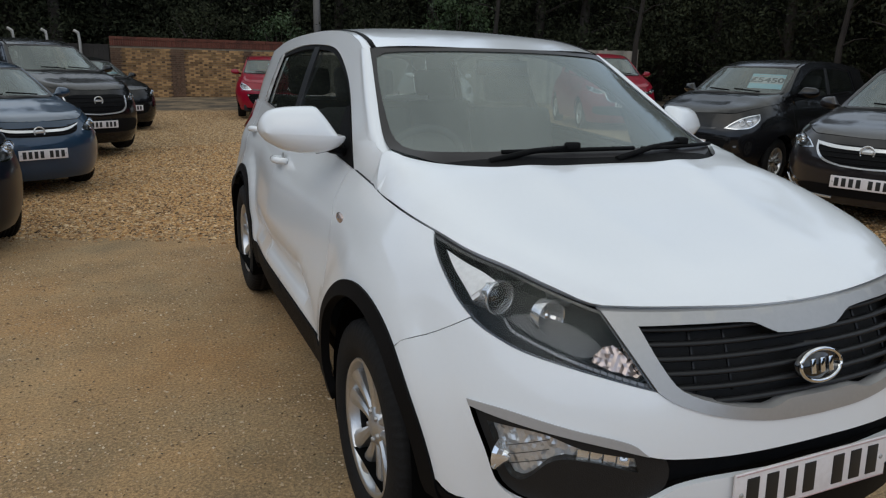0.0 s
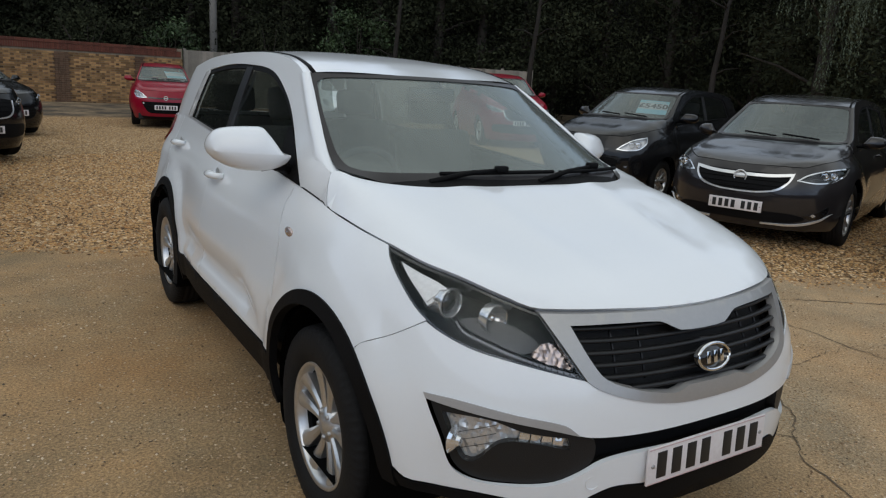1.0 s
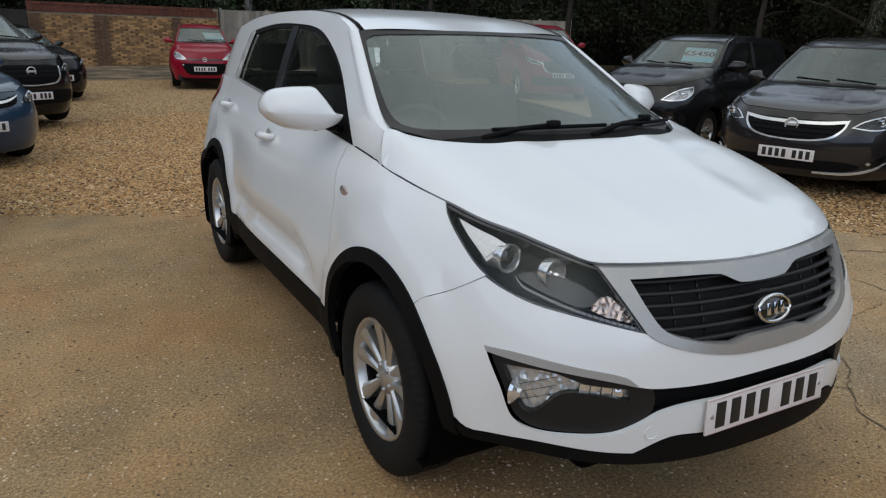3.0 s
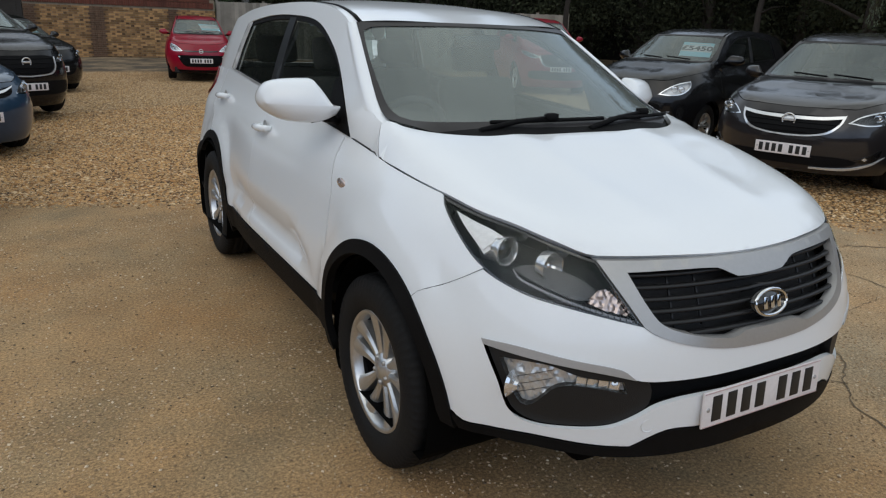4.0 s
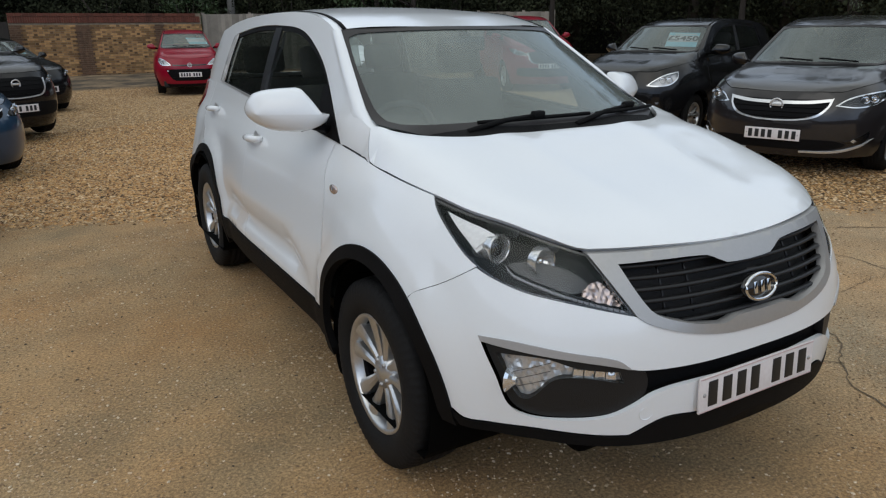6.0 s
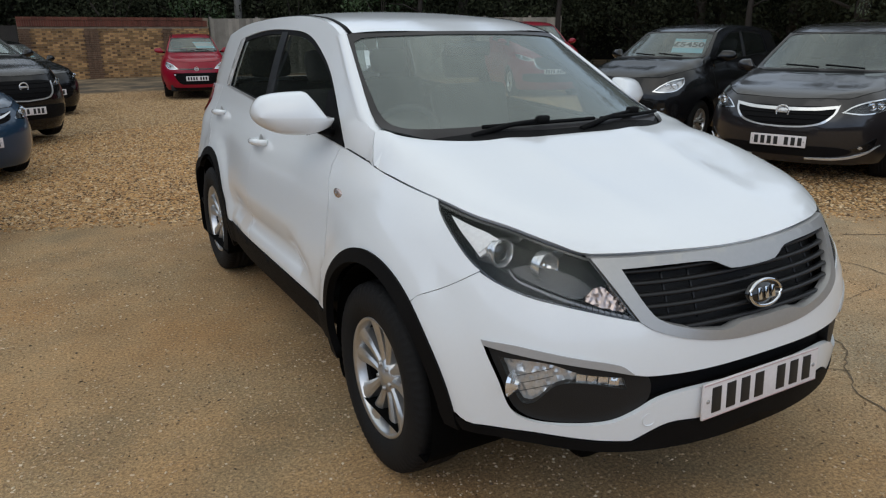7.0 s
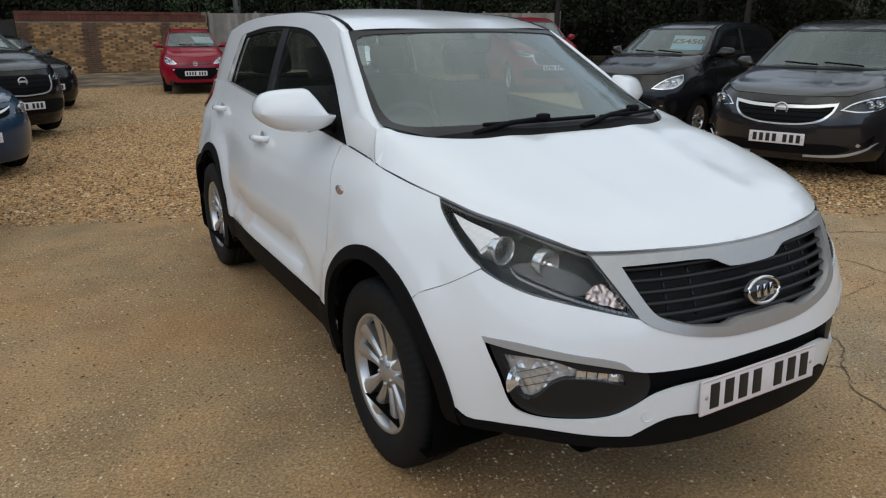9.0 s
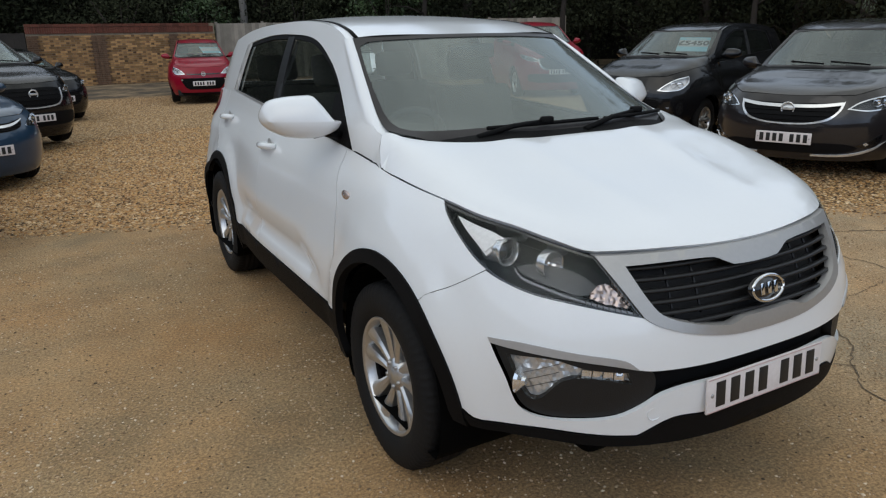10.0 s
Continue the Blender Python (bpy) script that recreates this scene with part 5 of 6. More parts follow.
    if card:
        # a price card behind the windscreen
        a0, t0, w, h, text = card
        p, n = ws(a0, t0), None
        ex = (ws(a0 + 0.05, t0) - ws(a0 - 0.05, t0)).normalized()
        ey = (ws(a0, t0 + 0.05) - ws(a0, t0 - 0.05)).normalized()
        ez = ex.cross(ey).normalized()
        ey = ez.cross(ex)
        m = Matrix((ex, ey, ez)).transposed().to_4x4()
        m.translation = p - ez * 0.02
        bm = box(0, 0, 0, w, h, 0.003, 0.001)
        bm.transform(m)
        cd = part("price_card", bm, M["card"], root, "pale blue price card behind the windscreen")
        bm = box(0, h * 0.06, 0.002, w * 0.98, h * 0.46, 0.002)
        bm.transform(m)
        part("price_strip", bm, M["cardtext"], cd)
        bm = box(0.02, h * 0.38, 0.002, w * 0.7, h * 0.06, 0.002)
        bm.transform(m)
        part("pale_bar", bm, M["cardtext"], cd)
        if text:
            fc = bpy.data.curves.new("price_text", "FONT")
            fc.body, fc.size, fc.align_x, fc.align_y, fc.extrude = text, h * 0.44, "CENTER", "CENTER", 0.0005
            fc.offset = 0.005
            tx = new("price_text", fc)
            fc.materials.append(M["ink"])
            tx.parent = cd
            tx.matrix_basis = m @ Matrix.Translation((0, h * 0.06, 0.004))
    root.matrix_basis = pose(*at, 0, 0, heading)
    return root


LIFT = 0.10


# ---- ground ----
def ground_height(x, y):
    """Nearly level; the gravel lies a little above the concrete apron."""
    d = (x + 0.75) * 0.49 + (y - 4.2) * 0.87
    if y > 4.2:
        d = max(d, (x + 0.75) * 0.3 + (y - 4.3))
    k = min(1.0, max(0.0, d / 1.2))
    e = min(1.0, max(0.0, (x - 0.5) / 3.0)) * min(1.0, max(0.0, (15.0 - y) / 6))
    f = min(1.0, max(0.0, (y - 4.0) / 3.5)) * min(1.0, max(0.0, (1.0 - x) / 2.5)) * (0.4 + 0.6 * min(1.0, max(0.0, (14.0 - y) / 5)))
    return k * k * (3 - 2 * k) * LIFT * e * e * (3 - 2 * e) - 0.12 * f * f * (3 - 2 * f)


def build_ground():
    bm = bmesh.new()
    xs = sorted(set(np.round(np.concatenate([np.arange(-6, 9.01, 0.25), np.array([-400, -150, -60, -30, -18, -12, -9, 12, 16, 22, 30, 60, 150, 400])]), 3)))
    ys = sorted(set(np.round(np.concatenate([np.arange(-5, 14.01, 0.25), np.array([-400, -150, -60, -30, -15, -9, 17, 20, 24, 30, 40, 60, 150, 400])]), 3)))
    v = [[bm.verts.new((x, y, ground_height(x, y))) for y in ys] for x in xs]
    for i in range(len(xs) - 1):
        for j in range(len(ys) - 1):
            bm.faces.new((v[i][j], v[i + 1][j], v[i + 1][j + 1], v[i][j + 1]))
    m = bpy.data.materials.new("sandy_ground")
    m.use_nodes = True
    nt = m.node_tree
    bs = nt.nodes["Principled BSDF"]
    def N(k, operation=None, data_type=None, blend_type=None):
        n = nt.nodes.new("ShaderNode" + k)
        if operation:
            n.operation = operation
        if data_type:
            n.data_type, n.blend_type = data_type, blend_type
        return n
    co = N("TexCoord")
    def noise_at(scale, detail=5, rough=0.6):
        n = N("TexNoise")
        n.inputs["Scale"].default_value, n.inputs["Detail"].default_value, n.inputs["Roughness"].default_value = scale, detail, rough
        nt.links.new(co.outputs["Object"], n.inputs["Vector"])
        return n
    def rampof(src, stops):
        r = N("ValToRGB")
        r.color_ramp.elements[0].position, r.color_ramp.elements[0].color = stops[0][0], (*stops[0][1], 1)
        r.color_ramp.elements[1].position, r.color_ramp.elements[1].color = stops[-1][0], (*stops[-1][1], 1)
        for p, c in stops[1:-1]:
            r.color_ramp.elements.new(p).color = (*c, 1)
        nt.links.new(src, r.inputs[0])
        return r
    def mixc(f, a, b, mode="MIX"):
        x = N("Mix", data_type="RGBA", blend_type=mode)
        for sock, v in (("Factor", f), ("A", a), ("B", b)):
            if isinstance(v, (int, float)):
                x.inputs[sock].default_value = v
            elif isinstance(v, tuple):
                x.inputs[sock].default_value = (*v, 1)
            else:
                nt.links.new(v, x.inputs[sock])
        return x.outputs["Result"]
    big, mid, fin = noise_at(0.9, 6, 0.65), noise_at(2.2), noise_at(75, 7, 0.78)
    # compacted apron: sandy, with grit and small stones
    base = rampof(big.outputs["Fac"], [(0.35, (0.36, 0.208, 0.090)), (0.5, (0.355, 0.23, 0.115)), (0.65, (0.285, 0.205, 0.115))])
    grit = rampof(fin.outputs["Fac"], [(0.34, (0.38, 0.35, 0.31)), (0.5, (0.95, 0.95, 0.94)), (0.66, (1.75, 1.70, 1.60))])
    c1 = mixc(1.0, base.outputs[0], grit.outputs[0], "MULTIPLY")
    st = rampof(mid.outputs["Fac"], [(0.3, (0.75, 0.74, 0.72)), (0.6, (1.06, 1.05, 1.03))])
    c1 = mixc(1.0, c1, st.outputs[0], "MULTIPLY")
    vo = N("TexVoronoi")
    vo.inputs["Scale"].default_value = 70
    nt.links.new(co.outputs["Object"], vo.inputs["Vector"])
    stone = rampof(vo.outputs["Distance"], [(0.10, (1, 1, 1)), (0.2, (0, 0, 0))])
    sep = N("SeparateColor")
    nt.links.new(vo.outputs["Color"], sep.inputs[0])
    few = N("Math", operation="GREATER_THAN")
    few.inputs[1].default_value = 0.72
    nt.links.new(sep.outputs[0], few.inputs[0])
    mul = N("Math", operation="MULTIPLY")
    nt.links.new(stone.outputs[0], mul.inputs[0])
    nt.links.new(few.outputs[0], mul.inputs[1])
    scol = rampof(sep.outputs[1], [(0.0, (0.07, 0.058, 0.045)), (0.4, (0.24, 0.18, 0.115)), (1.0, (0.46, 0.40, 0.32))])
    c1 = mixc(mul.outputs[0], c1, scol.outputs[0])
    at = N("SeparateXYZ")
    nt.links.new(co.outputs["Object"], at.inputs[0])
    slab = N("MapRange")
    slab.inputs["From Min"].default_value, slab.inputs["From Max"].default_value = 0.6, 1.6
    slab.inputs["To Max"].default_value = 0.85
    nt.links.new(at.outputs[0], slab.inputs["Value"])
    pale = mixc(1.0, c1, (1.16, 1.26, 1.48), "MULTIPLY")
    c1 = mixc(slab.outputs[0], c1, pale)
    # gravel: crowded small stones, with the shade of their gaps painted into the colour
    vg = N("TexVoronoi")
    vg.inputs["Scale"].default_value = 40
    nt.links.new(co.outputs["Object"], vg.inputs["Vector"])
    sg = N("SeparateColor")
    nt.links.new(vg.outputs["Color"], sg.inputs[0])
    gcol = rampof(sg.outputs[0], [(0.0, (0.10, 0.052, 0.019)), (0.35, (0.43, 0.24, 0.088)), (0.7, (0.66, 0.42, 0.18)), (1.0, (0.92, 0.74, 0.50))])
    gap_shade = rampof(vg.outputs["Distance"], [(0.25, (1, 1, 1)), (0.75, (0.24, 0.21, 0.18))])
    c2 = mixc(1.0, gcol.outputs[0], gap_shade.outputs[0], "MULTIPLY")
    # where the gravel begins
    def lin(a, b, c):
        m1, m2 = N("Math", operation="MULTIPLY"), N("Math", operation="MULTIPLY_ADD")
        m1.inputs[1].default_value, m2.inputs[1].default_value = a, b
        nt.links.new(at.outputs[0], m1.inputs[0])
        nt.links.new(at.outputs[1], m2.inputs[0])
        nt.links.new(m1.outputs[0], m2.inputs[2])
        m3 = N("Math", operation="ADD")
        m3.inputs[1].default_value = c
        nt.links.new(m2.outputs[0], m3.inputs[0])
        return m3.outputs[0]
    edge = N("Math", operation="MAXIMUM")
    nt.links.new(lin(0.49, 0.87, 0.75 * 0.49 - 4.2 * 0.87), edge.inputs[0])
    nt.links.new(lin(0.36, 1.0, 0.36 * 0.75 - 4.25), edge.inputs[1])
    wob = N("Math", operation="MULTIPLY_ADD")
    wob.inputs[1].default_value = 0.5
    nt.links.new(mid.outputs["Fac"], wob.inputs[0])
    nt.links.new(edge.outputs[0], wob.inputs[2])
    wob2 = N("Math", operation="MULTIPLY_ADD")
    wob2.inputs[1].default_value = 0.35
    nt.links.new(fin.outputs["Fac"], wob2.inputs[0])
    nt.links.new(wob.outputs[0], wob2.inputs[2])
    mr = N("MapRange")
    mr.inputs["From Min"].default_value, mr.inputs["From Max"].default_value = 0.33, 0.55
    nt.links.new(wob2.outputs[0], mr.inputs["Value"])
    # dark tarmac strip along the far wall
    far = N("MapRange")
    far.inputs["From Min"].default_value, far.inputs["From Max"].default_value = 19.6, 20.6
    nt.links.new(at.outputs[1], far.inputs["Value"])
    tar = rampof(noise_at(0.8, 7, 0.7).outputs["Fac"], [(0.40, (0.045, 0.036, 0.026)), (0.5, (0.12, 0.088, 0.056)), (0.62, (0.27, 0.195, 0.115))])
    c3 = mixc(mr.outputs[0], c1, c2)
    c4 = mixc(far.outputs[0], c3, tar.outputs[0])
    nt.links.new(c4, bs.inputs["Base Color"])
    bs.inputs["Roughness"].default_value = 0.9
    hgt = mixc(mr.outputs[0], grit.outputs[0], gap_shade.outputs[0])
    bp = N("Bump")
    bp.inputs["Strength"].default_value, bp.inputs["Distance"].default_value = 0.3, 0.005
    nt.links.new(hgt, bp.inputs["Height"])
    nt.links.new(bp.outputs[0], bs.inputs["Normal"])
    return tagged(part("ground", bm, m), "sandy compacted yard ground with loose golden gravel", "ground", kind="structure")


# ---- wall, fence, pole ----
M["wallbrick"] = mat("yellow_stock_brick", (0.40, 0.235, 0.100), 0.9, second=(0.28, 0.155, 0.066), scale=2.5, fine=14, bump=0.2, spread=0.5)
M["redbrick"] = mat("red_brick", (0.15, 0.045, 0.027), 0.9, second=(0.09, 0.032, 0.021), scale=0.9, fine=60, bump=0.3, spread=0.25)
M["darkheader"] = mat("dark_header_brick", (0.14, 0.078, 0.040), 0.9, second=(0.22, 0.12, 0.054), scale=2.5, fine=14, bump=0.2, spread=0.5)
M["brownbrick"] = mat("brown_brick", (0.15, 0.085, 0.05), 0.9, second=(0.11, 0.065, 0.04), scale=9, fine=60, bump=0.3, spread=0.25)
M["mortar"] = mat("mortar", (0.30, 0.24, 0.17), 0.95, second=(0.15, 0.12, 0.09))
M["fencewood"] = mat("grey_fence_wood", (0.29, 0.26, 0.22), 0.9, second=(0.19, 0.17, 0.145), scale=3, fine=40, bump=0.3, spread=0.32)
M["polewood"] = mat("pole_grey", (0.22, 0.21, 0.19), 0.85, second=(0.16, 0.15, 0.14))



def brick_wall(a, b, height, z0):
    """A wall of yellow brick panels between brown piers with a red capping, from a to b in plan; bricks stand proud of the mortar."""
    a, b = Vector((*a, 0)), Vector((*b, 0))
    run = (b - a).length
    d = (b - a).normalized()
    turn = Matrix.Translation((a.x, a.y, z0)) @ Matrix.Rotation(math.atan2(d.y, d.x), 4, "Z")
    root = tagged(new("wall_north"), "yellow brick boundary wall with brown piers and red capping", "wall", kind="structure")
    bm = box(run / 2, 0.11, height / 2, run, 0.19, height - 0.02)
    bm.transform(turn)
    part("wall_core", bm, M["mortar"], root, smooth=False)
    course, cap = 0.075, 0.34
    piers = [(p, p + 0.36) for p in (0.0, 2.12, 4.72)]
    kinds = {"wallbrick": [], "darkheader": [], "redbrick": [], "brownbrick": []}
    rows = int((height - cap) / course)
    for r in range(rows):
        # long and short bricks in turn, each course shifted by half a pair
        x, short = -0.17 if r % 2 else 0.0, False
        while x < run - 0.02:
            w = 0.1025 if short else 0.215
            lo, hi = max(x, 0.0), min(x + w, run)
            pier = any(p0 - 0.05 <= (lo + hi) / 2 <= p1 + 0.05 for p0, p1 in piers)
            if hi - lo > 0.03:
                kinds["brownbrick" if pier else ("darkheader" if short and random.random() < 0.75 else "wallbrick")].append((lo, r * course, hi - lo, 0.065, -0.05 if pier else random.uniform(-0.004, 0.004)))
            x += w + 0.01
            short = not short
    for k in range(int(run / 0.075)):
        kinds["redbrick"].append((k * 0.075, height - cap + 0.005, 0.067, 0.215, -0.02))
    for k in range(int(run / 0.225)):
        kinds["redbrick"].append((k * 0.225, height - cap + 0.23, 0.216, 0.10, -0.035))
    # the bricks of the middle panel, one by one
    single = [q for q in kinds["wallbrick"] if 2.4 < q[0] < 4.6 and q[1] > 0.6 and abs(q[2] - 0.215) < 0.001][:290]
    kinds["wallbrick"] = [q for q in kinds["wallbrick"] if q not in single]
    me = bpy.data.meshes.new("brick")
    me.from_pydata([(x, y, z) for y in (0, 0.1) for x, z in ((0, 0), (0.215, 0), (0.215, 0.065), (0, 0.065))], [], [(0, 1, 2, 3), (0, 4, 5, 1), (1, 5, 6, 2), (2, 6, 7, 3), (3, 7, 4, 0)])
    me.materials.append(M["wallbrick"])
    for x, z, w, h, o in single:
        ob = new("brick", me)
        ob.parent = root
        ob.matrix_basis = turn @ Matrix.Translation((x, o, z))
    for kind, items in kinds.items():
        vs, fs = [], []
        for x, z, w, h, o in items:
            n = len(vs)
            for yy in (o, 0.1):
                vs += [(x, yy, z), (x + w, yy, z), (x + w, yy, z + h), (x, yy, z + h)]
            fs += [(n, n + 1, n + 2, n + 3), (n, n + 4, n + 5, n + 1), (n + 1, n + 5, n + 6, n + 2), (n + 2, n + 6, n + 7, n + 3), (n + 3, n + 7, n + 4, n)]
        me = bpy.data.meshes.new("bricks")
        me.from_pydata(vs, [], fs)
        me.transform(turn)
        me.materials.append(M[kind])
        ob = new("bricks", me)
        ob.parent = root
        ob["kind"] = "stuff"
    return root


def board_fence(a, b, height, z0):
    a, b = Vector((*a, 0)), Vector((*b, 0))
    run = (b - a).length
    d = (b - a).normalized()
    turn = Matrix.Translation((a.x, a.y, z0)) @ Matrix.Rotation(math.atan2(d.y, d.x), 4, "Z")
    root = tagged(new("fence"), "weathered grey close-board wooden fence", "fence")
    n = int(run / 0.14)
    for k in range(n):
        bm = box(0, 0, height / 2, 0.15, 0.018, height + random.uniform(-0.015, 0.015), 0.003)
        bm.transform(turn @ Matrix.Translation((k * 0.14 + 0.07, 0.0, 0)) @ Matrix.Rotation(radians(5), 4, "Z"))
        part("board", bm, M["fencewood"], root, smooth=False)
    for z in (0.4, height - 0.35):
        bm = box(run / 2, 0.05, z, run, 0.05, 0.08)
        bm.transform(turn)
        part("rail", bm, M["fencewood"], root, smooth=False)
    for k in range(int(run / 1.8) + 2):
        bm = box(min(k * 1.8, run), 0.06, height / 2 + 0.03, 0.10, 0.10, height + 0.06, 0.004)
        bm.transform(turn)
        part("post", bm, M["fencewood"], root, smooth=False)
    return root


build_ground()
build_suv()

SALOON = shape_like(0.93, 1.545, 0.95, 2.74, 1.12, 0.935)
HATCH = shape_like(0.83, 1.52, 0.76, 2.385, 0.55)
FAMILY = shape_like(0.905, 1.51, 0.93, 2.69, 0.80)
TALL = shape_like(0.92, 1.80, 0.93, 2.66, 0.85)
CROSS = shape_like(0.92, 1.67, 0.93, 2.70, 0.92)
FAR_RAISED = 0.03
def lowered(ring, d):
    return [(q[0], q[1] - d, *q[2:]) for q in ring]


SAL_LAMP = [(0.50, 0.735, 1), (0.58, 0.80), (0.70, 0.845), (0.83, 0.875, 1), (0.83, 0.80), (0.77, 0.735), (0.66, 0.715)]
SAL_GR = [(0, 0.80, 1), (0.25, 0.805), (0.455, 0.81, 1), (0.44, 0.74), (0.36, 0.665), (0.2, 0.625), (0, 0.615, 1)]
SAL_TRIM = [([(0, 0.755, 1), (0.30, 0.765), (0.45, 0.785, 1), (0.455, 0.812, 1), (0.25, 0.79), (0, 0.785, 1)], "brightwork", 0.012),
            ([(0, 0.600, 1), (0.2, 0.610), (0.37, 0.650), (0.455, 0.735), (0.475, 0.82, 1), (0.455, 0.81), (0.437, 0.74), (0.355, 0.665), (0.2, 0.625), (0, 0.615, 1)], "brightwork", 0.010),
            ([(0.25, 0.275, 1), (0.55, 0.285), (0.72, 0.34), (0.80, 0.42, 1), (0.715, 0.355), (0.55, 0.305), (0.25, 0.290, 1)], "brightwork", 0.012),
            ([(0, 0.40, 1), (0.5, 0.40), (0.62, 0.36), (0.5, 0.31), (0, 0.30, 1)], "plastic", 0.004)]
SAL_FOG = [([(0.60, 0.36, 1), (0.70, 0.40), (0.78, 0.46), (0.76, 0.37), (0.68, 0.33)], "gloss", 0.004), ([(0.655, 0.372), (0.675, 0.390), (0.695, 0.372), (0.675, 0.354)], "bright", 0.008)]
parked_car("parked_car", "dark grey saloon car with a chrome-barred grille on gravel", SALOON, M["greypaint"], (5.451, 2.68, 0.085), -71, lowered(SAL_LAMP, 0.035), lowered(SAL_GR, 0.055), [(lowered(r, 0.055 if r[0][1] > 0.5 else 0.025), m, o) for r, m, o in SAL_TRIM] + SAL_FOG, 0.415, 0.695, 0.335, badge_r=1.25)
HT_LAMP = [(0.42, 0.70, 1), (0.49, 0.77), (0.58, 0.835), (0.68, 0.875, 1), (0.70, 0.80), (0.66, 0.715), (0.55, 0.69)]
HT_GR = [(0, 0.60, 1), (0.3, 0.60), (0.46, 0.565), (0.42, 0.44), (0.3, 0.385), (0, 0.375, 1)]
HT_TRIM = [([(0, 0.705, 1), (0.2, 0.70), (0.34, 0.705, 1), (0.33, 0.685, 1), (0.2, 0.675), (0, 0.675, 1)], "gloss", 0.004),
           ([(0.53, 0.50, 1), (0.60, 0.50), (0.62, 0.45), (0.58, 0.41), (0.53, 0.43)], "gloss", 0.004)]
parked_car("parked_car", "black hatchback with a price card in its windscreen on gravel", HATCH, M["blackpaint"], (5.507, 5.10, 0.11), -74, HT_LAMP, HT_GR, HT_TRIM, 0.50, 0.72, 0.29, (0.56, 0.50, 0.40, 0.36, "£5450"), lamp_m="pearl")
RED_GR = [(0, 0.605, 1), (0.3, 0.605), (0.54, 0.60, 1), (0.52, 0.54), (0.42, 0.38), (0.34, 0.335, 1), (0, 0.33, 1)]
RED_TRIM = [([(0, 0.712, 1), (0.2, 0.708), (0.40, 0.715, 1), (0.39, 0.690, 1), (0.2, 0.680), (0, 0.680, 1)], "gloss", 0.004),
            ([(0.49, 0.585), (0.52, 0.572), (0.505, 0.545), (0.475, 0.558)], "brightwork", 0.012),
            ([(0, 0.255, 1), (0.40, 0.258), (0.60, 0.27, 1), (0.60, 0.205, 1), (0, 0.205, 1)], "plastic", 0.004)]
parked_car("parked_car", "small red hatchback parked in front of the brick wall", HATCH, M["redpaint"], (1.9, 17.1, FAR_RAISED), -8.5, HT_LAMP, RED_GR, RED_TRIM, 0.475, 0.70, 0.29, (0.52, 0.52, 0.46, 0.30, ""), lamp_m="pearl", bars=5)
CX_LAMP = [(0.44, 0.80, 1), (0.55, 0.85), (0.70, 0.91), (0.80, 0.95, 1), (0.80, 0.88), (0.72, 0.81), (0.58, 0.78)]
CX_GR = [(0, 0.90, 1), (0.3, 0.90), (0.47, 0.875, 1), (0.44, 0.72), (0.36, 0.65), (0, 0.615, 1)]
CX_TRIM = [([(0, 0.595, 1), (0.37, 0.632), (0.455, 0.715), (0.485, 0.875, 1), (0.465, 0.875, 1), (0.435, 0.725), (0.355, 0.65), (0, 0.613, 1)], "brightwork", 0.012),
           ([(0, 0.53, 1), (0.45, 0.53), (0.7, 0.50), (0.68, 0.36), (0, 0.32, 1)], "plastic", 0.004)]
parked_car("parked_car", "black SUV with a chrome-winged grille on gravel", TALL, M["blackpaint"], (-2.3, 11.2, -0.07), 28, lowered(CX_LAMP, -0.06), lowered(CX_GR, -0.05), [(lowered(r, -0.05), m, o) for r, m, o in CX_TRIM], 0.50, 0.86, 0.36, badge_r=1.35)
parked_car("parked_car", "black hatchback parked beyond the black SUV", FAMILY, M["blackpaint"], (-1.85, 15.0, -0.06), 28, SAL_LAMP, HT_GR, (), 0.50, 0.72, 0.32, (0.5, 0.4, 0.3, 0.18, ""))
AS_TRIM = [([(0, 0.735, 1), (0.30, 0.745), (0.46, 0.80, 1), (0.48, 0.82, 1), (0.30, 0.772), (0, 0.76, 1)], "brightwork", 0.012)]
AS_GR = [(0, 0.79, 1), (0.3, 0.79), (0.47, 0.825, 1), (0.44, 0.74), (0.3, 0.70), (0, 0.69, 1)]
parked_car("parked_car", "metallic blue hatchback with a chrome grille bar on gravel", FAMILY, M["bluepaint"], (-2.8, 8.0, -0.125), 26.6, SAL_LAMP, AS_GR, AS_TRIM, 0.50, 0.745, 0.325, badge_r=1.2)
parked_car("parked_car", "very dark navy hatchback parked at the edge of the gravel", FAMILY, M["navypaint"], (-3.22, 4.5, -0.03), 26, SAL_LAMP, AS_GR, AS_TRIM, 0.50, 0.745, 0.325, badge_r=1.2)
parked_car("parked_car", "black car with big tyres parked on gravel", CROSS, M["blackpaint"], (6.17, 0.62, 0.05), -70, CX_LAMP, CX_GR, CX_TRIM, 0.50, 0.80, 0.35, badge_r=1.35)
parked_car("parked_car", "tall red SUV parked in front of the fence", TALL, M["redpaint"], (9.36, 12.5, 0.02), -20, lowered(CX_LAMP, -0.09), lowered(CX_GR, -0.06), [(lowered(r, -0.06), m, o) for r, m, o in CX_TRIM], 0.63, 0.86, 0.36, badge_r=1.35)
parked_car("parked_car", "white hatchback parked in the row before the fence", HATCH, M["white"], (6.3, 15.9, 0.04), -11, HT_LAMP, HT_GR, HT_TRIM, 0.50, 0.72, 0.29, (0.55, 0.42, 0.32, 0.18, ""), lamp_m="pearl")
brick_wall((-1.9, 27.5), (4.6, 27.7), 2.2, -0.03)
board_fence((4.7, 27.8), (17.0, 21.5), 2.1, FAR_RAISED)
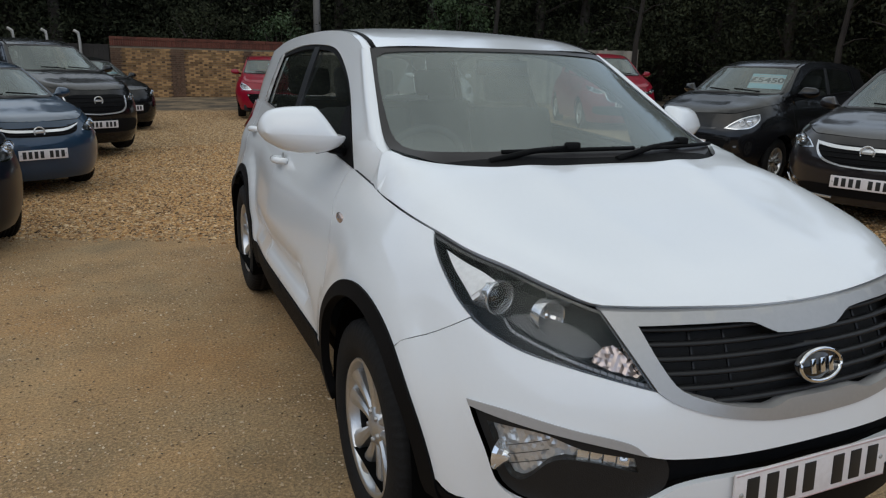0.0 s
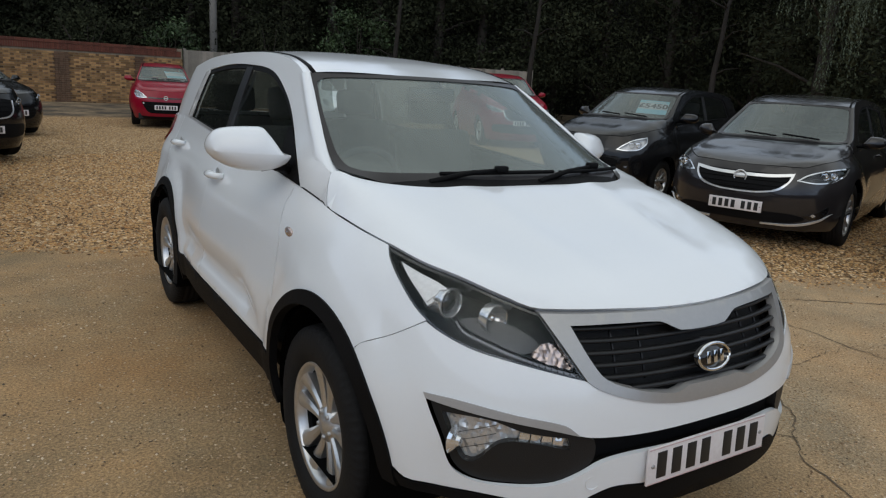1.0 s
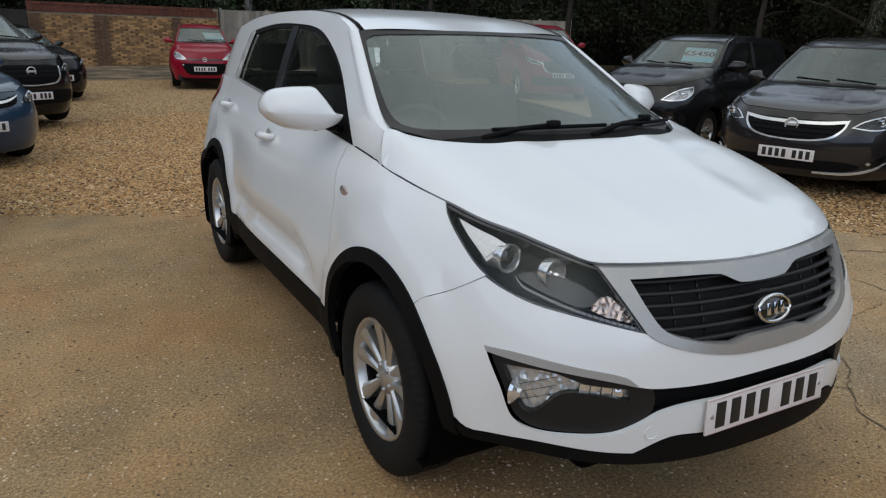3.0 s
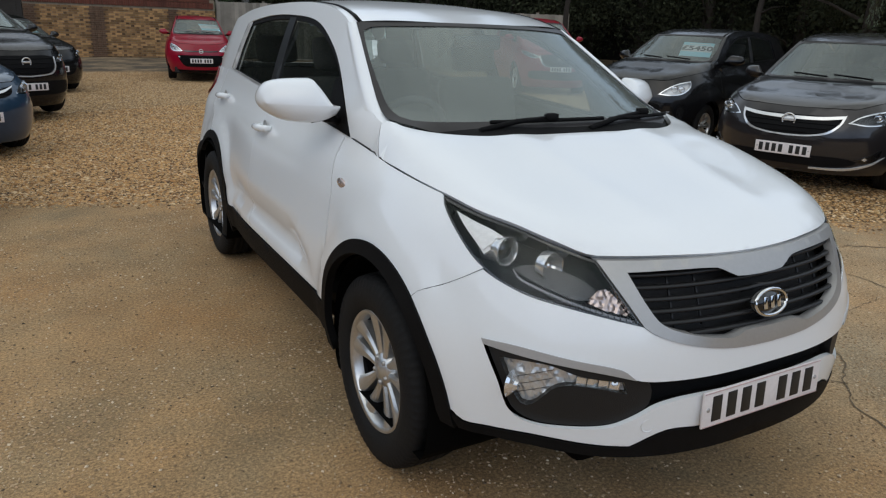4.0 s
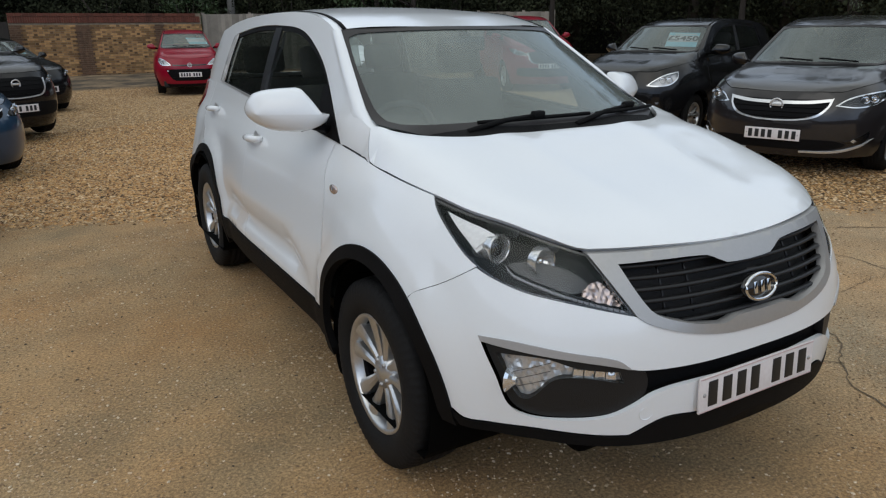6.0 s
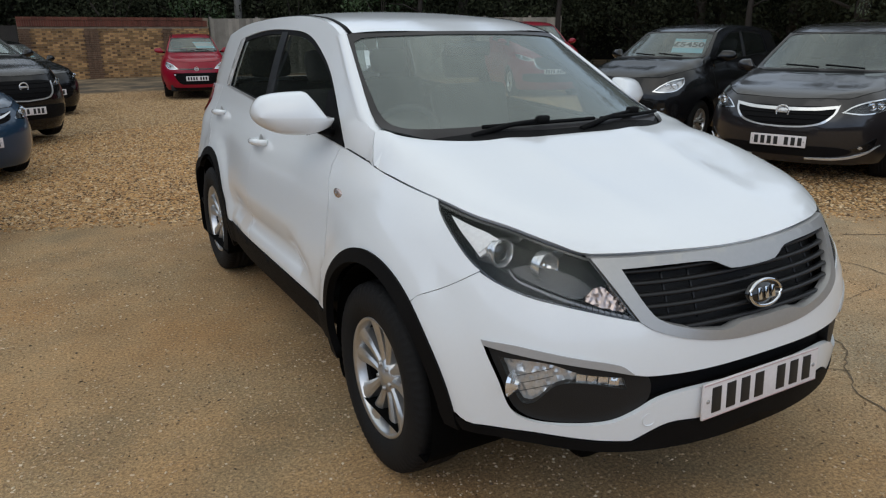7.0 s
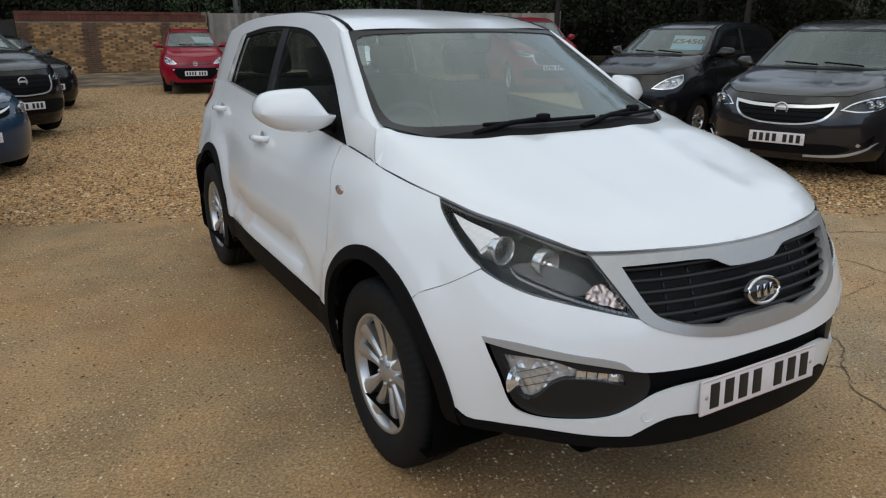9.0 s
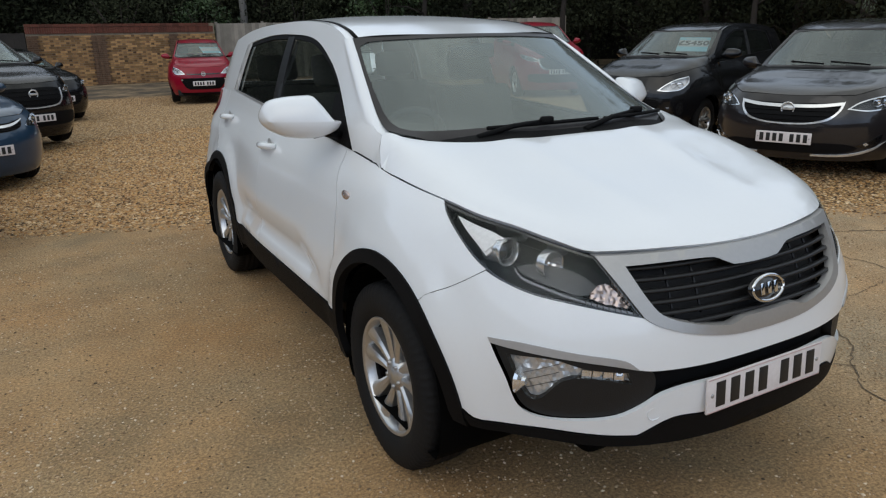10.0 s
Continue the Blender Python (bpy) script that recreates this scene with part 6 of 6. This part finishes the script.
pole = tagged(new("utility_pole"), "grey wooden utility pole behind the fence", "pole")
part("shaft", tube([(6.26, 29.5, 0), (6.26, 29.5, 4), (6.26, 29.5, 9)], [0.16, 0.15, 0.12], 14), M["polewood"], pole)

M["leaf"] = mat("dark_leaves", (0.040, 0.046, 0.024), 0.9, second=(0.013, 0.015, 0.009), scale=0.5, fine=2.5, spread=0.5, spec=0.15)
M["leaf_light"] = mat("bright_leaves", (0.05, 0.085, 0.028), 0.6, second=(0.025, 0.045, 0.016), scale=2, spread=0.4)
M["bark"] = mat("bark", (0.050, 0.041, 0.033), 0.95, second=(0.026, 0.021, 0.016), scale=5, fine=30, bump=0.5)
# near-black: the shade deep in the wood put into one colour
M["shade"] = mat("wood_depth_shade", (0.003, 0.0035, 0.0025), 1.0, second=(0.0015, 0.0018, 0.001), scale=0.8)


def leaf_crown(seed, count, radius, height, base, size):
    """Clumps of small leaves round a trunk: uneven, with gaps."""
    rng = np.random.default_rng(seed)
    vs, fs = [], []
    clumps = [(rng.uniform(0.15, 1.0) ** 0.6, rng.uniform(0, 2 * math.pi), rng.uniform(0, 1)) for _ in range(46)]
    for i in range(count):
        r, a, h = clumps[rng.integers(len(clumps))]
        w = radius * (1.05 - 0.75 * abs(h - 0.35)) * r
        c = np.array([w * math.cos(a), w * math.sin(a), base + height * h]) + rng.normal(0, 1, 3) * radius * np.array([0.17, 0.17, 0.13])
        u = rng.normal(0, 1, 3)
        u /= np.linalg.norm(u)
        t = np.cross(u, rng.normal(0, 1, 3))
        t /= np.linalg.norm(t)
        k = size * rng.uniform(0.6, 1.4)
        n = len(vs)
        vs += [tuple(c - u * k), tuple(c + t * k * 0.5), tuple(c + u * k), tuple(c - t * k * 0.5)]
        fs.append((n, n + 1, n + 2, n + 3))
    me = bpy.data.meshes.new("crown")
    me.from_pydata(vs, [], fs)
    return me


def make_tree(seed, height, radius, base, count, size, leaf="leaf"):
    root = tagged(new("tree"), "dark leafy tree in the wood behind the yard", "tree", "trees behind the yard")
    rng = random.Random(seed)
    bm = tube([(0, 0, -0.2), (rng.uniform(-.1, .1), 0.05, height * 0.3), (rng.uniform(-.3, .3), 0.1, height * 0.65), (0, 0, height * 0.95)], [0.28, 0.22, 0.14, 0.03], 10)
    for k in range(9):
        z = base + (height - base) * rng.uniform(0.0, 0.7)
        a = rng.uniform(0, 2 * math.pi)
        l = radius * rng.uniform(0.5, 0.9)
        tube([(0, 0, z), (l * 0.5 * math.cos(a), l * 0.5 * math.sin(a), z + l * 0.25), (l * math.cos(a), l * math.sin(a), z + l * 0.4)], [0.08, 0.05, 0.015], 6, bm)
    part("trunk", bm, M["bark"], root)
    me = leaf_crown(seed, count, radius, height - base, base, size)
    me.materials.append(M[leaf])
    cr = new("crown", me)
    cr.parent = root
    return root


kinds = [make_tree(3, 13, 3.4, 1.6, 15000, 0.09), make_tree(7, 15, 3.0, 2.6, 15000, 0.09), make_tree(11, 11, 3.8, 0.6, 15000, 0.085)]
spots = []
rng = random.Random(5)
for k in range(26):
    t = k / 25
    spots.append((-16 + 50 * t, 36 - 6 * t + rng.uniform(-1, 1) - 20 * max(0, t - 0.45)))
for k in range(18):
    t = k / 17
    spots.append((-18 + 60 * t, 42 - 4 * t + rng.uniform(-1, 1) - 18 * max(0, t - 0.45)))
spots += [(25, 10), (26, 6), (27, 2), (27, -2), (24, 13.5), (29, 8), (29, 3)]
for k, (x, y) in enumerate(spots):
    m = pose(x, y, 0, 0, 0, rng.uniform(0, 360))
    if k < 3:
        kinds[k].matrix_basis = m
    else:
        copy_thing(kinds[k % 3], m)
# near-black sheet paints the wood's shade; the unseen stretch behind the camera blocks skylight
dark_ring = bmesh.new()
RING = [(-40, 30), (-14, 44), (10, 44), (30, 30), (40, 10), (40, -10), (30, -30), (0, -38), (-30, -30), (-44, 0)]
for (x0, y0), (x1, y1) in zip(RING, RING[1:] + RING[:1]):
    v = [dark_ring.verts.new(p) for p in ((x0, y0, -0.5), (x1, y1, -0.5), (x1, y1, 12 if y1 > -20 else 5), (x0, y0, 12 if y0 > -20 else 5))]
    dark_ring.faces.new(v)
tagged(part("backdrop", dark_ring, M["shade"], smooth=False), "near-black sheet for the wood's shaded depth, carried round the unseen sides to block light", "backdrop", kind="structure")


def willow():
    """Long hanging shoots with narrow leaves from a limb high above."""
    root = tagged(new("willow_tree"), "willow with long hanging leafy shoots over the parked cars", "tree")
    g = np.random.default_rng(21)
    base = Vector((13.2, 7.6, 0))
    bm = tube([base + Vector((4.5, -1.0, 0.0)), base + Vector((4.2, -1.0, 2.8)), base + Vector((2.6, -0.6, 4.9)), base + Vector((0.2, 0.0, 5.8)), base + Vector((-1.4, 0.4, 5.7))], [0.32, 0.28, 0.18, 0.09, 0.04], 10)
    part("trunk", bm, M["bark"], root)
    vs, fs = [], []
    hubs = [(0.25 + g.uniform(-1.0, 1.0), g.uniform(-1.2, 0.6), g.uniform(1.75, 3.2)) for _ in range(9)]
    for k in range(72):
        hx, hy, hz = hubs[k % 9]
        top = base + Vector((hx + g.normal(0, 0.10), hy + g.normal(0, 0.10), g.uniform(4.8, 5.8)))
        low = hz + abs(g.normal(0, 0.45))
        n = int((top.z - low) / 0.035)
        x, y = top.x, top.y
        for i in range(n):
            z = top.z - i * 0.035
            x += g.normal(0, 0.008)
            y += g.normal(0, 0.008)
            a = g.uniform(0, 2 * math.pi)
            l = g.uniform(0.05, 0.09)
            d = np.array([math.cos(a) * 0.5, math.sin(a) * 0.5, -0.85]) * l
            w = np.array([-math.sin(a), math.cos(a), 0]) * 0.014
            c = np.array([x, y, z])
            m = len(vs)
            vs += [tuple(c), tuple(c + d * 0.5 + w), tuple(c + d), tuple(c + d * 0.5 - w)]
            fs.append((m, m + 1, m + 2, m + 3))
    me = bpy.data.meshes.new("foliage")
    me.from_pydata(vs, [], fs)
    me.materials.append(M["willow"])
    sh = new("foliage", me)
    sh.parent = root
    return root


M["willow"] = mat("willow_leaves", (0.065, 0.085, 0.045), 0.7, second=(0.03, 0.042, 0.022), scale=3, spread=0.4)
willow()

M["crack"] = mat("crack_soil", (0.15, 0.11, 0.07), 0.95, second=(0.09, 0.065, 0.042))
M["concretepost"] = mat("concrete_post", (0.42, 0.41, 0.39), 0.9, second=(0.30, 0.29, 0.27))
M["darkfence"] = mat("dark_fence", (0.035, 0.03, 0.026), 0.9, second=(0.02, 0.017, 0.015))


def in_gravel(x, y):
    return np.maximum((x + 0.75) * 0.49 + (y - 4.2) * 0.87, (x + 0.75) * 0.36 + (y - 4.25)) + 0.25


def stone_mat(name, tones):
    """Loose stones, each with a tone of its own."""
    m = mat(name, tones[1], 0.8, second=tones[1])
    nt = m.node_tree
    geo, ramp, mul = nt.nodes.new("ShaderNodeNewGeometry"), nt.nodes.new("ShaderNodeValToRGB"), nt.nodes.new("ShaderNodeMix")
    no, mr = nt.nodes.new("ShaderNodeTexNoise"), nt.nodes.new("ShaderNodeMapRange")
    for k, c in enumerate(tones):
        p = k / (len(tones) - 1)
        e = ramp.color_ramp.elements[k] if k == 0 else ramp.color_ramp.elements.new(p) if k < len(tones) - 1 else ramp.color_ramp.elements[-1]
        e.position, e.color = p, (*c, 1)
    no.inputs["Scale"].default_value = 140
    mr.inputs["To Min"].default_value, mr.inputs["To Max"].default_value = 0.6, 1.35
    mul.data_type, mul.blend_type = "RGBA", "MULTIPLY"
    mul.inputs["Factor"].default_value = 1.0
    nt.links.new(geo.outputs["Random Per Island"], ramp.inputs[0])
    nt.links.new(no.outputs["Fac"], mr.inputs["Value"])
    nt.links.new(ramp.outputs[0], mul.inputs["A"])
    nt.links.new(mr.outputs[0], mul.inputs["B"])
    nt.links.new(mul.outputs["Result"], nt.nodes["Principled BSDF"].inputs["Base Color"])
    return m


M["gravel"] = stone_mat("gravel_stones", [(0.05, 0.028, 0.013), (0.19, 0.094, 0.034), (0.43, 0.222, 0.078), (0.52, 0.30, 0.115), (0.60, 0.38, 0.175), (0.33, 0.195, 0.092), (0.76, 0.58, 0.36)])
M["grit"] = stone_mat("pale_grit", [(0.16, 0.10, 0.055), (0.36, 0.24, 0.13), (0.50, 0.37, 0.22), (0.42, 0.26, 0.14), (0.70, 0.58, 0.42)])
M["darkgrit"] = stone_mat("dark_grit", [(0.045, 0.032, 0.022), (0.10, 0.068, 0.042), (0.07, 0.058, 0.042)])


def patchy(x, y, seed):
    """A smooth uneven field over the ground, about -1 to 1."""
    g = np.random.default_rng(seed)
    f = 0 * x
    for k in range(7):
        a, l, p = g.uniform(0, 2 * math.pi), g.uniform(1.2, 6.0), g.uniform(0, 2 * math.pi)
        f = f + np.sin(l * (x * math.cos(a) + y * math.sin(a)) + p)
    return f / 3.2


def stones(name, label, material, count, zone, size, keep, seed):
    """Small uneven stones lying on the ground, in one mesh."""
    g = np.random.default_rng(seed)
    form = np.array([(1, 0, 0), (-1, 0, 0), (0, 1, 0), (0, -1, 0), (0, 0, 0.7), (0.6, 0.6, 0.3), (-0.6, -0.6, 0.3)])
    faces = np.array([(0, 5, 4), (5, 2, 4), (2, 1, 4), (1, 6, 4), (6, 3, 4), (3, 0, 4), (0, 2, 5), (1, 3, 6)])
    x, y = g.uniform(zone[0], zone[1], count * 8), g.uniform(zone[2], zone[3], count * 8)
    ok = np.nonzero(keep(x, y, g.uniform(0, 1, count * 8)))[0][:count]
    x, y, n = x[ok], y[ok], len(ok)
    sz = size * (0.45 + 0.7 * g.uniform(0, 1, n) + 1.2 * g.uniform(0, 1, n) ** 5)
    a = g.uniform(0, 2 * math.pi, n)
    r = form[None] * (1 + g.uniform(-0.25, 0.25, (n, 7, 3))) * sz[:, None, None] * np.array([1, 0.72, 0.75])
    z0 = np.array([ground_height(float(p), float(q)) for p, q in zip(x, y)])
    c, t = np.cos(a)[:, None], np.sin(a)[:, None]
    vs = np.stack([x[:, None] + r[..., 0] * c - r[..., 1] * t, y[:, None] + r[..., 0] * t + r[..., 1] * c, z0[:, None] + 0.001 + r[..., 2]], 2).reshape(-1, 3)
    fs = (faces[None] + 7 * np.arange(n)[:, None, None]).reshape(-1, 3)
    me = bpy.data.meshes.new(name)
    me.from_pydata(vs.tolist(), [], fs.tolist())
    me.materials.append(material)
    return tagged(new(name, me), label, "stones", kind="stuff")


stones("gravel", "loose golden gravel stones over the yard", M["gravel"], 56000, (-4.6, 1.0, 3.4, 11.5), 0.0135, lambda x, y, r: (in_gravel(x, y) > -0.08 + 0.22 * r) & (r < 1.45 - 0.11 * (y - 3)), 31)
stones("gravel", "loose golden gravel stones round the parked saloon", M["gravel"], 24000, (1.6, 8.4, 0.0, 6.2), 0.0135, lambda x, y, r: in_gravel(x, y) > -0.08 + 0.3 * r, 32)
stones("stray_gravel", "stray gravel stones scattered over the edge of the concrete", M["gravel"], 1500, (-4.6, 7.0, -0.6, 5.0), 0.0105, lambda x, y, r: (in_gravel(x, y) < 0.1) & (r < 0.25 * np.exp(in_gravel(x, y) / 0.45) * (1 + patchy(x, y, 4))), 35)
stones("loose_grit", "small pale stones scattered on the compacted apron", M["grit"], 50000, (-3.6, 3.8, -1.6, 4.8), 0.0052, lambda x, y, r: (in_gravel(x, y) < 0.3) & (r < 0.42 + 0.40 * patchy(x, y, 9)), 33)
stones("loose_grit", "dark bits of grit scattered on the compacted apron", M["darkgrit"], 5200, (-4.0, 4.5, -2.0, 5.0), 0.0043, lambda x, y, r: (in_gravel(x, y) < 0.3) & (r < 0.5 + 0.4 * patchy(x, y, 12)), 34)


def crack(points, width, seed):
    """A crooked dirt-filled crack in the concrete."""
    g = random.Random(seed)
    line = [Vector((*p, 0)) for p in points]
    fine = []
    for a, b in zip(line, line[1:]):
        n = max(2, int((b - a).length / 0.05))
        fine += [a.lerp(b, i / n) + Vector((g.gauss(0, 0.012), g.gauss(0, 0.012), 0)) for i in range(n)]
    bm = bmesh.new()
    rows = []
    for i, p in enumerate(fine):
        d = (fine[min(i + 1, len(fine) - 1)] - fine[max(i - 1, 0)]).normalized()
        w = Vector((-d.y, d.x, 0)) * width * g.uniform(0.3, 1.2)
        z = Vector((0, 0, ground_height(p.x, p.y) + 0.004))
        rows.append((bm.verts.new(p - w + z), bm.verts.new(p + w + z)))
    for a, b in zip(rows, rows[1:]):
        bm.faces.new((a[0], b[0], b[1], a[1]))
    return tagged(part("crack", bm, M["crack"], smooth=False), "crooked dirt-filled crack in the concrete apron", "crack", "cracks in the apron", kind="structure")


crack([(1.05, -0.95), (1.15, -0.62), (1.32, -0.42), (1.55, -0.30), (1.75, 0.05)], 0.005, 1)
crack([(1.32, -0.42), (1.20, -0.2), (1.35, 0.2), (1.6, 0.6)], 0.004, 2)
crack([(2.2, 1.0), (2.93, 0.62), (2.9, 0.3), (2.87, -0.03), (3.3, -0.5)], 0.005, 3)
crack([(2.6, 1.5), (3.6, 0.98), (4.5, 0.45), (5.2, 0.1)], 0.006, 4)
crack([(1.75, 0.05), (2.3, 0.15), (2.9, 0.2)], 0.003, 5)

side = tagged(new("fence"), "dark board fence with pale cranked concrete posts", "fence")
for k in range(7):
    x = -2.79 - 0.97 * k
    bm = tube([(x, 26.0, 0), (x, 26.0, 1.95), (x - 0.03, 26.0, 2.2), (x - 0.16, 26.0, 2.28)], [0.06, 0.06, 0.055, 0.05], 4)
    part("post", bm, M["concretepost"], side)
for k in range(44):
    part("board", box(-2.0 - 0.16 * k, 26.1, 1.0, 0.155, 0.02, 1.7, 0.003), M["darkfence"], side, smooth=False)


def bush(at, seed, count, radius, height, leaf):
    root = tagged(new("bush"), "leafy bush showing above the boundary wall", "bush", "bushes behind the wall")
    bm = bmesh.new()
    g = random.Random(seed)
    for k in range(5):
        a = g.uniform(0, 6.28)
        tube([(0, 0, 0), (0.3 * math.cos(a), 0.3 * math.sin(a), height * 0.5), (radius * 0.6 * math.cos(a), radius * 0.6 * math.sin(a), height * 0.85)], [0.05, 0.035, 0.012], 6, bm)
    part("stems", bm, M["bark"], root)
    me = leaf_crown(seed, count, radius, height * 0.75, height * 0.25, 0.07)
    me.materials.append(M[leaf])
    cr = new("crown", me)
    cr.parent = root
    root.matrix_basis = pose(*at)
    return root


bush((4.5, 29.3, 0), 41, 2600, 1.1, 3.2, "leaf_light")
bush((8.5, 28.8, 0), 42, 3000, 1.6, 3.8, "leaf")
bush((12.0, 27.5, 0), 43, 3000, 1.7, 4.2, "leaf_light")
bush((1.5, 30.0, 0), 44, 3000, 1.8, 3.6, "leaf")


def bare_tree(at, height, lean, seed):
    """A slender bare stem with a few thin dead branches."""
    root = tagged(new("tree"), "slender bare tree stem before the dark wood", "tree", "bare stems behind the yard")
    g = random.Random(seed)
    pts = [Vector((lean * (k / 6) ** 1.4 * height * 0.1 + g.uniform(-0.05, 0.05), g.uniform(-0.05, 0.05), height * k / 6)) for k in range(7)]
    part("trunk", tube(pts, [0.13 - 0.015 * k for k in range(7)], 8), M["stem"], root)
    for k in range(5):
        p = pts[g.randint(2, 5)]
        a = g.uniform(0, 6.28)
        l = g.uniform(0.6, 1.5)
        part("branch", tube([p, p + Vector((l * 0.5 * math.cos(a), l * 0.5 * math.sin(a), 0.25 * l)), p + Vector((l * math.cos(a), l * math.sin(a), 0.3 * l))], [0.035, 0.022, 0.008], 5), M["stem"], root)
    root.matrix_basis = pose(*at)
    return root


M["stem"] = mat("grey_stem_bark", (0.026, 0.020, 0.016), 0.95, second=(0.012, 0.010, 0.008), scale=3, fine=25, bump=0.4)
for k, (x, y, h, l) in enumerate([(12.2, 24.6, 7, 0.6), (16.8, 21.5, 7, 0.8), (20.5, 15.5, 7, 1.2)]):
    bare_tree((x, y, 0), h, l, 60 + k)
